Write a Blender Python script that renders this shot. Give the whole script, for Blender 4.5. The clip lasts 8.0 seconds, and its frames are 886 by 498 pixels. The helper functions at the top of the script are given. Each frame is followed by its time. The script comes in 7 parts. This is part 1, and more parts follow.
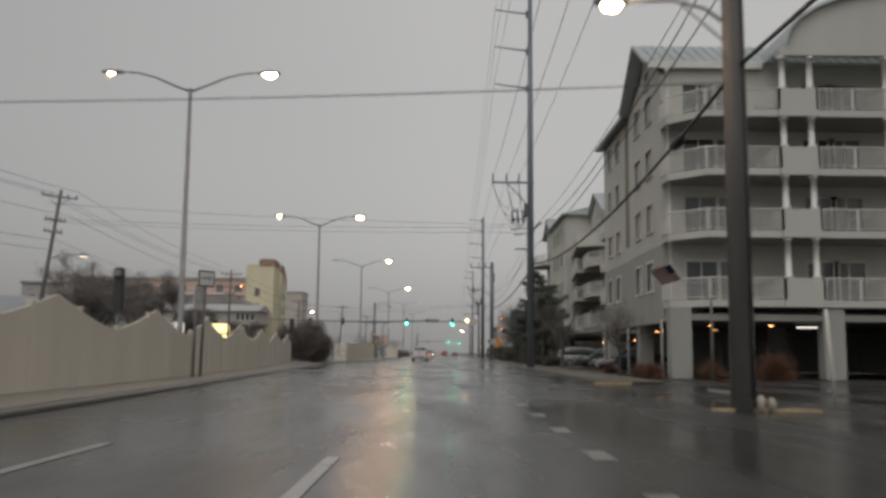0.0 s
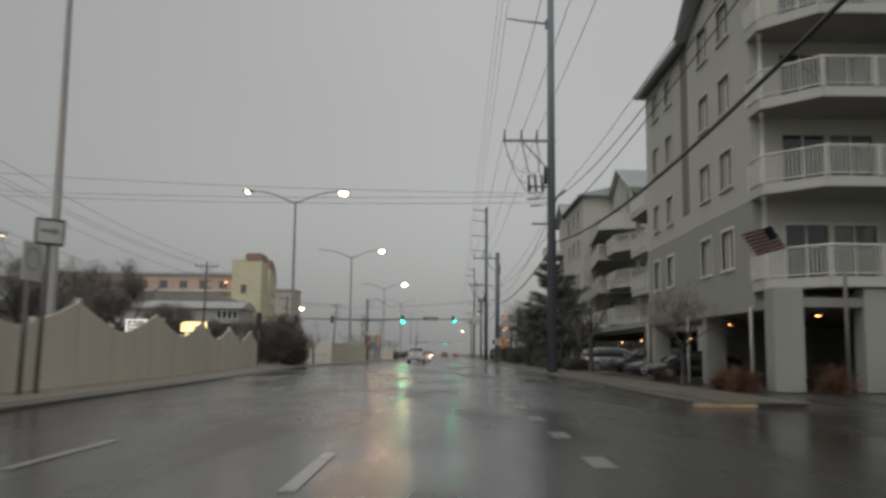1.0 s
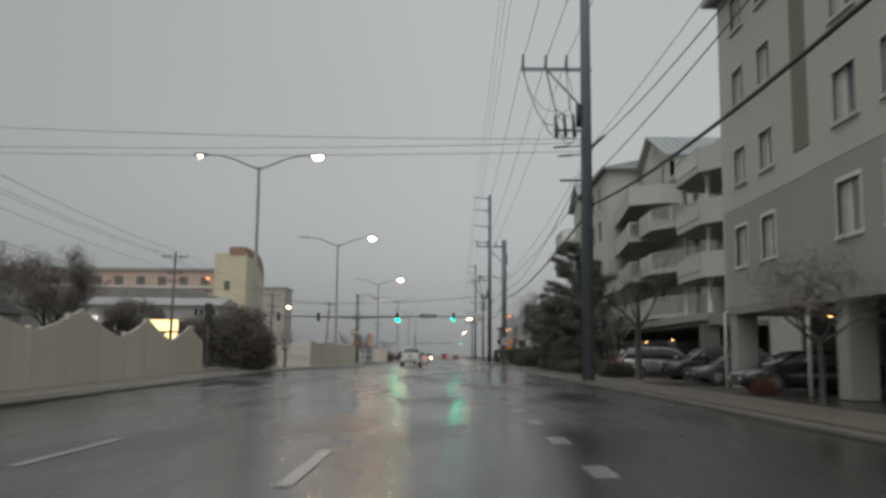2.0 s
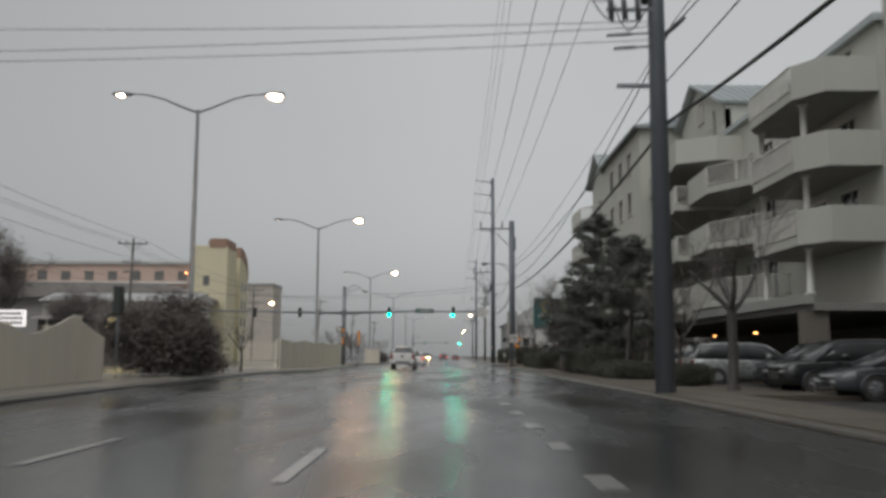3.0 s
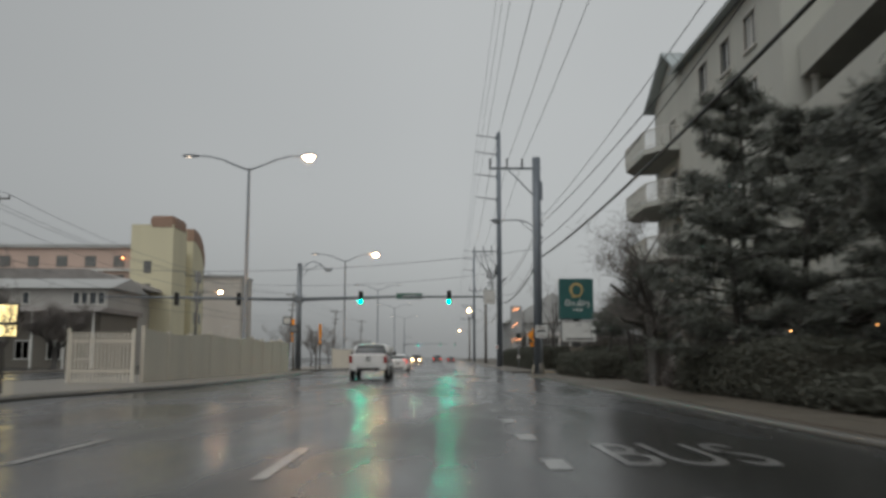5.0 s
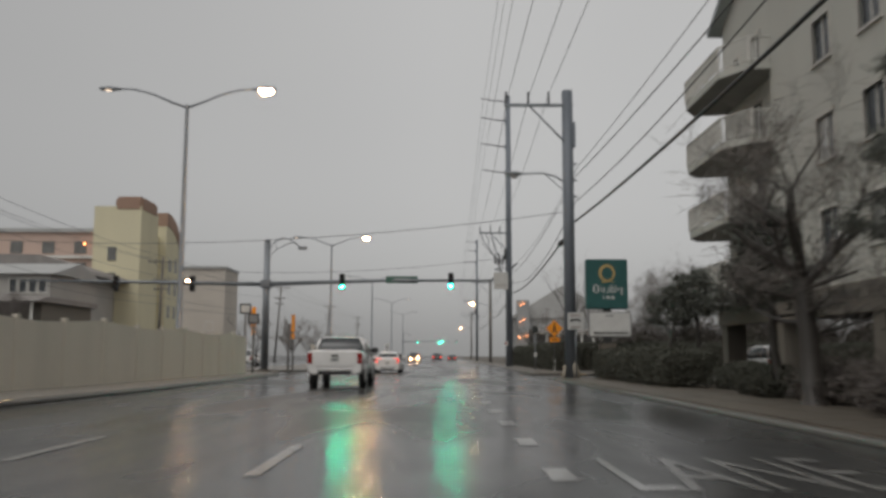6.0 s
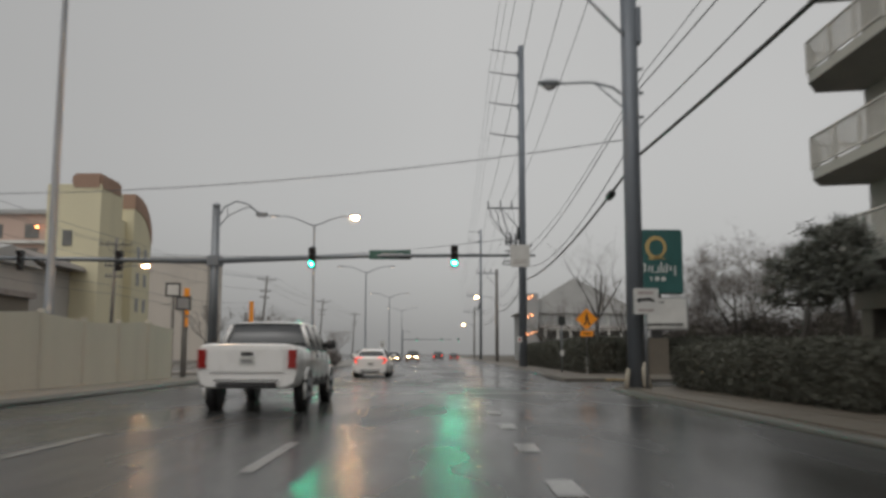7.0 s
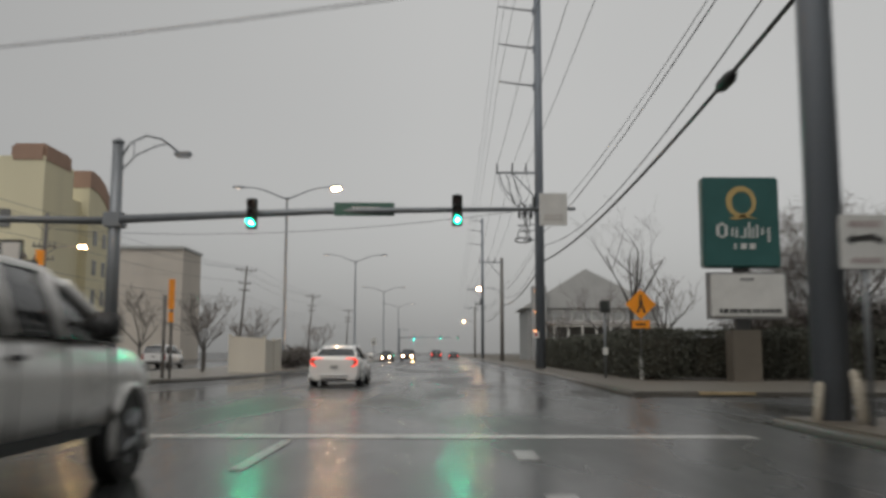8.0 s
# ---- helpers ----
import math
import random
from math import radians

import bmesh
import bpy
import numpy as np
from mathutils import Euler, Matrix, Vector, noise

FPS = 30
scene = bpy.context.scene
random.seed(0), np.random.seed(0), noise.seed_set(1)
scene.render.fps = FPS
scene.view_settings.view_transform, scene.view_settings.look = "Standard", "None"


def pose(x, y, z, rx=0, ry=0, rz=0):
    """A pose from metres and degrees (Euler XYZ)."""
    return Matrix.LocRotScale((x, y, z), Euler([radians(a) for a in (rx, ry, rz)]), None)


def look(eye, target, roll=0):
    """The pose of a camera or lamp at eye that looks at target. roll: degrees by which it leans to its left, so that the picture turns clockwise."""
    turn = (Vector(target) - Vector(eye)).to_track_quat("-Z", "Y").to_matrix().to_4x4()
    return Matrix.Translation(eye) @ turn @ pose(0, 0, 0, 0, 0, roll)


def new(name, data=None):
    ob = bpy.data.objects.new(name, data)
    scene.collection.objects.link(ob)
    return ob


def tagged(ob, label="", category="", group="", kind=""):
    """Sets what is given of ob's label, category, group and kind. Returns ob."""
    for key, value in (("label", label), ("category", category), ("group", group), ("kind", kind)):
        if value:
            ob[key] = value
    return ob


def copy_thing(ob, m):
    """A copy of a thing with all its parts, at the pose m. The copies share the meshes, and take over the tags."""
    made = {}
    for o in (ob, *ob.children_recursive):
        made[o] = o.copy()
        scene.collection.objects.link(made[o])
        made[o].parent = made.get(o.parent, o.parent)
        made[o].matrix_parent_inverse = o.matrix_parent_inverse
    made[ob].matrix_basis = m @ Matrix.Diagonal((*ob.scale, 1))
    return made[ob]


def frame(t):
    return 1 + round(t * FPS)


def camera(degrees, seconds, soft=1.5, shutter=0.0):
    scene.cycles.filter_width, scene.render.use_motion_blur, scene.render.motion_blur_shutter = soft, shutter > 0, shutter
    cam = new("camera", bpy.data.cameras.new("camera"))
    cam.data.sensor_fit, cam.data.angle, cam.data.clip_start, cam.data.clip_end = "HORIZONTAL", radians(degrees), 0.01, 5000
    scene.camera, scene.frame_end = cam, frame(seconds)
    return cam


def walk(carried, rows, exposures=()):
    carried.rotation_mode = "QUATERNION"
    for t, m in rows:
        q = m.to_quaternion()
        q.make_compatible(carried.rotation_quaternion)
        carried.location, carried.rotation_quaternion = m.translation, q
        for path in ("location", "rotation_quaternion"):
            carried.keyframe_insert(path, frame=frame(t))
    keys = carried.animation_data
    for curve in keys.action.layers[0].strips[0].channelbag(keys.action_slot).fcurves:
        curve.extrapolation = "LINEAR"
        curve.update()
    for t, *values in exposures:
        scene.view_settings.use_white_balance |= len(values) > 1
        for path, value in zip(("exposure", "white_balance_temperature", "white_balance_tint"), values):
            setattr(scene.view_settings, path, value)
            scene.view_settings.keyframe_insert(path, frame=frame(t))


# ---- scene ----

# ---------------------------------------------------------------- camera
cam = camera(53.26, 8.0, soft=3.2, shutter=0.5)
# seconds, metres driven, yaw, pitch, lean
DRIVE = [
    (0, 0.00, 0.07, 6.69, 0.55),
    (0.5, 6.86, 0.10, 6.74, 0.60),
    (1, 13.76, 0.10, 6.77, 0.58),
    (1.5, 20.69, 0.06, 6.82, 0.56),
    (2, 27.65, 0.10, 6.87, 0.54),
    (2.2, 30.44, 0.09, 6.87, 0.52),
    (3.5, 48.69, -0.06, 6.90, 0.06),
    (4, 55.74, -0.22, 6.97, 0.00),
    (4.5, 62.81, -0.32, 7.03, 0.04),
    (6, 84.08, -0.30, 6.89, 0.15),
    (6.5, 91.18, -0.26, 6.84, 0.17),
    (7, 98.28, -0.21, 6.79, 0.15),
    (7.5, 105.38, -0.22, 6.75, 0.17),
    (8, 112.47, -0.28, 6.71, 0.13),
]
EYE = 1.16
walk(cam, [(t, pose(0.1 * t, y, EYE, 90 + p, 0, w) @ pose(0, 0, 0, 0, 0, r)) for t, y, w, p, r in DRIVE],
     exposures=[(0, 0.05, 6650, 11), (0.8, -0.02, 6600, 9), (1.4, -0.02, 6500, 6), (2.2, 0.08, 6380, 7), (3.5, 0.15, 6420, 9), (4.6, 0.04, 6330, 6), (6, 0.10, 6600, 10), (8, 0.13, 6620, 9)])

# ---------------------------------------------------------------- sky and light
world = bpy.data.worlds.new("overcast_sky")
scene.world = world
world.use_nodes = True
nt = world.node_tree
nt.nodes.clear()
sky = nt.nodes.new("ShaderNodeTexSky")
sky.sky_type = "NISHITA"
sky.sun_disc = False
sky.sun_elevation, sky.sun_rotation = radians(60), radians(-148)
sky.dust_density = 4.0
grey = nt.nodes.new("ShaderNodeHueSaturation")
grey.inputs["Saturation"].default_value = 0.08
nt.links.new(sky.outputs[0], grey.inputs["Color"])
low = nt.nodes.new("ShaderNodeBackground")
low.inputs["Strength"].default_value = 0.05
nt.links.new(grey.outputs[0], low.inputs["Color"])
# the cloud deck: one even grey with a soft mottle
tc = nt.nodes.new("ShaderNodeTexCoord")
cloud = nt.nodes.new("ShaderNodeTexNoise")
cloud.inputs["Scale"].default_value = 1.6
cloud.inputs["Detail"].default_value = 3.0
nt.links.new(tc.outputs["Generated"], cloud.inputs["Vector"])
ramp = nt.nodes.new("ShaderNodeValToRGB")
ramp.color_ramp.elements[0].position, ramp.color_ramp.elements[1].position = 0.3, 0.75
ramp.color_ramp.elements[0].color = (0.297, 0.300, 0.300, 1)
ramp.color_ramp.elements[1].color = (0.340, 0.342, 0.341, 1)
nt.links.new(cloud.outputs["Fac"], ramp.inputs["Fac"])
deck = nt.nodes.new("ShaderNodeBackground")
deck.inputs["Strength"].default_value = 0.94
sep = nt.nodes.new("ShaderNodeSeparateXYZ")
nt.links.new(tc.outputs["Generated"], sep.inputs[0])
lift = nt.nodes.new("ShaderNodeMapRange")
lift.inputs["From Min"].default_value, lift.inputs["From Max"].default_value = -0.02, 0.40
lift.inputs["To Min"].default_value, lift.inputs["To Max"].default_value = 0.77, 0.99
nt.links.new(sep.outputs["Z"], lift.inputs["Value"])
tint = nt.nodes.new("ShaderNodeVectorMath")
tint.operation = "SCALE"
nt.links.new(ramp.outputs["Color"], tint.inputs[0])
# the rain cloud is heavier towards the west
west = nt.nodes.new("ShaderNodeMapRange")
west.inputs["From Min"].default_value, west.inputs["From Max"].default_value = -0.50, 0.0
west.inputs["To Min"].default_value, west.inputs["To Max"].default_value = 0.66, 1.0
nt.links.new(sep.outputs["X"], west.inputs["Value"])
shade = nt.nodes.new("ShaderNodeMath")
shade.operation = "MULTIPLY"
nt.links.new(lift.outputs[0], shade.inputs[0])
nt.links.new(west.outputs[0], shade.inputs[1])
nt.links.new(shade.outputs[0], tint.inputs["Scale"])
nt.links.new(tint.outputs[0], deck.inputs["Color"])
both = nt.nodes.new("ShaderNodeAddShader")
nt.links.new(low.outputs[0], both.inputs[0])
nt.links.new(deck.outputs[0], both.inputs[1])
wout = nt.nodes.new("ShaderNodeOutputWorld")
nt.links.new(both.outputs[0], wout.inputs["Surface"])

sun = new("sun", bpy.data.lights.new("sun", "SUN"))
sun.data.energy, sun.data.angle, sun.data.color = 0.42, radians(50), (1.0, 0.97, 0.94)
sun.matrix_world = look((-38, -34, 98), (0, 40, 0))


# ---------------------------------------------------------------- materials
def mat(name, colour, rough=0.6, metal=0.0, vary=0.25, scale=3.0, fine=40.0, bump=0.15, wet=0.0, spec=0.5, streak=False, tone=None, island=0.0, random=0.0):
    """Painted, mineral or metal surface with stains at a coarse and a fine scale."""
    m = bpy.data.materials.new(name)
    m.use_nodes = True
    n, l = m.node_tree.nodes, m.node_tree.links
    b = n["Principled BSDF"]
    co = n.new("ShaderNodeTexCoord")
    mp = n.new("ShaderNodeMapping")
    l.new(co.outputs["Object"], mp.inputs["Vector"])
    if streak:
        mp.inputs["Scale"].default_value = (1, 1, 0.12)
    big, small = n.new("ShaderNodeTexNoise"), n.new("ShaderNodeTexNoise")
    big.inputs["Scale"].default_value, small.inputs["Scale"].default_value = scale, fine
    big.inputs["Detail"].default_value = small.inputs["Detail"].default_value = 4
    l.new(mp.outputs[0], big.inputs["Vector"])
    l.new(co.outputs["Object"], small.inputs["Vector"])
    mix = n.new("ShaderNodeMath")
    mix.operation = "MULTIPLY_ADD"
    mix.inputs[1].default_value = 0.4
    l.new(small.outputs["Fac"], mix.inputs[0])
    half = n.new("ShaderNodeMath")
    half.operation = "MULTIPLY"
    half.inputs[1].default_value = 0.6
    l.new(big.outputs["Fac"], half.inputs[0])
    l.new(half.outputs[0], mix.inputs[2])
    r = n.new("ShaderNodeValToRGB")
    c2 = tone or tuple(c * (1 - vary) for c in colour)
    c1 = tuple(min(1, c * (1 + vary * 0.6)) for c in colour)
    r.color_ramp.elements[0].position, r.color_ramp.elements[1].position = 0.32, 0.68
    r.color_ramp.elements[0].color, r.color_ramp.elements[1].color = (*c2, 1), (*c1, 1)
    l.new(mix.outputs[0], r.inputs["Fac"])
    col = r.outputs["Color"]
    if island or random:
        geo, hs, mr = n.new("ShaderNodeNewGeometry" if island else "ShaderNodeObjectInfo"), n.new("ShaderNodeHueSaturation"), n.new("ShaderNodeMapRange")
        mr.inputs["To Min"].default_value, mr.inputs["To Max"].default_value = 1 - (island or random), 1 + (island or random)
        l.new(geo.outputs["Random Per Island" if island else "Random"], mr.inputs["Value"])
        l.new(mr.outputs[0], hs.inputs["Value"])
        l.new(col, hs.inputs["Color"])
        col = hs.outputs["Color"]
    l.new(col, b.inputs["Base Color"])
    rr = n.new("ShaderNodeMapRange")
    rr.inputs["To Min"].default_value, rr.inputs["To Max"].default_value = max(0.03, rough - 0.12), min(1, rough + 0.12)
    l.new(big.outputs["Fac"], rr.inputs["Value"])
    l.new(rr.outputs[0], b.inputs["Roughness"])
    b.inputs["Metallic"].default_value = metal
    b.inputs["Specular IOR Level"].default_value = spec
    b.inputs["Coat Weight"].default_value = wet
    b.inputs["Coat Roughness"].default_value = 0.12
    if bump:
        bp = n.new("ShaderNodeBump")
        bp.inputs["Strength"].default_value = bump
        bp.inputs["Distance"].default_value = 0.02
        l.new(small.outputs["Fac"], bp.inputs["Height"])
        l.new(bp.outputs[0], b.inputs["Normal"])
    return m


def glow(name, colour, strength, base=(0.5, 0.5, 0.5)):
    m = bpy.data.materials.new(name)
    m.use_nodes = True
    b = m.node_tree.nodes["Principled BSDF"]
    b.inputs["Base Color"].default_value = (*base, 1)
    b.inputs["Emission Color"].default_value = (*colour, 1)
    b.inputs["Emission Strength"].default_value = strength
    b.inputs["Roughness"].default_value = 0.3
    return m


def glazing(name, colour=(0.03, 0.035, 0.04), rough=0.06):
    m = bpy.data.materials.new(name)
    m.use_nodes = True
    n, l = m.node_tree.nodes, m.node_tree.links
    b = n["Principled BSDF"]
    no = n.new("ShaderNodeTexNoise")
    no.inputs["Scale"].default_value = 0.9
    r = n.new("ShaderNodeValToRGB")
    r.color_ramp.elements[0].color = (*colour, 1)
    r.color_ramp.elements[1].color = (*[c * 2.2 + 0.01 for c in colour], 1)
    co = n.new("ShaderNodeTexCoord")
    l.new(co.outputs["Object"], no.inputs["Vector"])
    l.new(no.outputs["Fac"], r.inputs["Fac"])
    l.new(r.outputs["Color"], b.inputs["Base Color"])
    b.inputs["Roughness"].default_value = rough
    b.inputs["IOR"].default_value = 1.5
    return m


def wet_asphalt(name, colour, dry=0.42, film=0.10):
    """Dark stone mix under a broken film of rain water."""
    m = bpy.data.materials.new(name)
    m.use_nodes = True
    n, l = m.node_tree.nodes, m.node_tree.links
    b = n["Principled BSDF"]
    co = n.new("ShaderNodeTexCoord")
    mp = n.new("ShaderNodeMapping")
    mp.inputs["Scale"].default_value = (1.0, 0.22, 1.0)
    l.new(co.outputs["Object"], mp.inputs["Vector"])
    pud, grain, ring = n.new("ShaderNodeTexNoise"), n.new("ShaderNodeTexNoise"), n.new("ShaderNodeTexNoise")
    pud.inputs["Scale"].default_value, pud.inputs["Detail"].default_value = 0.42, 5
    grain.inputs["Scale"].default_value, grain.inputs["Detail"].default_value = 55, 3
    ring.inputs["Scale"].default_value, ring.inputs["Detail"].default_value = 7.0, 2
    l.new(mp.outputs[0], pud.inputs["Vector"])
    l.new(co.outputs["Object"], grain.inputs["Vector"])
    l.new(co.outputs["Object"], ring.inputs["Vector"])
    r = n.new("ShaderNodeValToRGB")
    r.color_ramp.elements[0].position, r.color_ramp.elements[1].position = 0.3, 0.7
    r.color_ramp.elements[0].color = (*[c * 0.75 for c in colour], 1)
    r.color_ramp.elements[1].color = (*[c * 1.3 for c in colour], 1)
    add = n.new("ShaderNodeMath")
    add.operation = "MULTIPLY_ADD"
    add.inputs[1].default_value, add.inputs[2].default_value = 0.5, 0.0
    l.new(grain.outputs["Fac"], add.inputs[0])
    hf = n.new("ShaderNodeMath")
    hf.operation = "MULTIPLY"
    hf.inputs[1].default_value = 0.5
    l.new(pud.outputs["Fac"], hf.inputs[0])
    l.new(hf.outputs[0], add.inputs[2])
    l.new(add.outputs[0], r.inputs["Fac"])
    l.new(r.outputs["Color"], b.inputs["Base Color"])
    mr = n.new("ShaderNodeMapRange")
    mr.inputs["From Min"].default_value, mr.inputs["From Max"].default_value = 0.40, 0.62
    mr.inputs["To Min"].default_value, mr.inputs["To Max"].default_value = film, dry
    l.new(pud.outputs["Fac"], mr.inputs["Value"])
    l.new(mr.outputs[0], b.inputs["Roughness"])
    b.inputs["IOR"].default_value = 1.30
    b.inputs["Coat Weight"].default_value = 0.06
    b.inputs["Coat Roughness"].default_value = 0.16
    b.inputs["Coat IOR"].default_value = 1.33
    bp = n.new("ShaderNodeBump")
    bp.inputs["Strength"].default_value, bp.inputs["Distance"].default_value = 0.14, 0.012
    mx = n.new("ShaderNodeMath")
    mx.operation = "ADD"
    l.new(grain.outputs["Fac"], mx.inputs[0])
    l.new(ring.outputs["Fac"], mx.inputs[1])
    l.new(mx.outputs[0], bp.inputs["Height"])
    l.new(bp.outputs[0], b.inputs["Normal"])
    l.new(bp.outputs[0], b.inputs["Coat Normal"])
    return m


ASPHALT = wet_asphalt("wet_asphalt", (0.036, 0.037, 0.037), dry=0.36, film=0.13)
LOT = wet_asphalt("wet_lot_asphalt", (0.055, 0.053, 0.050), dry=0.55, film=0.25)
PAINT = mat("road_paint", (0.48, 0.48, 0.46), 0.3, vary=0.35, scale=2.0, fine=30, wet=0.4)
WORN_PAINT = mat("worn_road_paint", (0.215, 0.215, 0.21), 0.3, vary=0.45, scale=2.5, fine=30, wet=0.4)
FADED_PAINT = mat("faded_road_paint", (0.23, 0.23, 0.22), 0.3, vary=0.5, scale=3.5, fine=22, wet=0.4)
YELLOW_PAINT = mat("yellow_kerb_paint", (0.40, 0.31, 0.18), 0.4, vary=0.35, scale=2.5, wet=0.3)
CONCRETE = mat("wet_concrete", (0.125, 0.108, 0.086), 0.55, vary=0.3, scale=0.6, fine=35, wet=0.15)
KERB = mat("kerb_concrete", (0.10, 0.093, 0.08), 0.5, vary=0.35, scale=0.9, fine=30, wet=0.3)
# the median's concrete, lighter than CONCRETE: warm rain haze put into the colour
HAZED_CONCRETE = mat("haze_paled_concrete", (0.20, 0.185, 0.16), 0.5, vary=0.3, scale=0.6, fine=35, wet=0.15)
SLAB = mat("wet_paving", (0.125, 0.108, 0.086), 0.55, vary=0.3, scale=0.9, fine=35, wet=0.15, random=0.12)
SOIL = mat("wet_ground", (0.10, 0.085, 0.065), 0.7, vary=0.45, scale=0.25, fine=9, bump=0.4)
STUCCO = mat("beige_stucco", (0.50, 0.50, 0.455), 0.8, vary=0.12, scale=0.35, fine=60, streak=True)
STUCCO_GREY = mat("grey_stucco", (0.335, 0.338, 0.31), 0.8, vary=0.14, scale=0.35, fine=60, streak=True)
DARK_STUCCO = mat("dark_brown_stucco", (0.17, 0.155, 0.13), 0.8, vary=0.16, scale=0.35, fine=60, streak=True)
JOINT = mat("olive_strip", (0.205, 0.195, 0.155), 0.8, vary=0.15, scale=0.5)
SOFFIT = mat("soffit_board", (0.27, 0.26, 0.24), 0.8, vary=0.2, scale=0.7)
TRIM = mat("white_trim", (0.66, 0.65, 0.61), 0.5, vary=0.12, scale=1.5)
RAILING = mat("white_railing", (0.60, 0.59, 0.55), 0.45, vary=0.12, scale=2)
METAL_ROOF = mat("seamed_metal_roof", (0.40, 0.44, 0.44), 0.35, metal=0.35, vary=0.18, scale=0.6, streak=False)
GLASS = glazing("window_glass")
CURTAIN_GLASS = glazing("curtained_glass", (0.09, 0.09, 0.085), 0.12)
FRAMEW = mat("white_window_frame", (0.62, 0.61, 0.57), 0.45, vary=0.1, scale=3)
FRAME_DULL = mat("stone_coloured_window_frame", (0.50, 0.48, 0.44), 0.5, vary=0.12, scale=3)
PALE_CURTAIN = glazing("pale_curtain_glass", (0.27, 0.27, 0.26), 0.12)
STEEL = mat("galvanised_steel", (0.22, 0.235, 0.25), 0.45, metal=0.55, vary=0.2, scale=1.2, streak=True)
POLE_STEEL = mat("blue_grey_steel_pole", (0.17, 0.19, 0.215), 0.5, metal=0.2, vary=0.22, scale=0.8, streak=True)
WOOD_POLE = mat("weathered_pole_wood", (0.16, 0.15, 0.14), 0.75, vary=0.35, scale=2.5, fine=50, streak=True)
CABLE = mat("black_cable", (0.03, 0.03, 0.032), 0.5, vary=0.2, bump=0)
WIRE = mat("grey_wire", (0.085, 0.09, 0.095), 0.5, vary=0.2, bump=0)
PORCELAIN = mat("grey_porcelain", (0.13, 0.13, 0.14), 0.3, vary=0.2)
SIGN_GREEN = mat("green_sign_face", (0.028, 0.100, 0.095), 0.35, vary=0.18, scale=1.2)
# lighter than SIGN_GREEN, with the haze before the sign mixed into its green
STREET_GREEN = mat("haze_lightened_green_sign", (0.05, 0.13, 0.10), 0.4, vary=0.18, scale=1.2)
SIGN_WHITE = mat("white_sign_face", (0.56, 0.56, 0.54), 0.4, vary=0.12, scale=2)
SIGN_ORANGE = mat("amber_sign_face", (0.95, 0.33, 0.02), 0.4, vary=0.1, scale=3)
SIGN_BLACK = mat("black_sign_ink", (0.03, 0.03, 0.03), 0.5, vary=0.2)
SIGN_RED = mat("red_sign_ink", (0.45, 0.04, 0.03), 0.5, vary=0.2)
SIGN_FADED = mat("faded_sign_ink", (0.36, 0.30, 0.29), 0.5, vary=0.2)
SIGN_PALE = mat("pale_sign_ink", (0.44, 0.42, 0.40), 0.5, vary=0.2)
GUARD = mat("scuffed_guard_paint", (0.42, 0.38, 0.31), 0.6, vary=0.5, scale=5, fine=25, streak=True)
SIGN_GOLD = mat("gold_sign_shape", (0.44, 0.32, 0.13), 0.4, vary=0.12)
SIGN_BACK = mat("sign_back_metal", (0.25, 0.25, 0.25), 0.5, metal=0.4, vary=0.2)
SIGNAL_BODY = mat("dark_signal_housing", (0.03, 0.035, 0.033), 0.5, vary=0.2)
GREEN_LIGHT = glow("green_signal_lens", (0.003, 1.0, 0.48), 1900.0)
GREEN_RIM = glow("green_lens_rim", (0.02, 0.80, 0.48), 1.2, (0.02, 0.3, 0.2))
TUBE_LIGHT = glow("tube_lamp", (1.0, 0.97, 0.9), 1.6)
PINK_SIGN = glow("lit_white_sign", (1.0, 0.93, 0.9), 0.9)
BALCONY_LAMP = glow("balcony_lamp_glass", (1.0, 0.45, 0.18), 3.0)
ORANGE_LAMP = glow("orange_wall_lamp", (1.0, 0.33, 0.10), 10)
DARK_LENS = mat("dark_signal_lens", (0.03, 0.02, 0.02), 0.3, vary=0.1)
LAMP_WARM = glow("street_lamp_lens", (1.0, 0.60, 0.29), 240.0)
LAMP_STRONG = glow("strong_street_lamp_lens", (1.0, 0.58, 0.27), 420.0)
LAMP_FAR = glow("rain_dimmed_lamp_lens", (1.0, 0.60, 0.29), 170.0)
LAMP_DIM = glow("dim_street_lamp_lens", (1.0, 0.76, 0.56), 1.6)
GARAGE_LAMP = glow("garage_lamp_lens", (1.0, 0.42, 0.13), 12.0)
FENCE = mat("cream_vinyl_fence", (0.62, 0.575, 0.49), 0.55, vary=0.14, scale=0.6, fine=25, streak=True)
FENCE_PALE = mat("pale_kerb_paint", (0.32, 0.315, 0.30), 0.5, vary=0.3, scale=3)
BARK = mat("wet_bark", (0.06, 0.054, 0.048), 0.5, wet=0.3, vary=0.35, scale=4, fine=30, streak=True, bump=0.5)
TWIG = mat("bare_twigs", (0.19, 0.17, 0.155), 0.8, vary=0.3)
NEEDLE = mat("pine_needles", (0.108, 0.115, 0.096), 0.55, spec=0.5, wet=0.35, vary=0.4, scale=1.5, bump=0, island=0.35)
SHRUB = mat("shrub_leaves", (0.082, 0.084, 0.066), 0.7, spec=0.35, wet=0.08, vary=0.25, scale=1.2, bump=0, island=0.15)
HEDGE_CORE = mat("hedge_heart", (0.066, 0.062, 0.050), 0.95, vary=0.4, scale=4, spec=0.05, bump=0.4)
DRY_SHRUB = mat("brown_winter_shrub", (0.115, 0.10, 0.09), 0.6, spec=0.4, wet=0.2, vary=0.4, scale=1.2, bump=0, island=0.3)
RUST_GRASS = mat("rust_ornamental_grass", (0.15, 0.075, 0.042), 0.8, vary=0.4, scale=2, bump=0, island=0.3)
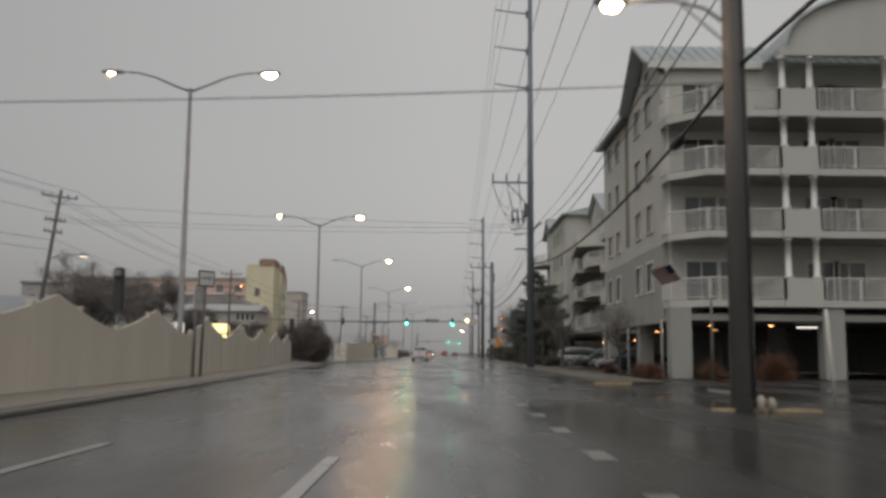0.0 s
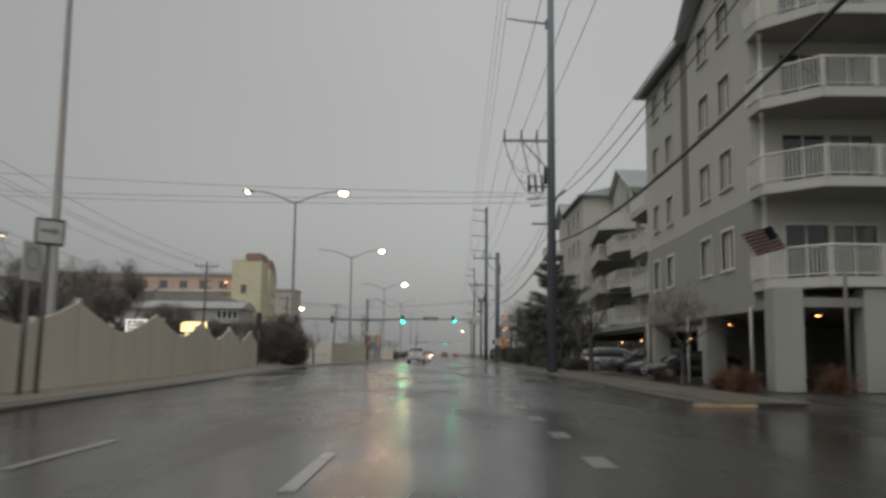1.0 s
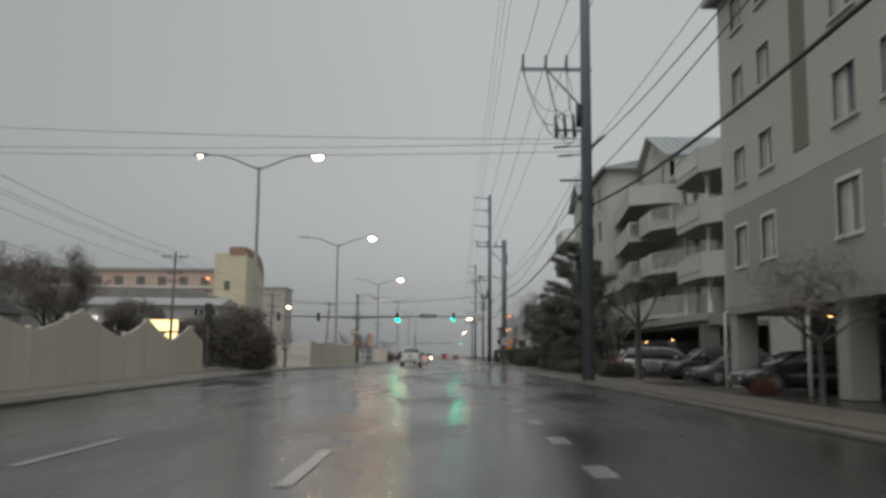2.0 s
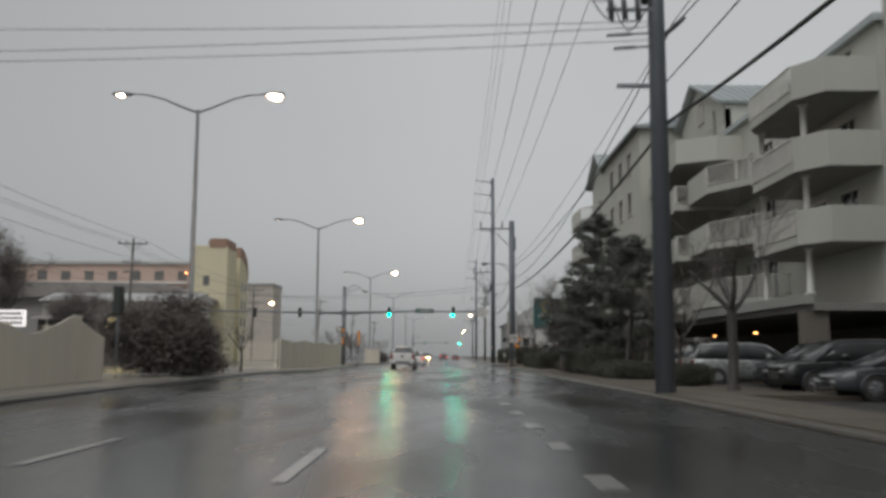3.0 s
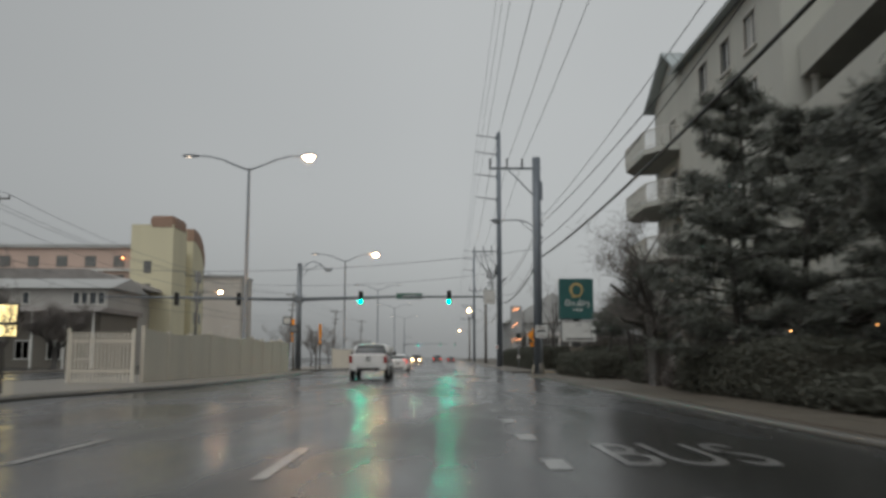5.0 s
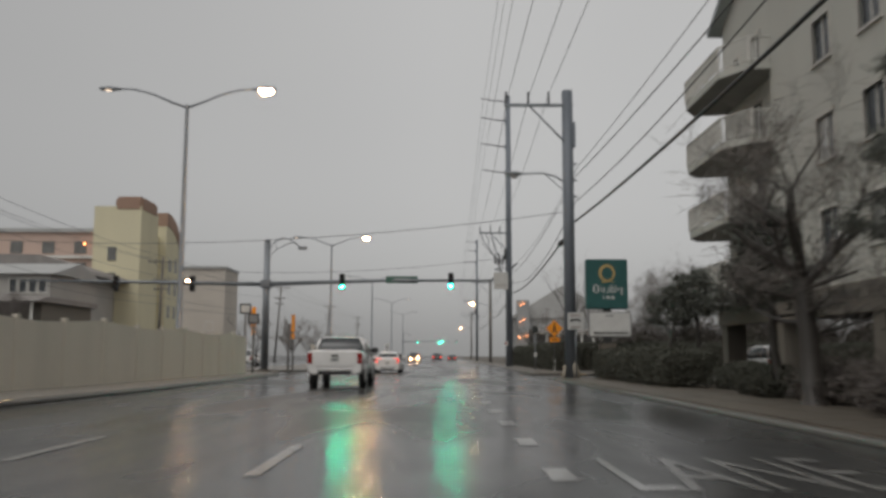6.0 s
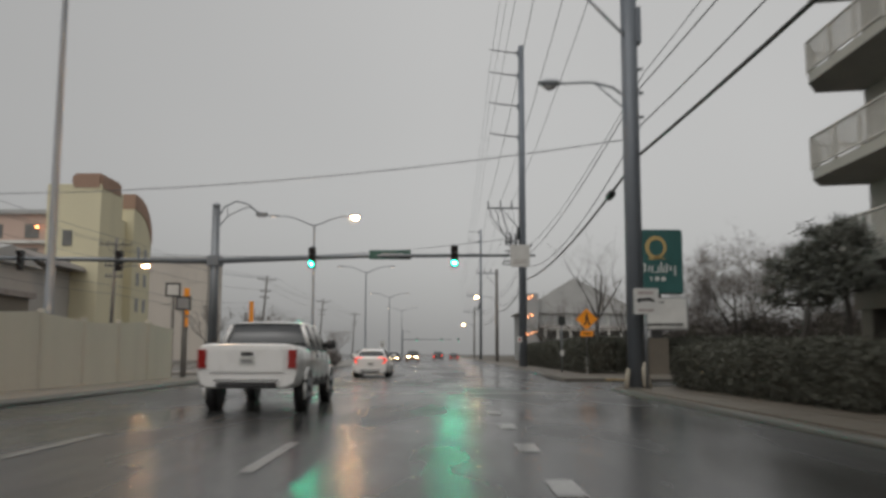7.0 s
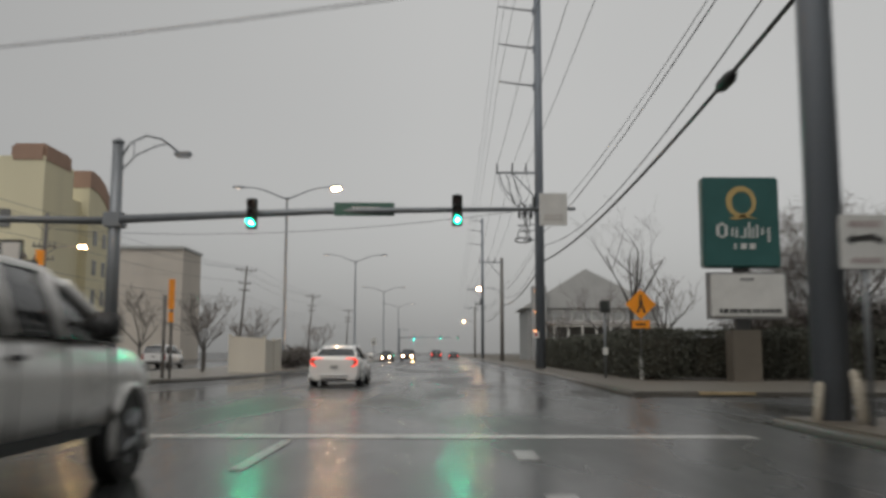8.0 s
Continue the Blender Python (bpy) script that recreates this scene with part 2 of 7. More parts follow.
# far walls and roofs: colours paled and greyed to carry the rain haze
YELLOW_WALL = mat("yellow_stucco", (0.66, 0.61, 0.43), 0.8, vary=0.12, scale=0.25, streak=True)
BROWN_CAP = mat("brown_roof_cap", (0.34, 0.22, 0.16), 0.75, vary=0.16, scale=0.4, streak=True)
PEACH_WALL = mat("peach_stucco", (0.56, 0.42, 0.35), 0.8, vary=0.14, scale=0.25, streak=True)
BEIGE_WALL = mat("pale_beige_stucco", (0.54, 0.49, 0.43), 0.8, vary=0.12, scale=0.25, streak=True)
GREY_SIDING = mat("grey_siding", (0.40, 0.385, 0.36), 0.7, vary=0.15, scale=0.4)
DARK_ROOF = mat("dark_shingle_roof", (0.28, 0.26, 0.245), 0.7, vary=0.3, scale=0.8, fine=12, bump=0.4)
BLUE_ROOF = mat("slate_blue_roof", (0.24, 0.255, 0.265), 0.6, vary=0.2, scale=0.6)
HALL = mat("grey_hall_siding", (0.33, 0.335, 0.33), 0.7, vary=0.12, scale=0.2)
PALE_ROOF = mat("pale_roof", (0.40, 0.40, 0.39), 0.6, vary=0.15, scale=0.4)
CAR_WHITE = mat("white_car_paint", (0.76, 0.75, 0.73), 0.25, vary=0.06, scale=1.5, bump=0, wet=0.7)
TRUCK_WHITE = mat("white_truck_paint", (0.78, 0.77, 0.75), 0.28, vary=0.07, scale=1.2, bump=0, wet=0.6)
CAR_BLACK = mat("black_car_paint", (0.018, 0.019, 0.022), 0.2, vary=0.2, bump=0, wet=0.8)
CAR_GREY = mat("dark_grey_car_paint", (0.055, 0.06, 0.068), 0.22, vary=0.15, bump=0, wet=0.8)
CAR_SILVER = mat("silver_car_paint", (0.30, 0.31, 0.31), 0.28, metal=0.4, vary=0.1, bump=0, wet=0.7)
CAR_MAROON = mat("maroon_car_paint", (0.035, 0.014, 0.016), 0.22, vary=0.15, bump=0, wet=0.8)
CAR_GLASS = glazing("tinted_car_glass", (0.03, 0.032, 0.034), 0.05)
TYRE = mat("tyre_rubber", (0.05, 0.049, 0.048), 0.7, vary=0.25, scale=6)
RIM = mat("alloy_rim", (0.32, 0.33, 0.34), 0.35, metal=0.8, vary=0.15, scale=6)
PLASTIC = mat("black_plastic", (0.035, 0.035, 0.036), 0.55, vary=0.2)
CHROME = mat("chrome_strip", (0.55, 0.55, 0.56), 0.18, metal=0.9, vary=0.1)
TAIL_ON = glow("lit_tail_lamp", (1.0, 0.06, 0.025), 2.2, (0.5, 0.02, 0.02))
TAIL_OFF = mat("red_tail_lamp", (0.28, 0.015, 0.012), 0.2, vary=0.1, bump=0)
HEAD_ON = glow("lit_headlamp", (1.0, 0.62, 0.32), 90.0)
HEAD_OFF = mat("clear_headlamp", (0.45, 0.46, 0.47), 0.12, vary=0.1, bump=0)
PLATE = mat("number_plate", (0.55, 0.55, 0.52), 0.4, vary=0.1)
FLAG_RED = mat("red_flag_cloth", (0.40, 0.06, 0.06), 0.85, vary=0.2)
FLAG_WHITE = mat("white_flag_cloth", (0.74, 0.72, 0.70), 0.85, vary=0.15)
FLAG_BLUE = mat("navy_flag_cloth", (0.04, 0.05, 0.12), 0.85, vary=0.2)
LIT_SIGN = glow("lit_yellow_sign", (1.0, 0.78, 0.36), 1.7, (0.6, 0.5, 0.2))
LIT_PANE = glow("lit_window", (1.0, 0.80, 0.60), 1.2)


# ---------------------------------------------------------------- mesh helpers
def box(bm, x0, x1, y0, y1, z0, z1):
    v = [bm.verts.new(p) for p in ((x0, y0, z0), (x1, y0, z0), (x1, y1, z0), (x0, y1, z0), (x0, y0, z1), (x1, y0, z1), (x1, y1, z1), (x0, y1, z1))]
    for f in ((0, 3, 2, 1), (4, 5, 6, 7), (0, 1, 5, 4), (1, 2, 6, 5), (2, 3, 7, 6), (3, 0, 4, 7)):
        bm.faces.new([v[i] for i in f])


def prism(bm, pts, lo, hi, axis="z"):
    """A closed polygon drawn out along an axis; pts are the other two coordinates in x, y, z order."""
    def at(p, h):
        return {"x": (h, p[0], p[1]), "y": (p[0], h, p[1]), "z": (p[0], p[1], h)}[axis]
    a, b = [bm.verts.new(at(p, lo)) for p in pts], [bm.verts.new(at(p, hi)) for p in pts]
    n = len(pts)
    bm.faces.new(a[::-1])
    bm.faces.new(b)
    for i in range(n):
        bm.faces.new((a[i], a[(i + 1) % n], b[(i + 1) % n], b[i]))


def tube(bm, pts, radii, n=8, caps=True):
    """A round bar along points, with a radius at each."""
    pts = [Vector(p) for p in pts]
    if not isinstance(radii, (list, tuple)):
        radii = [radii] * len(pts)
    rings = []
    for i, p in enumerate(pts):
        d = (pts[min(i + 1, len(pts) - 1)] - pts[max(i - 1, 0)]).normalized()
        side = d.cross(Vector((0, 0, 1)) if abs(d.z) < 0.9 else Vector((0, 1, 0))).normalized()
        up = side.cross(d)
        rings.append([bm.verts.new(p + (side * math.cos(a) + up * math.sin(a)) * radii[i]) for a in [2 * math.pi * k / n for k in range(n)]])
    for a, b in zip(rings, rings[1:]):
        for k in range(n):
            f = bm.faces.new((a[k], a[(k + 1) % n], b[(k + 1) % n], b[k]))
            f.smooth = True
    if caps:
        bm.faces.new(rings[0][::-1])
        bm.faces.new(rings[-1])


def loft(bm, rings, closed=True):
    vs = [[bm.verts.new(p) for p in r] for r in rings]
    n = len(vs[0])
    for a, b in zip(vs, vs[1:]):
        for k in range(n if closed else n - 1):
            f = bm.faces.new((a[k], a[(k + 1) % n], b[(k + 1) % n], b[k]))
            f.smooth = True
    if closed:
        bm.faces.new(vs[0][::-1])
        bm.faces.new(vs[-1])


def link(name, bm, material, bevel=0.0, fix=True):
    if fix:
        bmesh.ops.recalc_face_normals(bm, faces=bm.faces)
    if bevel:
        bmesh.ops.bevel(bm, geom=[e for e in bm.edges if e.calc_face_angle(0) > 0.6], offset=bevel, segments=2, affect="EDGES", clamp_overlap=True)
    me = bpy.data.meshes.new(name)
    bm.to_mesh(me)
    bm.free()
    for m in material if isinstance(material, (list, tuple)) else [material]:
        me.materials.append(m)
    return new(name, me)


def part(name, bm, material, parent, label="", bevel=0.0, fix=True):
    ob = link(name, bm, material, bevel, fix)
    ob.parent = parent
    if label:
        tagged(ob, label)
    return ob


def thing(name, at, label, category, group="", kind=""):
    ob = new(name)
    ob.matrix_world = at if isinstance(at, Matrix) else pose(*at)
    return tagged(ob, label, category, group, kind)


def setting(name, bm, material, label, bevel=0.0):
    return tagged(link(name, bm, material, bevel), label, "", "", "structure")


def fresh(fill, *args, **kw):
    """A new bmesh filled by one of the functions above."""
    bm = bmesh.new()
    fill(bm, *args, **kw)
    return bm


def bar(x0, x1, y0, y1, z0, z1):
    return fresh(box, x0, x1, y0, y1, z0, z1)


# ---------------------------------------------------------------- ground, road, pavements
def strip(name, left, right, z, material, label, depth=0.0):
    """A flat strip between two lines of (x, y); with depth it has sides."""
    bm = bmesh.new()
    a, b = [bm.verts.new((x, y, z)) for x, y in left], [bm.verts.new((x, y, z)) for x, y in right]
    for i in range(len(a) - 1):
        bm.faces.new((a[i], b[i], b[i + 1], a[i + 1]))
    if depth:
        c, d = [bm.verts.new((x, y, z - depth)) for x, y in left], [bm.verts.new((x, y, z - depth)) for x, y in right]
        for i in range(len(a) - 1):
            bm.faces.new((a[i], a[i + 1], c[i + 1], c[i]))
            bm.faces.new((b[i + 1], b[i], d[i], d[i + 1]))
        bm.faces.new((a[0], c[0], d[0], b[0]))
        bm.faces.new((a[-1], b[-1], d[-1], c[-1]))
    return setting(name, bm, material, label)


setting("ground", bar(-3000, 3000, -400, 4500, -0.6, -0.02), LOT, "wet dark ground stretching away under the rain")

MEDIAN = [(-7.0, -60), (-7.0, 8), (-7.5, 20), (-8.3, 35), (-9.6, 58), (-11.0, 82), (-10.6, 95), (-9.0, 104), (-8.6, 112), (-8.7, 136.5), (-9.4, 138.2), (-10.6, 138.8)]
MEDIAN_FAR = [(-10.2, 146.2), (-9.3, 147.0), (-8.8, 149.0), (-8.1, 153.0), (-7.75, 158), (-7.6, 175), (-7.4, 230), (-7.4, 800)]
strip("road", [(-40, -60), (-40, 137), (-40, 158), (-40, 800)], [(6.2, -60), (6.2, 137), (6.6, 158), (9.5, 800)], 0.0, ASPHALT, "wet dark asphalt road shining with rain")
strip("side_street", [(6.2, 127.4), (6.2, 136.4)], [(60, 127.4), (60, 136.4)], 0.003, ASPHALT, "wet asphalt side street mouth")


def kerb_line(name, line, side, label, z=0.13, width=0.18):
    """A kerb along a line; side is the direction away from the road."""
    bm = bmesh.new()
    prof = [(0, -0.05), (0.02, z - 0.03), (0.05, z), (width, z), (width, -0.05)]
    loft(bm, [[(x + side * p, y, h) for p, h in prof] for x, y in line])
    return setting(name, bm, KERB, label)


def inner(line, d):
    return [(x + d, y) for x, y in line]


kerb_line("median_kerb", MEDIAN, -1, "worn concrete kerb along the median")
strip("median", [(-17.0, y) for x, y in MEDIAN], inner(MEDIAN, -0.18), 0.146, HAZED_CONCRETE, "wet concrete median strip", 0.2)
kerb_line("median_kerb", MEDIAN_FAR, -1, "concrete kerb of the median beyond the crossing")
strip("median", [(-15.0, y) for x, y in MEDIAN_FAR], inner(MEDIAN_FAR, -0.18), 0.146, HAZED_CONCRETE, "wet concrete median beyond the crossing", 0.2)
kerb_line("kerb", [(6.2, 34.3), (6.2, 127)], 1, "concrete kerb beside the bus lane", 0.11, 0.11)
strip("driveway", [(6.2, -60), (6.2, 34.1)], [(40, -60), (40, 34.1)], 0.0, ASPHALT, "wet dark asphalt driveway level with the road")
far_kerb = [(6.0, 136.6), (6.3, 150), (6.5, 160), (9.5, 800)]
kerb_line("kerb", far_kerb, 1, "concrete kerb beyond the side street")
walkway = strip("pavement", [(6.31, 34.3), (6.31, 127)], [(8.4, 34.3), (8.4, 127)], 0.112, CONCRETE, "wet concrete pavement beside the road", 0.2)
strip("pavement", inner(far_kerb, 0.18), inner(far_kerb, 2.3), 0.146, CONCRETE, "wet pavement beyond the side street", 0.2)
strip("planting_bed", [(8.4, y) for y in (66, 75.5, 75.8, 88.2, 88.5, 127)], [(12.6, 66), (10.4, 75.5), (9.0, 75.8), (10.5, 88.2), (12.6, 88.5), (12.6, 127)], 0.13, SOIL, "dark wet planting bed before the apartments", 0.2)
setting("kerb", bar(6.02, 40, 136.40, 136.58, -0.05, 0.13), KERB, "low kerb along the side street", bevel=0.02)
strip("pavement", [(8.48, 136.6), (8.48, 146.0)], [(40, 136.6), (40, 146.0)], 0.125, CONCRETE, "wet concrete forecourt by the hotel sign", 0.2)
strip("planting_bed", [(8.6, 146), (11.8, 800)], [(40, 146), (60, 800)], 0.10, SOIL, "dark wet planting beyond the side street", 0.2)
strip("pavement", [(-32, -60), (-32, 800)], [(-29, -60), (-29, 800)], 0.10, CONCRETE, "pavement on the far side of the highway", 0.1)
# painted lines
DASH = bar(-0.075, 0.075, 0, 2.95, 0.003, 0.010)
dash = setting("lane_mark", DASH, WORN_PAINT, "worn white lane dash on wet asphalt")
dash.matrix_world = pose(-1.2, 7.0, 0)
tagged(dash, group="lane dashes")
for k in range(-1, 9):
    for x in (-1.2, -4.15):
        if (k or x != -1.2) and 7.0 + 14.3 * k + (1.2 if x < -2 else 0) < 122:
            copy_thing(dash, pose(x, 7.0 + 14.3 * k + (1.2 if x < -2 else 0), 0))
for k in range(12, 22):
    for x in (-1.2, -4.15):
        copy_thing(dash, pose(x, 7.0 + 14.3 * k, 0))
short = setting("bus_lane_mark", bar(-0.13, 0.13, 0, 0.95, 0.003, 0.010), FADED_PAINT, "faded short white dash along the bus lane")
short.matrix_world = pose(1.80, 9.86, 0)
tagged(short, group="bus lane dashes")
for k in range(-3, 35):
    if k and 9.86 + 3.305 * k < 124:
        copy_thing(short, pose(1.80, 9.86 + 3.305 * k, 0))
setting("stop_line", bar(-4.1, 5.2, 124.75, 125.2, 0.003, 0.010), PAINT, "white stop line before the crossing")
setting("kerb_paint", bar(5.6, 7.9, 18.62, 18.74, -0.02, 0.07), YELLOW_PAINT, "low faded yellow kerb at the foot of the pole", bevel=0.02)
setting("kerb", bar(6.2, 8.4, 34.10, 34.28, -0.05, 0.13), KERB, "low kerb end at the driveway", bevel=0.02)
setting("kerb_paint", bar(5.75, 7.2, 33.96, 34.08, 0.0, 0.10), YELLOW_PAINT, "faded yellow painted kerb nose at the driveway", bevel=0.02)
setting("parking_kerb", bar(8.69, 8.82, 25.9, 29.4, -0.02, 0.07), FENCE_PALE, "pale parking kerb beside the driveway", bevel=0.02)
setting("kerb_paint", bar(7.8, 9.3, 136.36, 136.62, 0.06, 0.139), YELLOW_PAINT, "faded yellow paint on the corner kerb")

# bicycle mark in the bus lane
bm = bmesh.new()
for cx in (3.57, 4.13):
    for k in range(20):
        a0, a1 = 2 * math.pi * k / 20, 2 * math.pi * (k + 1) / 20
        q = [(cx + r * math.cos(a), 69.6 + 1.9 * r * math.sin(a)) for r, a in ((0.20, a0), (0.20, a1), (0.235, a1), (0.235, a0))]
        prism(bm, q, 0.004, 0.010)
for (xa, ya), (xb, yb) in (((3.57, 69.6), (3.74, 70.3)), ((3.74, 70.3), (4.05, 70.3)), ((3.74, 70.3), (3.86, 69.6)), ((3.86, 69.6), (4.05, 70.3)), ((4.05, 70.5), (4.13, 69.6)), ((3.57, 69.6), (3.86, 69.6))):
    d = Vector((xb - xa, yb - ya)).normalized() * 0.022
    prism(bm, [(xa - d.y, ya + d.x), (xa + d.y, ya - d.x), (xb + d.y, yb - d.x), (xb - d.y, yb + d.x)], 0.005, 0.011)
setting("bicycle_mark", bm, FADED_PAINT, "worn white bicycle symbol on the bus lane")


def road_word(name, word, x0, x1, y0, y1, label):
    cu = bpy.data.curves.new(name, "FONT")
    cu.body, cu.size = word, 1.0
    ob = bpy.data.objects.new(name, cu)
    scene.collection.objects.link(ob)
    dg = bpy.context.evaluated_depsgraph_get()
    me = bpy.data.meshes.new_from_object(ob.evaluated_get(dg))
    bpy.data.objects.remove(ob)
    co = np.array([v.co[:] for v in me.vertices])
    lo, hi = co.min(0), co.max(0)
    for v in me.vertices:
        v.co = (x0 + (v.co.x - lo[0]) / (hi[0] - lo[0]) * (x1 - x0), y0 + (v.co.y - lo[1]) / (hi[1] - lo[1]) * (y1 - y0), 0.008)
    me.materials.clear()
    me.materials.append(WORN_PAINT)
    return tagged(new(name, me), label, "", "", "structure")


road_word("road_lettering", "LANE", 2.35, 4.85, 91.9, 94.4, "white word painted on the bus lane")
road_word("road_lettering", "BUS", 2.55, 4.35, 79.6, 82.1, "white word painted on the bus lane")


# ---------------------------------------------------------------- buildings
def wall_plane(bm, fixed, axis, u0, u1, z0, z1, holes, thick):
    """An upright wall with rectangular openings, one closed shell. axis 'x': stands at x = fixed and runs along y; thick goes into the house."""
    us = sorted({u0, u1, *[min(max(v, u0), u1) for h in holes for v in h[:2]]})
    zs = sorted({z0, z1, *[min(max(v, z0), z1) for h in holes for v in h[2:]]})
    solid = {(i, j) for i in range(len(us) - 1) for j in range(len(zs) - 1)
             if not any(h[0] < (us[i] + us[i + 1]) / 2 < h[1] and h[2] < (zs[j] + zs[j + 1]) / 2 < h[3] for h in holes)}
    made = {}

    def vert(i, j, d):
        if (i, j, d) not in made:
            f = fixed + d * thick
            made[i, j, d] = bm.verts.new((f, us[i], zs[j]) if axis == "x" else (us[i], f, zs[j]))
        return made[i, j, d]

    for i, j in sorted(solid):
        for d in (0, 1):
            q = [vert(i, j, d), vert(i + 1, j, d), vert(i + 1, j + 1, d), vert(i, j + 1, d)]
            bm.faces.new(q if d else q[::-1])
        for ni, nj, e in ((i - 1, j, ((i, j), (i, j + 1))), (i + 1, j, ((i + 1, j), (i + 1, j + 1))), (i, j - 1, ((i, j), (i + 1, j))), (i, j + 1, ((i, j + 1), (i + 1, j + 1)))):
            if (ni, nj) not in solid:
                a, b = e
                bm.faces.new((vert(*a, 0), vert(*b, 0), vert(*b, 1), vert(*a, 1)))


def window_part(parent, fixed, axis, u0, u1, z0, z1, glass=None, proud=0.05, mull=True, name="window"):
    """A window in an opening: trim frame, pane and meeting bar."""
    f = 0.09
    bm = bmesh.new()

    def put(b, a0, a1, d0, d1, c0, c1):
        if axis == "x":
            box(b, fixed + d0, fixed + d1, a0, a1, c0, c1)
        else:
            box(b, a0, a1, fixed + d0, fixed + d1, c0, c1)
    put(bm, u0 - f, u1 + f, -proud, 0.06, z1, z1 + 0.13)
    put(bm, u0 - f - 0.05, u1 + f + 0.05, -proud - 0.05, 0.06, z0 - 0.11, z0)
    put(bm, u0 - f, u0, -proud, 0.06, z0, z1)
    put(bm, u1, u1 + f, -proud, 0.06, z0, z1)
    w = part(name, bm, FRAMEW if z0 < 7 else FRAME_DULL, parent)
    um = (u0 + u1) / 2
    for a, b, g in ((u0, um, glass or GLASS), (um, u1, PALE_CURTAIN if axis == "x" and glass is not GLASS or fixed < 12 else glass or GLASS)) if mull else ((u0, u1, glass or GLASS),):
        bm = bmesh.new()
        put(bm, a + 0.002, b - 0.002, 0.10, 0.12, z0, z1)
        part("pane", bm, g, w)
    if mull:
        bm = bmesh.new()
        put(bm, um - 0.03, um + 0.03, 0.05, 0.10, z0, z1)
        part("mullion", bm, FRAMEW, w)
    return w


def seam_roof(parent, quad, name="roof", gap=0.55, thick=0.14):
    """A metal roof plane with standing seams; quad = eave a, eave b, ridge b, ridge a."""
    a, b, c, d = [Vector(p) for p in quad]
    nrm = (b - a).cross(d - a).normalized()
    if nrm.z < 0:
        nrm = -nrm
    bm = bmesh.new()
    top = [bm.verts.new(p + nrm * thick) for p in (a, b, c, d)]
    bot = [bm.verts.new(p) for p in (a, b, c, d)]
    bm.faces.new(top)
    bm.faces.new(bot[::-1])
    for i in range(4):
        bm.faces.new((top[i], bot[i], bot[(i + 1) % 4], top[(i + 1) % 4]))
    roof = part(name, bm, METAL_ROOF, parent, "grey-green standing seam metal roof")
    n = max(2, int((b - a).length / gap))
    s = (b - a).normalized() * 0.025
    for k in range(n + 1):
        e, r = a.lerp(b, k / n), d.lerp(c, k / n)
        lo, hi = thick, thick + 0.06
        bm = bmesh.new()
        v = [bm.verts.new(p) for p in (e - s + nrm * lo, e + s + nrm * lo, r + s + nrm * lo, r - s + nrm * lo, e - s + nrm * hi, e + s + nrm * hi, r + s + nrm * hi, r - s + nrm * hi)]
        for f in ((4, 5, 6, 7), (0, 1, 5, 4), (1, 2, 6, 5), (2, 3, 7, 6), (3, 0, 4, 7)):
            bm.faces.new([v[i] for i in f])
        part("seam", bm, METAL_ROOF, roof)
    return roof


def balcony(parent, poly, z, solid=(), slab=0.34, rail=1.07, pickets=True):
    """A balcony slab on a polygon that starts and ends at the wall, with a railing along its outer sides."""
    bm = fresh(prism, poly, z, z + slab)
    b = part("balcony", bm, STUCCO, parent)
    # thin sheet under the slab; its darker grey holds the underside's shade
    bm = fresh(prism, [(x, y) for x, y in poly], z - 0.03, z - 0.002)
    part("soffit", bm, SOFFIT, b, "grey underside sheet with its shade in the colour")
    up = Vector((0, 0, 1))
    runs, cur = [], []
    for i, (p, q) in enumerate(zip(poly, poly[1:])):
        p, q = Vector((*p, z + slab)), Vector((*q, z + slab))
        if i in solid:
            d = (q - p).normalized()
            n = Vector((-d.y, d.x, 0)) * 0.1
            part("parapet", fresh(prism, [(v.x, v.y) for v in (p, q, q + n, p + n)], z + slab, z + slab + rail), STUCCO, b, "solid stucco balcony front")
            if cur:
                runs.append(cur)
            cur = []
        else:
            cur = cur + [q] if cur else [p, q]
    if cur:
        runs.append(cur)
    for run in runs:
        for h, r in ((rail, 0.045), (0.1, 0.03)):
            part("rail", fresh(tube, [v + up * h for v in run], r, 6), RAILING, b, "white balcony rail")
        bm = bmesh.new()
        for p, q in zip(run, run[1:]):
            length = (q - p).length
            posts = max(1, round(length / 1.8))
            for k in range(posts):
                c = p.lerp(q, k / posts)
                part("rail_post", bar(c.x - 0.05, c.x + 0.05, c.y - 0.05, c.y + 0.05, z + slab, z + slab + rail), RAILING, b)
            m = max(2, int(length / 0.14))
            for k in range(1, m):
                c = p.lerp(q, k / m)
                box(bm, c.x - 0.018, c.x + 0.018, c.y - 0.018, c.y + 0.018, z + slab + 0.1, z + slab + rail)
        tagged(part("picket", bm, RAILING, b, "close white pickets"), kind="stuff")
    return b


def soft_column(bm, x, y, z0, z1, r=0.16):
    tube(bm, [(x, y, z0), (x, y, z0 + 0.12), (x, y, z0 + 0.13), (x, y, z1 - 0.14), (x, y, z1 - 0.13), (x, y, z1)], [r * 1.45, r * 1.45, r, r * 0.9, r * 1.4, r * 1.4], 10)


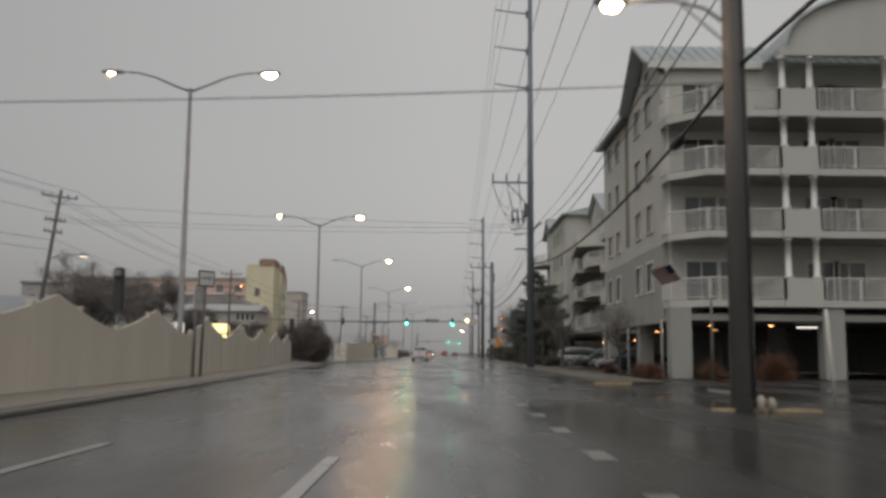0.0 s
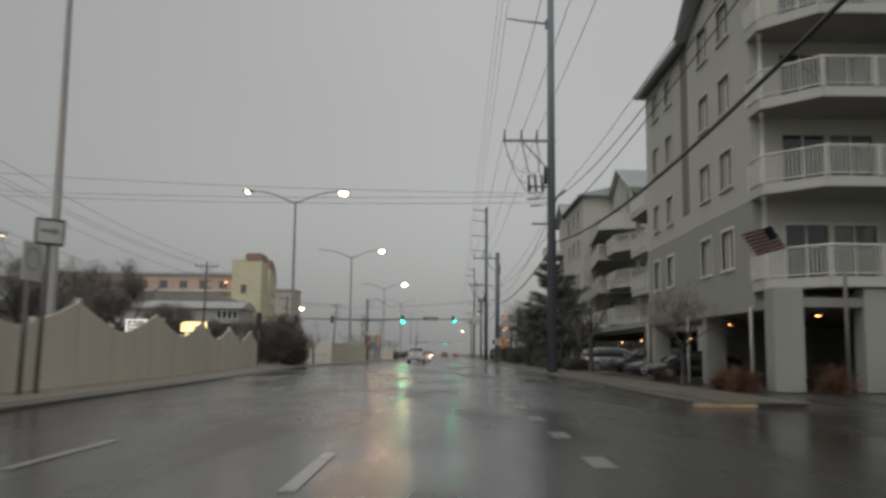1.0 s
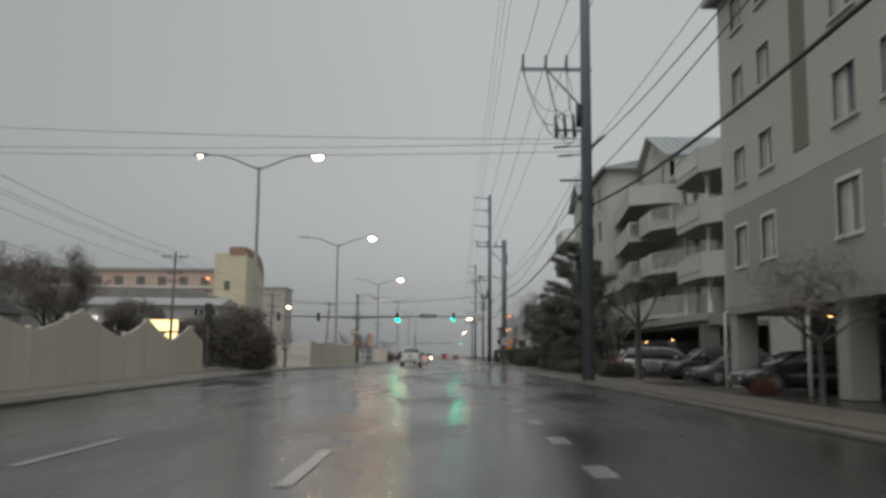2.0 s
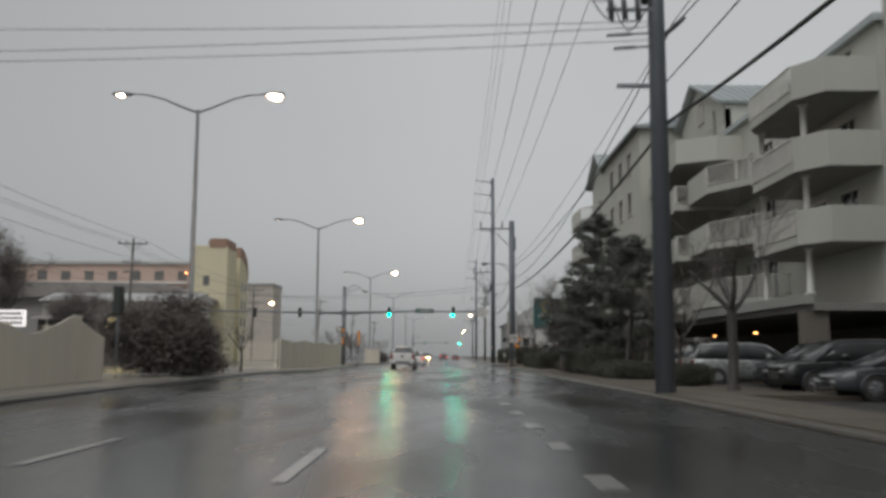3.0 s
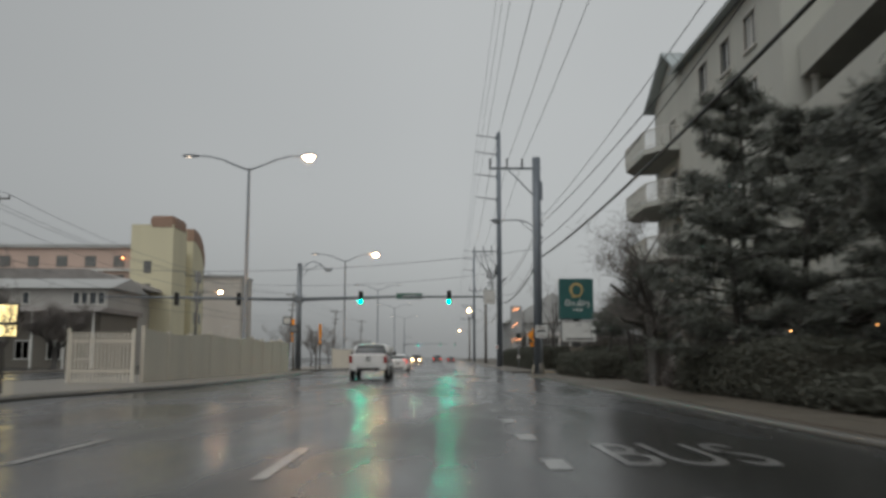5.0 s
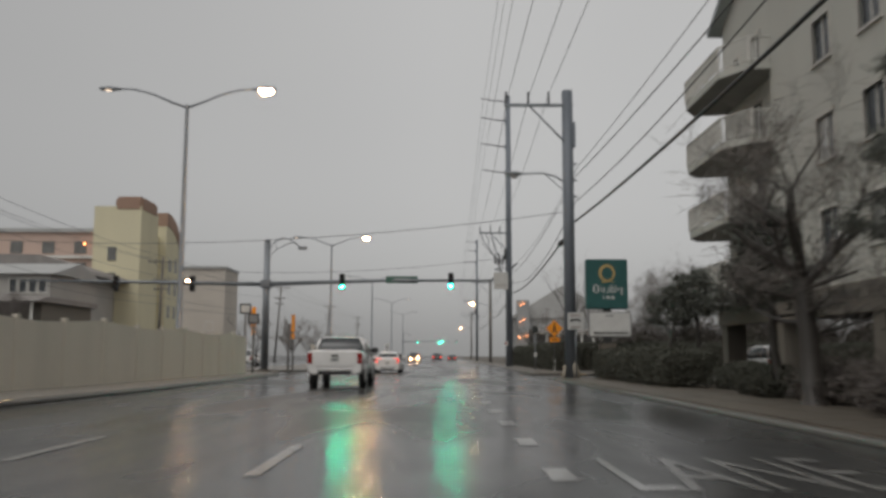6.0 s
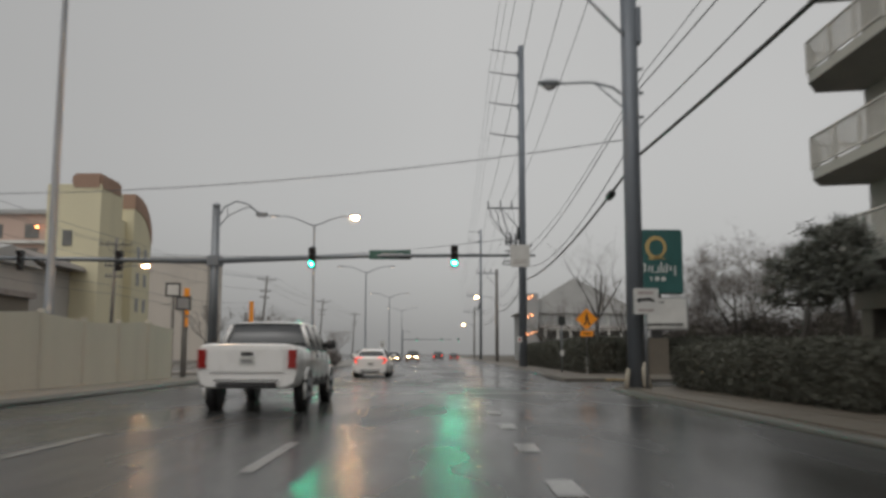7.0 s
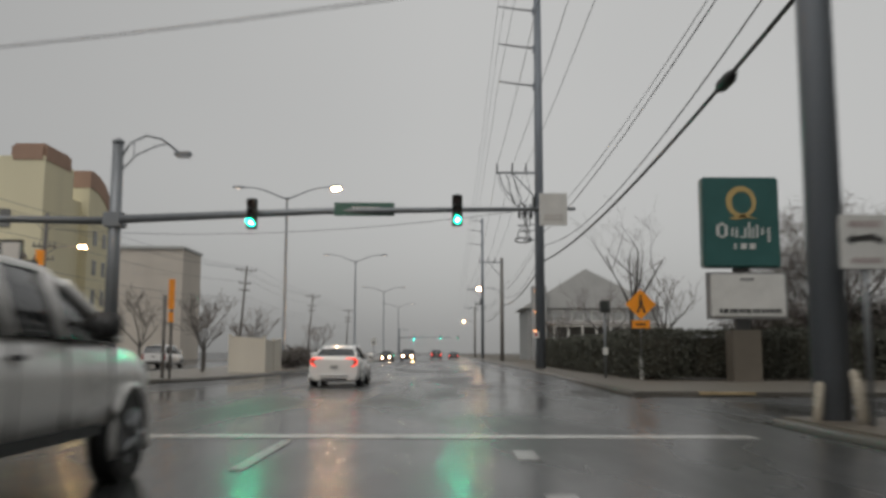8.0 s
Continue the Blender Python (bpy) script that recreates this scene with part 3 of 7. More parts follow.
def corner_apartments():
    """Four storeys over an open car park, balconies to the south, windows to the highway."""
    h = thing("apartment_building", (0, 0, 0), "beige stucco apartment block with white balconies over open parking", "building")
    X, XB, Y0, YJ, Y1 = 11.6, 11.68, 46.4, 54.75, 63.4
    near = []
    for zc, hh in ((5.45, 1.55), (8.75, 1.5), (11.9, 1.5), (15.0, 1.45)):
        for yc in (49.3, 52.2):
            near.append((yc - 0.72, yc + 0.72, zc - hh / 2, zc + hh / 2))
    near.append((49.0, 50.0, 16.35, 17.3))
    bm = bmesh.new()
    wall_plane(bm, X, "x", Y0, YJ, 7.0, 16.2, near, 0.3)
    # gable above the eave
    wall_plane(bm, X, "x", 48.2, 50.8, 16.2, 17.35, near, 0.3)
    part("wall", bm, STUCCO, h, "beige stucco wall facing the highway")
    for q in ([(46.3, 16.2), (48.2, 16.2), (48.2, 17.35)], [(50.8, 16.2), (54.4, 16.2), (50.8, 17.35)], [(48.2, 17.35), (50.8, 17.35), (50.6, 17.9), (49.2, 18.55)]):
        part("gable", fresh(prism, q, X, X + 0.3, "x"), STUCCO, h)
    far = []
    for zc, hh in ((5.45, 1.5), (8.6, 1.35), (11.75, 1.4), (14.8, 1.35)):
        for yc in (58.6, 61.4):
            far.append((yc - 0.62, yc + 0.62, zc - hh / 2, zc + hh / 2))
    bm = bmesh.new()
    wall_plane(bm, XB, "x", YJ, Y1, 7.0, 16.0, far, 0.3)
    part("wall", bm, STUCCO, h, "beige stucco wall with a set-back")
    bm = bmesh.new()
    wall_plane(bm, X - 0.03, "x", Y0, YJ, 2.85, 6.96, near, 0.33)
    wall_plane(bm, XB - 0.03, "x", YJ, Y1, 2.85, 6.96, far, 0.33)
    part("lower_wall", bm, STUCCO_GREY, h, "darker grey stucco band of the lowest storey")
    part("wall_strip", bar(XB - 0.03, XB + 0.1, 54.9, 56.15, 7.9, 15.9), JOINT, h, "olive brown vent strip up the wall")
    for i, o in enumerate(near):
        window_part(h, X, "x", *o, glass=CURTAIN_GLASS if i % 3 == 1 else GLASS)
    for i, o in enumerate(far):
        window_part(h, XB, "x", *o, glass=CURTAIN_GLASS if i % 3 == 0 else GLASS)
    # far end and back walls
    part("wall", bar(XB, 31, Y1, Y1 + 0.3, 2.85, 16.0), STUCCO, h)
    part("wall", bar(30.7, 31, Y0, Y1, 0, 16.2), STUCCO, h)
    # south face behind the balconies
    levels = (3.56, 7.0, 10.15, 13.15)
    doors = []
    for z in levels:
        for xc in (13.6, 15.4, 20.0, 21.4, 25.0, 27.0):
            doors.append((xc - 0.8, xc + 0.8, z + 0.4, z + 2.5))
    bm = bmesh.new()
    wall_plane(bm, Y0 + 0.0, "y", X + 0.3, 30.7, 3.2, 16.9, doors, 0.3)
    part("wall", bm, STUCCO, h, "shaded stucco wall behind the balconies")
    for i, o in enumerate(doors):
        window_part(h, Y0, "y", *o, glass=CURTAIN_GLASS if i % 2 else GLASS, proud=0.03, name="balcony_door")
    YF = 43.4
    for k, z in enumerate(levels):
        left = [(X - 0.05, Y0 + 0.1), (X - 0.05, Y0 - 1.2), (13.1, YF), (16.75, YF), (16.75, Y0 + 0.1)]
        balcony(h, left, z, solid=(3,))
        mid = [(16.76, Y0 + 0.1), (16.76, YF - 0.12), (18.75, YF - 0.12), (18.75, Y0 + 0.1)]
        balcony(h, mid, z, solid=(0, 1, 2))
        right = [(18.76, Y0 + 0.1), (18.76, YF), (22.3, YF), (22.3, Y0 + 0.1)]
        balcony(h, right, z, solid=(0, 2))
        last = [(22.31, Y0 + 0.1), (22.31, YF), (29.8, YF), (29.8, Y0 + 0.1)]
        balcony(h, last, z, solid=(0, 2))
        top = levels[k + 1] if k < 3 else 16.3
        for x in (17.05, 18.45):
            part("column", fresh(soft_column, x, YF + 0.12, z + 1.41, top - 0.03), TRIM, h, "white turned balcony column")
        part("column", fresh(soft_column, X + 0.12, Y0 - 0.9, z + 0.34, top - 0.03, 0.08), TRIM, h, "thin white corner post")
        part("column", fresh(soft_column, 22.3, YF + 0.12, z + 0.34, top - 0.03), TRIM, h, "white turned balcony column")
    # roofs
    seam_roof(h, [(X - 0.9, 46.2, 16.75), (31.4, 46.2, 16.75), (31.4, 49.2, 18.65), (X - 0.9, 49.2, 18.65)])
    seam_roof(h, [(31.4, 54.6, 16.05), (X - 0.6, 54.6, 16.05), (X - 0.9, 49.2, 18.65), (31.4, 49.2, 18.65)])
    seam_roof(h, [(XB - 0.6, Y1 + 0.5, 15.95), (XB - 0.6, 54.4, 15.95), (17, 54.4, 17.9), (17, Y1 - 5, 17.9)])
    seam_roof(h, [(31, Y1 + 0.5, 15.95), (XB - 0.6, Y1 + 0.5, 15.95), (17, Y1 - 5, 17.9), (31, Y1 - 5, 17.9)])
    part("roof", bar(16.9, 31.0, 54.0, Y1 - 4.9, 17.6, 17.95), METAL_ROOF, h)
    part("roof_deck", bar(X + 0.3, 30.7, Y0 + 0.3, Y1, 15.6, 15.85), SOFFIT, h, "flat deck under the metal roofs")
    # curved gable over the south balconies
    bm = bmesh.new()
    arc = [(16.9, 16.3), (16.9, 16.75)] + [(17.2 + 7.2 * (1 - math.cos(a)) / 2 * 2, 16.8 + 3.0 * math.sin(a)) for a in [math.pi * k / 14 for k in range(15)]] + [(31.6, 16.3)]
    prism(bm, arc, 43.3, 43.7, "y")
    part("gable", bm, STUCCO, h, "pale curved gable over the balconies")
    bm = bmesh.new()
    sheet = arc[2:-1]
    prism(bm, [(x, z + 0.02) for x, z in sheet] + [(x, z + 0.2) for x, z in reversed(sheet)], 43.0, 47.5, "y")
    part("roof", bm, METAL_ROOF, h)
    part("fascia", bar(X - 0.75, 17.0, 46.02, 46.18, 16.5, 16.86), TRIM, h)
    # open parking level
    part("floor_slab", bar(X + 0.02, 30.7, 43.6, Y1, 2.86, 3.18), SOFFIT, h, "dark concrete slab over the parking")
    for x, y in ((11.68, 43.9), (14.75, 43.9), (19.2, 43.9), (23.4, 43.9), (27.2, 43.9), (12.1, 53.2), (12.1, 62.8), (20, 53.2), (20, 62.8)):
        w = 0.52 if y < 45 else 0.42
        part("pier", bar(x - w, x + w, y - 0.4, y + 0.4, 0, 2.86 if y > 45 else 3.5), STUCCO_GREY, h, "square stucco pier", bevel=0.02)
    for y in (46.6, 55.1, 63.2):
        bm = fresh(tube, [(X - 0.10, y, 0), (X - 0.10, y, 2.95), (X + 0.25, y, 3.1)], 0.075, 8)
        part("downpipe", bm, TRIM, h, "white downpipe")
    part("back_wall", bar(29.5, 29.8, 43.6, Y1, 0, 2.86), STUCCO_GREY, h)
    part("end_wall", bar(X + 3, 29.5, Y1 - 0.25, Y1 - 0.02, 0, 2.86), STUCCO_GREY, h)
    for x, y in ((14.3, 47.5), (17.5, 47.5), (21.5, 48.5), (14.2, 57.5), (14.6, 60.8), (17.6, 57.5)):
        lp = part("ceiling_lamp", bar(x - 0.2, x + 0.2, y - 0.09, y + 0.09, 2.70, 2.85), PLASTIC, h, "small warm parking lamp")
        part("lens", bar(x - 0.08, x + 0.08, y - 0.11, y - 0.09, 2.72, 2.75), GARAGE_LAMP, lp)
    part("tube_lamp", bar(18.6, 20.6, 46.6, 46.7, 2.62, 2.68), TUBE_LIGHT, h, "white tube lamp under the slab")
    return h


corner_apartments()


def long_apartments():
    """The second block: stacked balconies, a gabled bay and a hipped wing by the highway."""
    h = thing("apartment_building", (0, 0, 0), "long beige apartment block with deep balconies and metal roofs", "building")
    LA, LB, LC = (3.65, 6.75, 9.75, 12.4), (3.82, 6.92, 9.97), (5.65, 8.65, 11.65)
    # recessed wall behind the balconies
    low = [(yc - 0.75, yc + 0.75, z + 0.4, z + 2.45) for ys, lv in (((78.5, 81.5), LC), ((87.6, 90.6), LB)) for z in lv for yc in ys]
    high = [(yc - 0.75, yc + 0.75, z + 0.4, z + 2.45) for z in LA for yc in (97, 99.5)]
    for y0, y1, top, holes in ((75.5, 94.2, 14.4, low), (94.2, 104.5, 16.2, high)):
        bm = bmesh.new()
        wall_plane(bm, 17.5, "x", y0, y1, 3.2, top, holes, 0.3)
        part("wall", bm, STUCCO, h, "shaded stucco wall behind the balconies")
    for i, o in enumerate(low + high):
        window_part(h, 17.5, "x", *o, glass=CURTAIN_GLASS if i % 2 else GLASS, proud=0.03, name="balcony_door")
    part("roof", bar(17.2, 26.3, 75.2, 94.18, 14.4, 14.7), METAL_ROOF, h, "flat grey roof behind the balconies")
    # gabled bay
    gw = [(98.6, 99.5, 16.6, 17.9)]
    part("downpipe", fresh(tube, [(17.36, 96.2, 13.2), (17.36, 96.2, 16.6)], 0.06, 8), SOFFIT, h, "grey downpipe on the bay")
    bm = bmesh.new()
    wall_plane(bm, 17.46, "x", 94.4, 103.9, 15.6, 16.5, [], 0.3)
    prism(bm, [(94.4, 16.5), (103.9, 16.5), (103.9, 17.2), (100, 19.2)], 17.46, 17.76, "x")
    part("gable", bm, STUCCO, h, "beige gable of the bay")
    part("wall", bar(17.5, 27, 94.2, 94.4, 12.5, 16.6), STUCCO, h)
    for o in gw:
        window_part(h, 17.42, "x", *o)
    seam_roof(h, [(17.0, 93.9, 16.5), (27, 93.9, 16.5), (27, 100, 19.35), (17.0, 100, 19.35)])
    seam_roof(h, [(27, 104.2, 17.2), (17.0, 104.2, 17.2), (17.0, 100, 19.35), (27, 100, 19.35)])
    part("roof_deck", bar(17.8, 26, 94.4, 126.7, 15.9, 16.1), SOFFIT, h, "flat deck under the metal roofs")
    part("roof", bar(19, 27, 108.4, 119.2, 19.1, 19.4), METAL_ROOF, h, "flat metal roof")
    # balcony stacks
    for z in LC:
        balcony(h, [(17.55, 83.4), (15.6, 83.4), (14.57, 81.8), (14.57, 77.0), (15.4, 75.6), (17.55, 75.6)], z, solid=(0, 1, 3, 4))
    for z in LB:
        balcony(h, [(17.55, 92.98), (14.7, 92.98), (14.6, 89.0), (16.6, 85.2), (17.55, 85.2)], z, solid=(0, 1))
    for z in LA[:3]:
        balcony(h, [(17.55, 104.3), (15.1, 104.3), (14.0, 93.2), (17.55, 93.2)], z, solid=(0, 1))
    balcony(h, [(17.55, 104.3), (15.1, 104.3), (13.95, 92.6), (16.0, 91.4), (17.55, 91.4)], LA[3], solid=(0, 1, 2, 3))
    for za, zb in ((3.3, 5.65), (5.65, 8.65), (8.65, 11.65)):
        for x, y in ((15.2, 77.4), (15.2, 82.2)):
            part("column", fresh(soft_column, x, y, za + 0.34, zb - 0.03, 0.14), TRIM, h, "white balcony column")
    for za, zb in zip(LA, LA[1:]):
        part("column", fresh(soft_column, 15.5, 103.8, za + 0.34, zb - 0.03, 0.14), TRIM, h, "white balcony column")
    # hipped wing at the highway
    X, YA, YB = 14.5, 104.5, 120.0
    wins = []
    for zc, hh in ((5.6, 1.6), (9.0, 1.6), (12.65, 1.6), (15.75, 1.6)):
        for yc in (108.0, 111.4, 115.0):
            wins.append((yc - 0.7, yc + 0.7, zc - hh / 2, zc + hh / 2))
    bm = bmesh.new()
    wall_plane(bm, X, "x", YA, YB, 3.0, 17.6, wins, 0.3)
    part("wall", bm, STUCCO, h, "beige stucco wall of the wing")
    for i, o in enumerate(wins):
        window_part(h, X, "x", *o, glass=CURTAIN_GLASS if i % 4 == 1 else GLASS)
    part("wall", bar(X + 0.3, 27, YA, YA + 0.3, 3.0, 17.6), STUCCO, h, "beige end wall of the wing")
    seam_roof(h, [(X - 0.5, YB, 17.55), (X - 0.5, YA - 0.5, 17.55), (19, YA + 4, 19.4), (19, YB, 19.4)])
    seam_roof(h, [(X - 0.5, YA - 0.5, 17.55), (27, YA - 0.5, 17.55), (27, YA + 4, 19.4), (19, YA + 4, 19.4)])
    # end gable with projecting balconies
    ew = []
    for z in (3.8, 6.8, 10.0, 13.15):
        ew.append((122.0, 123.4, z + 0.35, z + 2.4))
        ew.append((124.6, 125.4, z + 0.9, z + 2.2))
    bm = bmesh.new()
    wall_plane(bm, X + 0.4, "x", YB, 127.0, 3.0, 17.6, ew, 0.3)
    prism(bm, [(YB - 0.6, 17.6), (127.0, 17.6), (122.6, 19.7)], X + 0.4, X + 0.7, "x")
    part("gable", bm, STUCCO, h, "beige end gable")
    for i, o in enumerate(ew):
        window_part(h, X + 0.4, "x", *o, mull=i % 2 == 0, glass=CURTAIN_GLASS if i % 3 == 0 else GLASS)
    part("wall", bar(X + 0.7, 27, 126.7, 127.0, 3.0, 17.6), STUCCO, h)
    seam_roof(h, [(X - 0.2, YB - 1.0, 17.3), (27, YB - 1.0, 17.3), (27, 122.6, 19.75), (X - 0.2, 122.6, 19.75)])
    seam_roof(h, [(27, 127.5, 17.3), (X - 0.2, 127.5, 17.3), (X - 0.2, 122.6, 19.75), (27, 122.6, 19.75)])
    for z in (3.8, 6.8, 10.0, 13.15):
        e = [(X + 0.4, 119.8), (13.6, 119.8), (12.75, 121.3), (12.75, 126.3), (13.4, 127.3), (X + 0.4, 127.0)]
        balcony(h, e[::-1], z, slab=0.30)
    lamp = part("wall_lamp", bar(X + 0.30, X + 0.4, 123.68, 123.80, 5.72, 5.86), BALCONY_LAMP, h, "small warm balcony lamp", bevel=0.03)
    part("lamp_cap", bar(X + 0.26, X + 0.4, 123.64, 123.84, 5.86, 5.9), SOFFIT, lamp)
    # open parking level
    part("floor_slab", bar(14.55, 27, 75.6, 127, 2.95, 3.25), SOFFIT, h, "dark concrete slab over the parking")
    part("fascia_beam", bar(14.2, 14.55, 75.6, 104.4, 3.2, 3.6), STUCCO_GREY, h, "grey stucco beam over the parking")
    part("fascia_beam", bar(14.2, 14.55, 104.4, 127.0, 2.6, 3.6), DARK_STUCCO, h, "dark brown stucco beam over the parking")
    for y in (76.2, 103, 111.5, 119.6, 126.4):
        part("pier", bar(14.3, 15.2, y - 0.4, y + 0.4, 0, 2.95), DARK_STUCCO, h, "dark square stucco pier", bevel=0.02)
    part("back_wall", bar(26, 26.3, 75.6, 94.2, 0, 14.4), STUCCO_GREY, h)
    part("back_wall", bar(26, 26.3, 94.2, 127, 0, 17.3), STUCCO_GREY, h)
    part("wall", bar(17.8, 26, 75.3, 75.6, 0, 14.38), STUCCO, h)
    for y in (94.6, 104.7, 114.2, 125.2):
        lp = part("ceiling_lamp", bar(22.3, 22.7, y - 0.09, y + 0.09, 2.80, 2.94), PLASTIC, h, "small warm parking lamp")
        part("lens", bar(22.40, 22.60, y - 0.12, y - 0.09, 2.80, 2.85), GARAGE_LAMP, lp)


long_apartments()


def far_house(name, label, walls, wall_mat, roof_fill, roof_mat, windows=(), category="building", extra=None):
    h = thing(name, (0, 0, 0), label, category)
    x0, x1, y0, y1, z1 = walls
    part("wall", bar(x0, x1, y0, y1, 0, z1), wall_mat, h)
    if roof_fill:
        bm = bmesh.new()
        roof_fill(bm)
        part("roof", bm, roof_mat, h)
    for axis, fixed, u, z, w, hh, g in windows:
        window_part(h, fixed, axis, u - w / 2, u + w / 2, z, z + hh, glass=g, proud=0.07)
    return h


# yellow hotel with a square tower and a rounded crest, on the far side of the highway
yel = thing("hotel", (0, 0, 0), "yellow stucco hotel with a tower and rounded crest", "building")
part("tower", bar(-44.6, -38.4, 199, 206, 0, 20.6), YELLOW_WALL, yel)
part("tower_cap", bar(-41.9, -38.32, 198.92, 205.4, 19.9, 21.9), BROWN_CAP, yel, "brown rounded tower cap", bevel=0.3)
part("body", bar(-58, -40.2, 206, 212.5, 0, 18.2), YELLOW_WALL, yel)
crest = [(212.5, 0), (219.5, 0), (219.5, 18.0), (218.6, 19.6), (217.0, 20.9), (215.0, 21.6), (213.4, 21.8), (212.5, 21.8)]
part("crest", fresh(prism, crest, -41.6, -39.2, "x"), YELLOW_WALL, yel, "yellow rounded crest wall")
band = [(219.56, 18.0), *crest[3:-1], (212.44, 21.8)]
part("crest_cap", fresh(prism, [(y, z + 0.06) for y, z in band] + [(y, z - 1.9) for y, z in band[::-1]], -41.7, -39.1, "x"), BROWN_CAP, yel, "brown curved coping over the crest")
part("wing", bar(-58, -41.6, 212.5, 219.5, 0, 16.5), YELLOW_WALL, yel)
for z in (3.2, 6.6, 10.0, 13.4):
    for y in (208, 214.6, 217.4):
        bm = bar((-40.28 if y < 212 else -39.28) + 0.09, (-40.18 if y < 212 else -39.18) + 0.03, y - 0.55, y + 0.55, z, z + 1.7)
        part("window", bm, CURTAIN_GLASS, yel)
    bm = bar(-42.6, -41.5, 198.90, 198.98, z, z + 1.8)
    part("window", bm, CURTAIN_GLASS, yel)

peach = thing("hotel", (0, 0, 0), "peach stucco hotel with dark roof bands", "building")
part("body", bar(-84, -44.7, 200, 214, 0, 17.2), PEACH_WALL, peach)
part("roof", bar(-84.4, -44.66, 199.6, 214.4, 17.2, 17.7), PALE_ROOF, peach, "pale flat roof edge")
for z in (11.6, 14.4):
    for k in range(9):
        x = -81 + 4.2 * k
        part("window", bar(x, x + 1.6, 199.90, 199.98, z, z + 1.6), CURTAIN_GLASS, peach)
part("canopy_roof", fresh(prism, [(-74, 10.4), (-39.6, 10.4), (-39.9, 10.9), (-45.5, 12.7), (-73, 13.0)], 186, 199.6, "y"), DARK_ROOF, peach, "dark shingled lower roof")
part("lower_wall", bar(-73, -41.5, 188, 198.9, 0, 10.4), GREY_SIDING, peach)
part("balcony_band", bar(-84.2, -44.68, 199.5, 199.95, 13.75, 14.1), TRIM, peach, "pale balcony edge band")
part("wall_lamp", bar(-46.1, -45.85, 199.7, 199.95, 15.6, 15.8), ORANGE_LAMP, peach, "small orange wall lamp")


def pitched(bm, x0, x1, y0, y1, z0, z1, over=0.6):
    """A roof with its ridge along x."""
    ym = (y0 + y1) / 2
    prism(bm, [(y0 - over, z0), (y1 + over, z0), (ym, z1)], x0 - over, x1 + over, "x")


old = thing("house", (0, 0, 0), "two-storey grey sided house with a dark porch below", "house")
# the shadow under the porch is put into the dark wall colour
part("lower_wall", bar(-56, -35.4, 164.6, 176, 0, 6.2), DARK_STUCCO, old, "ground floor in a dark brown that holds the porch shade")
part("porch_roof", fresh(prism, [(162.4, 5.9), (176.4, 5.9), (176.4, 6.4), (164.4, 6.4)], -56.4, -34.9, "x"), DARK_ROOF, old, "dark porch roof")
bm = bmesh.new()
upper = [(x, x + 0.62, 6.85, 8.05) for x in (-38.6, -37.7, -36.8, -35.9, -44.0, -47.0, -50.0)]
wall_plane(bm, 164.9, "y", -55.6, -34.9, 6.4, 8.5, upper, 0.3)
part("wall", bm, GREY_SIDING, old, "pale grey sided upper floor")
part("wall", bar(-35.2, -34.9, 165.2, 175.6, 6.4, 8.5), GREY_SIDING, old)
part("roof", fresh(pitched, -55.6, -34.9, 164.9, 175.6, 8.5, 10.0), PALE_ROOF, old, "low pale pitched roof")
for o in upper:
    window_part(old, 164.9, "y", *o, glass=GLASS, proud=0.05, mull=False)
for x in (-54, -50, -46, -42, -38.6, -35.6):
    part("porch_post", bar(x - 0.1, x + 0.1, 162.9, 163.1, 0, 5.9), TRIM, old, "pale porch post")
for x in (-52.2, -47.8, -43.6, -40.2, -37.2):
    window_part(old, 164.5, "y", x - 0.7, x + 0.7, 1.0, 2.8, glass=GLASS, proud=0.05)
flats = thing("building", (0, 0, 0), "hazy grey block of flats with small wall lamps", "building")
part("wall", bar(-78, -67.6, 163, 176, 0, 13.2), GREY_SIDING, flats)
part("roof", bar(-78.3, -67.3, 162.7, 176.3, 13.2, 13.6), DARK_ROOF, flats, "dark flat roof edge")
for x, z in ((-68.6, 12.0), (-68.8, 8.8), (-73.0, 10.4), (-73.2, 7.2)):
    part("wall_lamp", bar(x - 0.16, x + 0.16, 162.8, 162.98, z - 0.2, z + 0.2), PINK_SIGN, flats, "small pale wall lamp")
for z in (3.2, 6.4, 9.6):
    for x in (-76, -72, -69.6):
        part("window", bar(x - 0.6, x + 0.6, 162.92, 162.99, z, z + 1.5), CURTAIN_GLASS, flats)
far_house("house", "grey shop building with a slate blue roof", (-72, -44, 96, 120, 5.0), GREY_SIDING, lambda bm: pitched(bm, -72, -44, 96, 120, 5.0, 7.6), BLUE_ROOF,
          [("y", 96, -48, 3.4, 1.2, 1.4, LIT_PANE), ("y", 96, -52, 4.2, 1.0, 1.2, LIT_PANE), ("y", 96, -60, 3.4, 1.2, 1.4, GLASS)])
far_house("hotel", "pale beige hotel slab", (-52, -41.2, 257, 268, 18.0), BEIGE_WALL, lambda bm: box(bm, -52.3, -41.0, 256.7, 268.3, 18.0, 18.5), PALE_ROOF,
          [("y", 257, -44, 14, 1.4, 1.6, GLASS), ("y", 257, -44, 10, 1.4, 1.6, GLASS), ("y", 257, -44, 6, 1.4, 1.6, GLASS), ("y", 257, -48.5, 14, 1.4, 1.6, GLASS), ("y", 257, -48.5, 10, 1.4, 1.6, GLASS)])
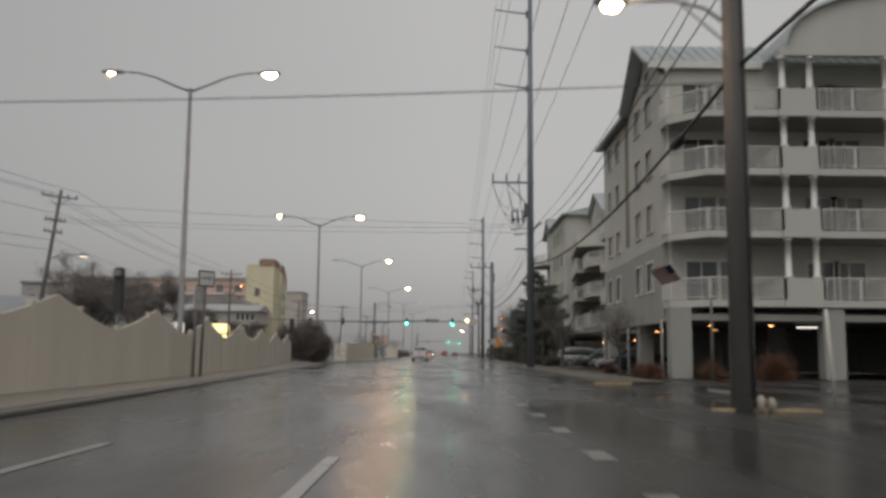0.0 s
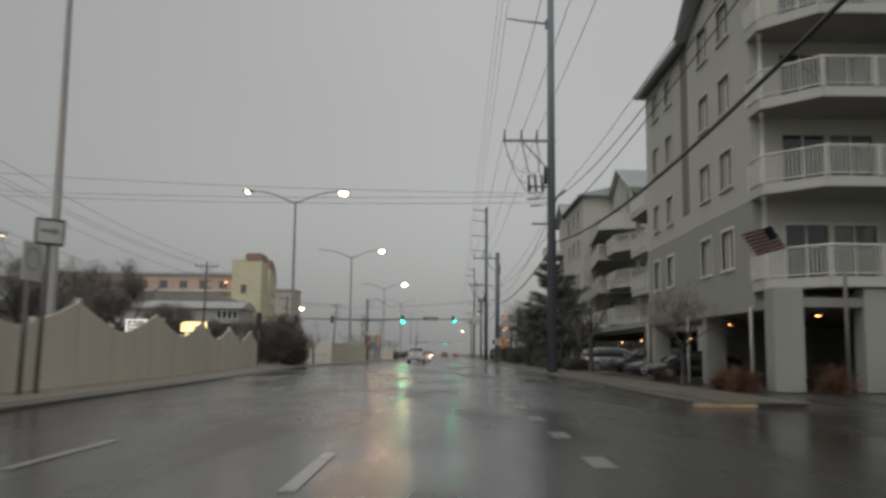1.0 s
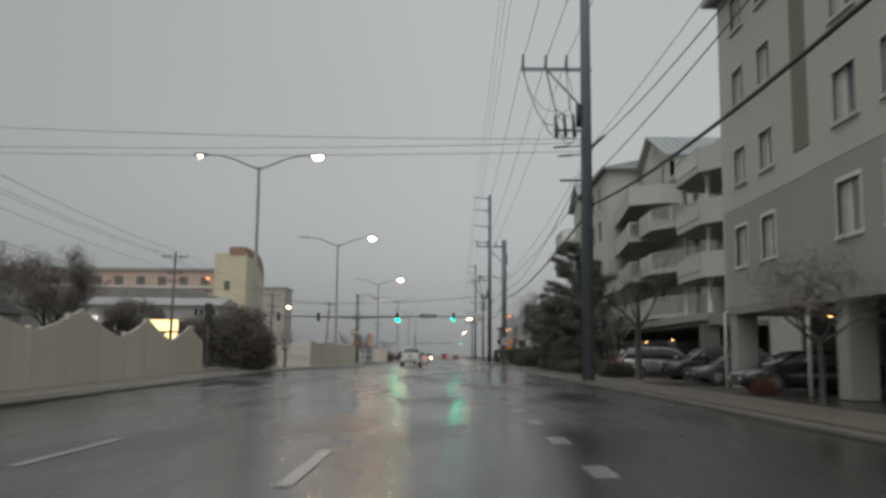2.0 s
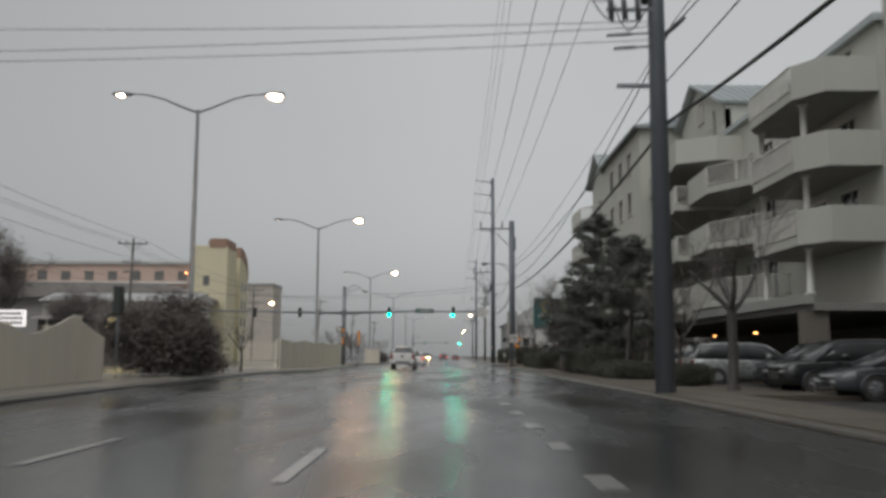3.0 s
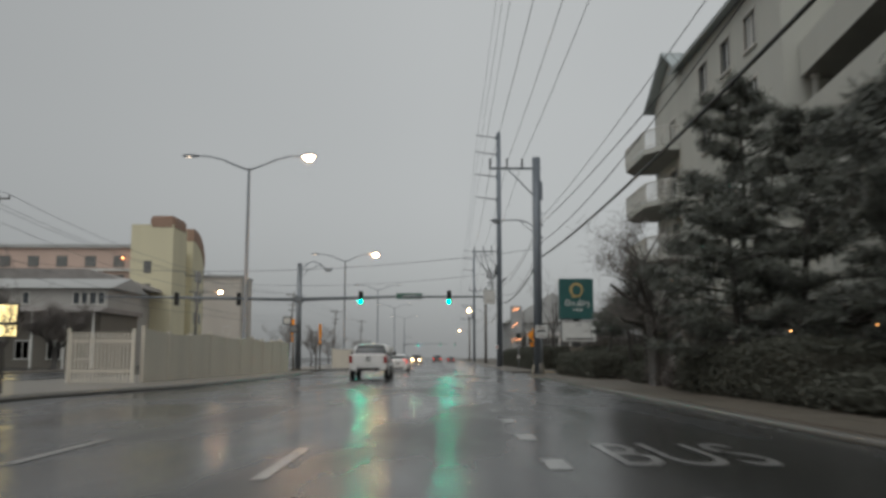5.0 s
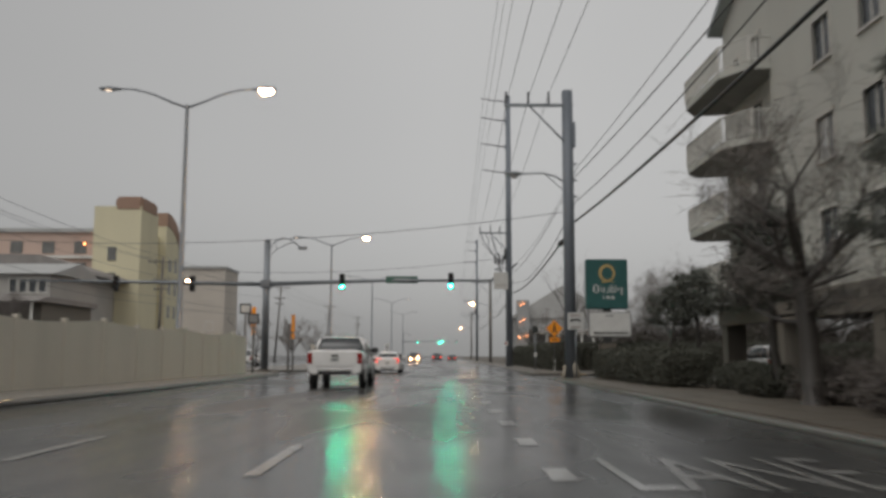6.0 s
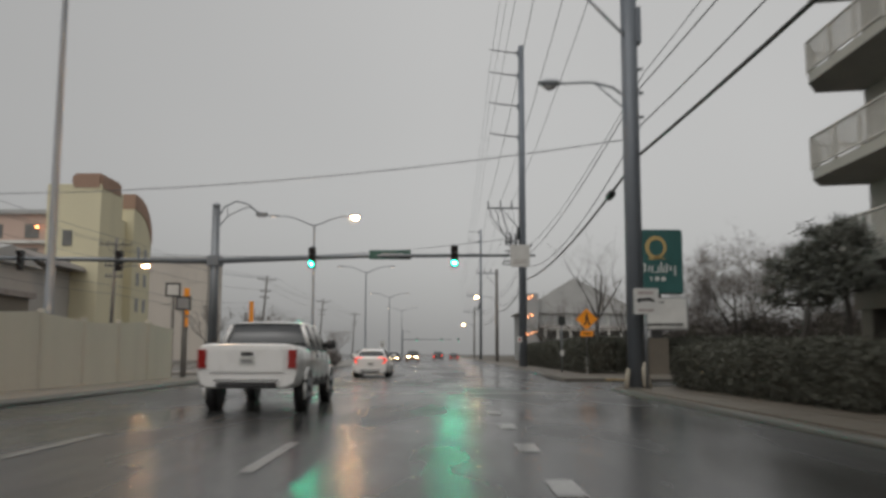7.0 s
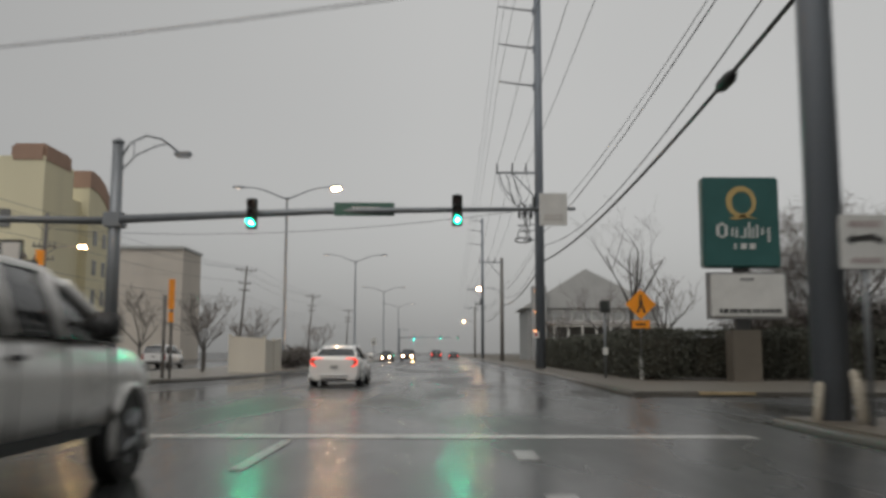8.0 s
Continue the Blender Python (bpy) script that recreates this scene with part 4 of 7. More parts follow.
# the hall's pale roof colour stands for haze over a darker roof
hall = far_house("hall", "grey hall with a low gable roof behind bare trees", (15.2, 36.2, 255, 270, 8.6), HALL, lambda bm: prism(bm, [(14.3, 8.4), (37.2, 8.4), (24.5, 14.7)], 254.5, 270.5, "y"), PALE_ROOF,
          [("y", 255, 20 + 3.2 * k, 6.4, 1.8, 1.5, CURTAIN_GLASS) for k in range(4)])
part("porch_roof", fresh(prism, [(247.6, 5.6), (254.9, 5.6), (254.9, 6.3)], 18.2, 36, "x"), DARK_ROOF, hall, "low dark porch roof")
part("porch_rail", bar(18.3, 36, 247.9, 248.1, 5.2, 5.55), TRIM, hall, "pale porch beam")
for k in range(9):
    part("porch_post", bar(18.4 + 2.15 * k, 18.65 + 2.15 * k, 247.9, 248.1, 0, 5.2), TRIM, hall, "pale porch post")
part("stair_tower", bar(15.7, 18.0, 253.2, 254.9, 0, 11.8), HALL, hall, "grey outside stair")
for x, z in ((16.3, 10.9), (17.0, 11.2), (16.2, 7.6), (16.9, 8.0), (16.1, 4.6), (16.8, 4.8), (17.5, 4.9)):
    part("stair_lamp", bar(x - 0.07, x + 0.07, 253.04, 253.18, z, z + 0.14), ORANGE_LAMP, hall, "small orange stair lamp")


# ---------------------------------------------------------------- street lamps
def double_lamp(at, lit, label, extra=0.0):
    """A tall steel column with two swept arms over the carriageways."""
    h = thing("street_lamp", at, label, "street lamp", "double-armed lamps")
    bm = fresh(tube, [(0, 0, 0.15), (0, 0, 0.5), (0.0, 0, 0.52), (0, 0, 13.45 + extra)], [0.24, 0.24, 0.155, 0.085], 12)
    part("column", bm, STEEL, h)
    part("base_cover", bar(-0.3, 0.3, -0.3, 0.3, 0.146, 0.3), CONCRETE, h, "concrete footing", bevel=0.03)
    for s in (-1.08, 1.08):
        e = extra
        pts = [(0, 0, 13.3 + e), (s * 0.7, 0, 13.58 + e), (s * 1.6, 0, 14.0 + e), (s * 2.4, 0, 14.22 + e), (s * 3.2, 0, 14.27 + e)]
        a = part("arm", fresh(tube, pts, [0.06, 0.055, 0.05, 0.045, 0.04], 8), STEEL, h)
        bm = bmesh.new()
        loft(bm, [[(s * x, w * c, 14.24 + e + z * d) for c, d in ((-1, -0.4), (1, -0.4), (1.0, 0.2), (0.6, 0.9), (-0.6, 0.9), (-1, 0.2))] for x, w, z in ((3.05, 0.06, 0.05), (3.2, 0.13, 0.1), (3.6, 0.19, 0.13), (3.95, 0.15, 0.1), (4.05, 0.05, 0.05))])
        part("lamp_head", bm, STEEL, a, "cobra-head luminaire")
        bm = bmesh.new()
        on = lit[0 if s < 0 else 1]
        full = on and s > 0
        w = 0.13 if full else 0.09
        loft(bm, [[(s * x, ww * c, 14.22 + e + d) for c, d in ((-1, 0.0), (-0.7, -dz), (0.7, -dz), (1, 0.0))] for x, ww, dz in (((3.3, 0.10, 0.05), (3.42, w, 0.17), (3.6, w + 0.02, 0.22), (3.78, w, 0.17), (3.9, 0.10, 0.05)) if full else ((3.5, 0.05, 0.03), (3.56, w, 0.06), (3.65, w, 0.07), (3.74, w, 0.06), (3.8, 0.05, 0.03)))])
        part("lens", bm, (LAMP_STRONG if at[1] > 100 else LAMP_WARM) if on else LAMP_DIM, a, "glowing lamp lens" if on else "dim lamp lens")
    return h


for x, y in ((-12.5, 42.1), (-12.15, 85.2), (-11.85, 126.7), (-11.3, 182.0), (-10.4, 231.0), (-10.2, 290.0), (-10.0, 350.0)):
    double_lamp((x, y, 0), (y < 100, y < 200), "tall grey steel street lamp with two curved arms" + (", lit" if y < 200 else ""), 0.45 if y < 60 else 0.0)


# ---------------------------------------------------------------- utility poles on the highway's edge
def insulator(bm, x, y, z, h=0.32):
    pts = [(x, y, z)] + [(x, y, z + h * k / 6) for k in range(1, 7)]
    tube(bm, pts, [0.03, 0.07, 0.045, 0.07, 0.045, 0.07, 0.03], 8)


def arm_lamp(parent, z, reach, lit, y=0.0):
    a = part("lamp_arm", fresh(tube, [(0, y, z - 0.55), (-reach * 0.25, y, z - 0.12), (-reach * 0.55, y, z + 0.05), (-reach, y, z)], 0.04, 8), STEEL, parent, "curved lamp bracket")
    part("lamp_brace", fresh(tube, [(0, y, z - 1.0), (-reach * 0.5, y, z + 0.02)], 0.025, 6), STEEL, parent)
    bm = bmesh.new()
    loft(bm, [[(-reach - x, y + w * c, z + d * k) for c, d in ((-1, -0.5), (1, -0.5), (1, 0.3), (0.5, 0.9), (-0.5, 0.9), (-1, 0.3))] for x, w, k in ((-0.05, 0.05, 0.05), (0.1, 0.14, 0.12), (0.45, 0.19, 0.14), (0.72, 0.06, 0.05))])
    part("lamp_head", bm, STEEL, a, "cobra-head luminaire")
    bm = bmesh.new()
    loft(bm, [[(-reach - x, y + w * c, z - 0.06 + d * k) for c, d in ((-1, 0.0), (1, 0.0), (0.8, -0.6), (0.35, -1.0), (-0.35, -1.0), (-0.8, -0.6))] for x, w, k in ((0.10, 0.05, 0.03), (0.18, 0.12, 0.12), (0.33, 0.14, 0.17), (0.48, 0.12, 0.12), (0.56, 0.05, 0.03))])
    part("lens", bm, LAMP_FAR if lit else HEAD_OFF, a)


def steel_pole(at, h, r0, r1, arms, cross, label, lean=0.0, wood=False, gear=True, cross_to=-2.95):
    """A tall pole with post-insulator arms on top and a cross-arm lower down; all arms reach over the road."""
    p = thing("utility_pole", (*at, 0, lean, 0) if len(at) == 3 else at, label, "utility pole", "roadside utility poles")
    part("shaft", fresh(tube, [(0, 0, 0), (0, 0, h * 0.5), (0, 0, h)], [r0, (r0 + r1) / 2, r1], 14), WOOD_POLE if wood else POLE_STEEL, p)
    for z in arms:
        part("post_insulator", fresh(tube, [(0, 0, z - 0.35), (-1.4, 0, z - 0.2), (-2.75, 0, z)], [0.07, 0.06, 0.045], 8), PORCELAIN, p, "long grey post insulator")
        part("arm_bracket", bar(-0.34, -0.12, -0.12, 0.12, z - 0.62, z - 0.1), POLE_STEEL, p)
    if cross:
        ca = part("cross_arm", bar(cross_to, 0.25, -0.20, -0.08, cross - 0.07, cross + 0.07), STEEL, p, "horizontal cross-arm")
        part("brace", fresh(tube, [(-0.1, -0.14, cross - 1.9), (cross_to * 0.6, -0.14, cross - 0.05)], 0.045, 6), STEEL, p)
        for x in (cross_to + 0.08, cross_to * 0.62, cross_to * 0.3):
            part("insulator", fresh(insulator, x, -0.14, cross + 0.07, 0.62), PORCELAIN, ca)
    if gear:
        z = cross - 2.9
        part("gear_bracket", bar(-1.5, 0.0, -0.2, -0.1, z, z + 0.1), STEEL, p)
        for x in (-0.55, -0.95, -1.35):
            bm = fresh(tube, [(x, -0.15, z - 0.25), (x - 0.06, -0.15, z + 0.75)], [0.09, 0.07], 8)
            part("fuse_cutout", bm, PORCELAIN, p, "grey fuse cut-out")
        for dz, reach in ((-0.65, 1.5), (-1.05, 1.3)):
            part("strain_insulator", fresh(tube, [(-0.2, -0.1, z + dz), (-reach * 0.5, -0.1, z + dz - 0.03), (-reach * 0.55, -0.1, z + dz - 0.03), (-reach, -0.1, z + dz - 0.08)], [0.03, 0.03, 0.055, 0.045], 8), PORCELAIN, p, "long horizontal strain insulator")
        bm = fresh(tube, [(-0.38, -0.2, z + 0.2), (-0.38, -0.2, z + 1.25)], 0.11, 10)
        part("arrester", bm, SIGNAL_BODY, p)
        part("side_insulator", fresh(tube, [(0.12, 0, z - 0.78), (0.5, 0, z - 0.42), (0.85, 0, z - 0.12)], [0.05, 0.085, 0.06], 8), PORCELAIN, p, "slanting grey insulator")
    return p


pb = steel_pole((6.28, 18.8, 0), 16.0, 0.22, 0.165, (), 13.6, "thick weathered wooden utility pole beside the driveway", wood=True, gear=False)
arm_lamp(pb, 8.9, 2.3, True)
part("conduit", fresh(tube, [(0.25, -0.06, 0), (0.22, -0.06, 9.5)], 0.045, 8), PLASTIC, pb, "black cable conduit")
part("base_guard", bar(-0.2, 0.16, -0.28, -0.19, 0.0, 0.28), SIGN_BLACK, pb, "dark rubbed base")
pc = steel_pole((6.58, 66.85, 0), 29.5, 0.29, 0.17, (28.0, 25.0, 22.0), 14.17, "tall blue-grey steel power pole on the pavement")
part("cable_bracket", bar(-1.2, 0.2, -0.06, 0.06, 9.0, 9.1), STEEL, pc)
pe = steel_pole((6.90, 126.3, 0), 14.1, 0.28, 0.265, (), 13.35, "thick blue-grey power pole at the corner", gear=False, cross_to=-3.1)
arm_lamp(pe, 9.95, 2.3, False)
part("cabinet", bar(0.10, 0.36, -0.2, 0.2, 11.3, 12.5), POLE_STEEL, pe, "grey equipment box")
for z in (8.8, 9.6, 10.4):
    part("cable_hook", bar(-0.1, 0.42, -0.05, 0.05, z, z + 0.08), STEEL, pe)
steel_pole((7.65, 172.0, 0), 27.6, 0.34, 0.24, (27.3, 25.3, 22.6, 19.9), 13.4, "tall grey steel power pole with four insulator arms")
ph = steel_pole((9.1, 228.0, 0), 13.6, 0.26, 0.2, (), 13.0, "wooden power pole further along the road", wood=True, gear=False)
arm_lamp(ph, 9.6, 2.7, True)
steel_pole((9.4, 285.0, 0), 27.6, 0.3, 0.2, (27.3, 25.3, 22.6), 13.4, "distant tall steel power pole")
pw = steel_pole((10.5, 348.0, 0), 13.6, 0.26, 0.2, (), 13.0, "distant wooden power pole", wood=True, gear=False)
arm_lamp(pw, 9.6, 2.7, True)


def guard(at, h, tilt, label):
    bm = fresh(tube, [(0, 0, 0), (0, 0, h - 0.05), (0, 0, h)], [0.075, 0.075, 0.03], 10)
    g = thing("guard_post", (*at, 0, tilt, 0), label, "bollard", "guard posts")
    part("post", bm, GUARD, g)


guard((6.55, 18.45, 0), 0.35, 4, "short pale guard post at the foot of a pole")
guard((6.85, 18.6, 0), 0.3, -3, "short pale guard post at the foot of a pole")
guard((6.48, 125.95, 0), 0.75, 7, "white guard post at the foot of the corner pole")
guard((7.25, 125.85, 0), 0.95, -13, "leaning white guard post at the corner pole")
guard((7.02, 125.55, 0), 0.8, -5, "white guard post at the corner pole")


# ---------------------------------------------------------------- poles on the far side
def wood_pole(at, h, lean, lamp=False, label="leaning wooden power pole with cross-arms"):
    p = thing("utility_pole", (*at, 0, lean, 0), label, "utility pole", "far-side utility poles")
    part("shaft", fresh(tube, [(0, 0, 0), (0, 0, h)], [0.2, 0.13], 10), WOOD_POLE, p)
    for z, w in ((h - 0.6, 1.55), (h - 2.6, 0.9), (h - 3.6, 0.8)):
        ca = part("cross_arm", bar(-w, w, -0.2, -0.1, z - 0.06, z + 0.06), WOOD_POLE, p)
        for x in (-w + 0.1, -w * 0.45, w * 0.45, w - 0.1):
            part("insulator", fresh(insulator, x, -0.15, z + 0.06, 0.24), PORCELAIN, ca)
    part("brace", fresh(tube, [(-0.9, -0.15, h - 0.65), (0, -0.15, h - 1.5), (0.9, -0.15, h - 0.65)], 0.03, 6), WOOD_POLE, p)
    if lamp:
        a = part("lamp_arm", fresh(tube, [(0, 0, 8.6), (1.0, 0, 9.2), (2.6, 0, 9.35)], 0.04, 8), STEEL, p)
        part("lamp_head", bar(2.5, 3.2, -0.16, 0.16, 9.28, 9.46), STEEL, a, bevel=0.04)
        part("lens", bar(2.6, 3.1, -0.13, 0.13, 9.18, 9.27), LAMP_FAR if lamp > 1 else LAMP_DIM, a)
    return p


FAR_LEAN = (2, 7, 1, 1, 4, 4, 3)
FAR_POLES = [(-34.0, 25, 14.0), (-33.9, 73, 14.5), (-32.6, 134, 13.3), (-29.6, 180, 11.8), (-28.6, 243, 13.9), (-26.8, 300, 13.6), (-25, 360, 13.4)]
for k, (x, y, h) in enumerate(FAR_POLES):
    wood_pole((x, y, 0), h, FAR_LEAN[k], lamp=(0, 1, 0, 2, 0, 0, 0)[k])


# ---------------------------------------------------------------- overhead wires
def wire(a, b, sag, r, label, material=None, name="overhead_wire", group=""):
    a, b = Vector(a), Vector(b)
    pts = [a.lerp(b, k / 16) - Vector((0, 0, sag * 4 * (k / 16) * (1 - k / 16))) for k in range(17)]
    ob = tagged(link(name, fresh(tube, pts, r, 5), material or WIRE), label, "cable", group or "overhead wires")
    return ob


POLES_R = [(6.2, -48), (6.15, 18.8), (6.58, 66.85), (6.85, 126.3), (7.65, 172.0), (9.1, 228.0), (9.4, 285.0), (10.5, 348.0)]
TOPS = [14.1, 14.1, 14.65, 13.85, 13.9, 13.5, 13.9, 13.5]
for (xa, ya), (xb, yb), za, zb in zip(POLES_R, POLES_R[1:], TOPS, TOPS[1:]):
    for off in (-2.87, -1.83, -0.9):
        wire((xa + off, ya - 0.14, za), (xb + off, yb - 0.14, zb), 0.5, 0.014, "thin grey power conductor between roadside poles")
TALL = [(6.3, -50, 29.4), (6.58, 66.85, 28.0), (7.65, 172.0, 25.3), (9.4, 285.0, 25.3), (11, 420, 25.3)]
for (xa, ya, za), (xb, yb, zb) in zip(TALL, TALL[1:]):
    for k, d in enumerate((0, -2.8, -5.6)):
        wire((xa - 2.75, ya, za + d), (xb - 2.75, yb, zb + d), 1.1, 0.014, "thin transmission conductor high over the road")
# telephone bundle and service cables, lower down: heights at each pole
LOW = [(6.0, -48), (6.15, 18.8), (6.58, 66.85), (6.85, 126.3), (7.65, 172), (9.1, 228), (9.4, 285)]
CABLES = [((8.2, 7.5, 8.0, 7.6, 7.4, 7.4, 7.4), 0.32, 0.05, "thick black telephone cable bundle", CABLE, 0.7), ((10.0, 9.8, 9.3, 9.8, 9.4, 9.4, 9.4), 0.36, 0.02, "black service cable between poles", CABLE, 0.65),
          ((10.9, 10.8, 10.75, 8.6, 8.5, 8.5, 8.5), 0.40, 0.02, "black service cable between poles", CABLE, 1.3), ((11.4, 11.3, 11.0, 10.3, 10.2, 10.2, 10.2), 0.5, 0.014, "thin grey service wire between poles", WIRE, 0.7)]
for zs, off, rad, text, stuff, sag in CABLES:
    for k in range(6):
        wire((LOW[k][0] + off, LOW[k][1], zs[k]), (LOW[k + 1][0] + off, LOW[k + 1][1], zs[k + 1]), 1.1 if k == 1 and rad > 0.04 else sag, rad, text, stuff)
for k, s, dip in ((3, 0.12, 0.7), (1, 0.115, 1.1)):
    (xa, ya), (xb, yb), zs = LOW[k], LOW[k + 1], CABLES[0][0]
    at = (xa + (xb - xa) * s + 0.32, ya + (yb - ya) * s, zs[k] + (zs[k + 1] - zs[k]) * s - dip * 4 * s * (1 - s))
    sp = thing("cable_splice", (*at, -2, 0, 0), "black splice case hanging in the cable bundle", "cable box")
    part("case", fresh(tube, [(0, -0.6, 0), (0, -0.45, -0.02), (0, -0.3, -0.03), (0, 0.3, -0.03), (0, 0.45, -0.02), (0, 0.6, 0)], [0.05, 0.11, 0.15, 0.15, 0.11, 0.05], 10), CABLE, sp)
# wires that cross the highway
for z0, z1 in ((10.85, 13.3), (10.7, 12.0), (10.3, 11.7)):
    wire((6.5, 66.4, z0), (-33.3, 73, z1), 0.3, 0.013, "thin wire crossing above the highway")
wire((6.1, 18.8, 7.1), (-34, 25, 8.4), 0.4, 0.016, "thin wire crossing above the highway")
wire((6.8, 126.3, 8.1), (-32.6, 134, 8.3), 1.2, 0.016, "thin wire crossing above the highway")
wire((7.6, 172.0, 11.0), (-29.6, 180, 10.6), 1.0, 0.02, "thin wire crossing above the highway")
FAR_TOPS = [(x + h * math.sin(radians(a)), y, h) for (x, y, h), a in zip(FAR_POLES, FAR_LEAN)]
for (xa, ya, ha), (xb, yb, hb) in zip(FAR_TOPS, FAR_TOPS[1:]):
    for off, dz in ((-1.45, -0.3), (-0.7, -0.3), (1.45, -0.3), (0.8, -2.3), (0, -4.4), (0.0, -5.2)):
        wire((xa + off, ya - 0.15, ha + dz), (xb + off, yb - 0.15, hb + dz), 0.7, 0.018, "thin wire between far-side poles")
# jumper loops at the steel poles
for (x, y, z), dx in (((6.55, 66.4, 14.12), 0), ((7.65, 171.8, 13.4), 0)):
    for k, off in enumerate((-2.87, -1.83, -0.9)):
        pts = [(x + off, y, z), (x + off + 0.25, y - 0.05, z - 1.1), (x + off * 0.6 - 0.3, y - 0.1, z - 1.9), (x - 0.6 - 0.35 * k, y - 0.1, z - 2.3)]
        tagged(link("jumper_wire", fresh(tube, pts, 0.016, 5), CABLE), "slack jumper wire below the cross-arm", "cable", "jumper wires")


for k, (x0, x1, z1, sag) in enumerate(((-2.87, -1.45, 11.7, 0.9), (-1.83, -0.95, 11.9, 0.7), (-0.9, -0.55, 12.0, 0.6), (-1.4, -0.3, 11.2, 0.8), (-2.0, -0.6, 10.9, 0.5))):
    z0 = 14.1 if k < 3 else 11.9
    pts = [(6.55 + x0 + (x1 - x0) * s, 66.63, z0 + (z1 - z0) * s - sag * math.sin(math.pi * s) + 0.12 * math.sin(5 * s + k)) for s in [i / 9 for i in range(10)]]
    tagged(link("jumper_wire", fresh(tube, pts, 0.02, 5), CABLE), "looping jumper wire at the pole gear", "cable", "jumper wires")
# tangled risers below the cross-arm of the tall pole by the crossing
rnd = random.Random(77)
for k, (x0, z0, x1, z1) in enumerate(((-2.8, 13.3, -0.9, 10.7), (-1.8, 13.3, -0.7, 10.6), (-2.3, 13.3, -1.0, 10.5), (-1.0, 10.7, -0.8, 8.9), (-0.8, 10.6, -0.6, 8.8), (-1.1, 10.5, -0.9, 9.0), (-0.7, 10.6, -1.6, 8.9))):
    pts = [(7.65 + x0 + (x1 - x0) * s + rnd.uniform(-0.14, 0.14), 171.75, z0 + (z1 - z0) * s - 0.5 * math.sin(math.pi * s) * (k < 3)) for s in [i / 7 for i in range(8)]]
    tagged(link("jumper_wire", fresh(tube, pts, 0.035, 5), WIRE), "tangled riser cable below the cross-arm", "cable", "jumper wires")
coil = thing("cable_coil", (6.5, 171.75, 8.75), "coil of spare cable hung beside the pole", "cable box")
part("coil", fresh(tube, [(0.55 * math.cos(a), 0.04 * math.sin(3 * a), 0.16 * math.sin(a)) for a in [2 * math.pi * k / 20 for k in range(21)]], 0.05, 6), CABLE, coil)
part("bracket", bar(0.0, 0.95, -0.03, 0.03, -0.05, 0.03), STEEL, coil)


# ---------------------------------------------------------------- traffic signals
def signal_head(parent, x, y, z, lit=True, back=False):
    """A three-lens head, about 1.1 m tall; z is its middle."""
    s = part("signal_head", bar(x - 0.18, x + 0.18, y - 0.14, y + 0.10, z - 0.55, z + 0.55), SIGNAL_BODY, parent, "dark three-lens signal head", bevel=0.03)
    for k, dz in enumerate((0.36, 0.0, -0.36)):
        on = lit and k == 2
        yy = y - 0.145
        bm = bmesh.new()
        n = 14
        c = bm.verts.new((x, yy - 0.03, z + dz))
        inn, rim = [[bm.verts.new((x + r * math.cos(2 * math.pi * i / n), yy - d, z + dz + r * math.sin(2 * math.pi * i / n))) for i in range(n)] for r, d in ((0.045, 0.02), (0.15, 0.0))]
        for i in range(n):
            bm.faces.new((c, inn[i], inn[(i + 1) % n]))
            bm.faces.new((inn[i], rim[i], rim[(i + 1) % n], inn[(i + 1) % n])).material_index = 1
        part("lens", bm, [GREEN_LIGHT, GREEN_RIM] if on else [DARK_LENS, DARK_LENS], s, "glowing green lens" if on else "unlit lens")
        bm = bmesh.new()
        a = [math.pi * (0.0 + i / 8) for i in range(9)]
        loft(bm, [[(x + 0.17 * math.cos(t), yy, z + dz + 0.17 * math.sin(t)) for t in a], [(x + 0.165 * math.cos(t), yy - 0.22, z + dz + 0.165 * math.sin(t)) for t in a]], closed=False)
        part("visor", bm, SIGNAL_BODY, s)
    return s


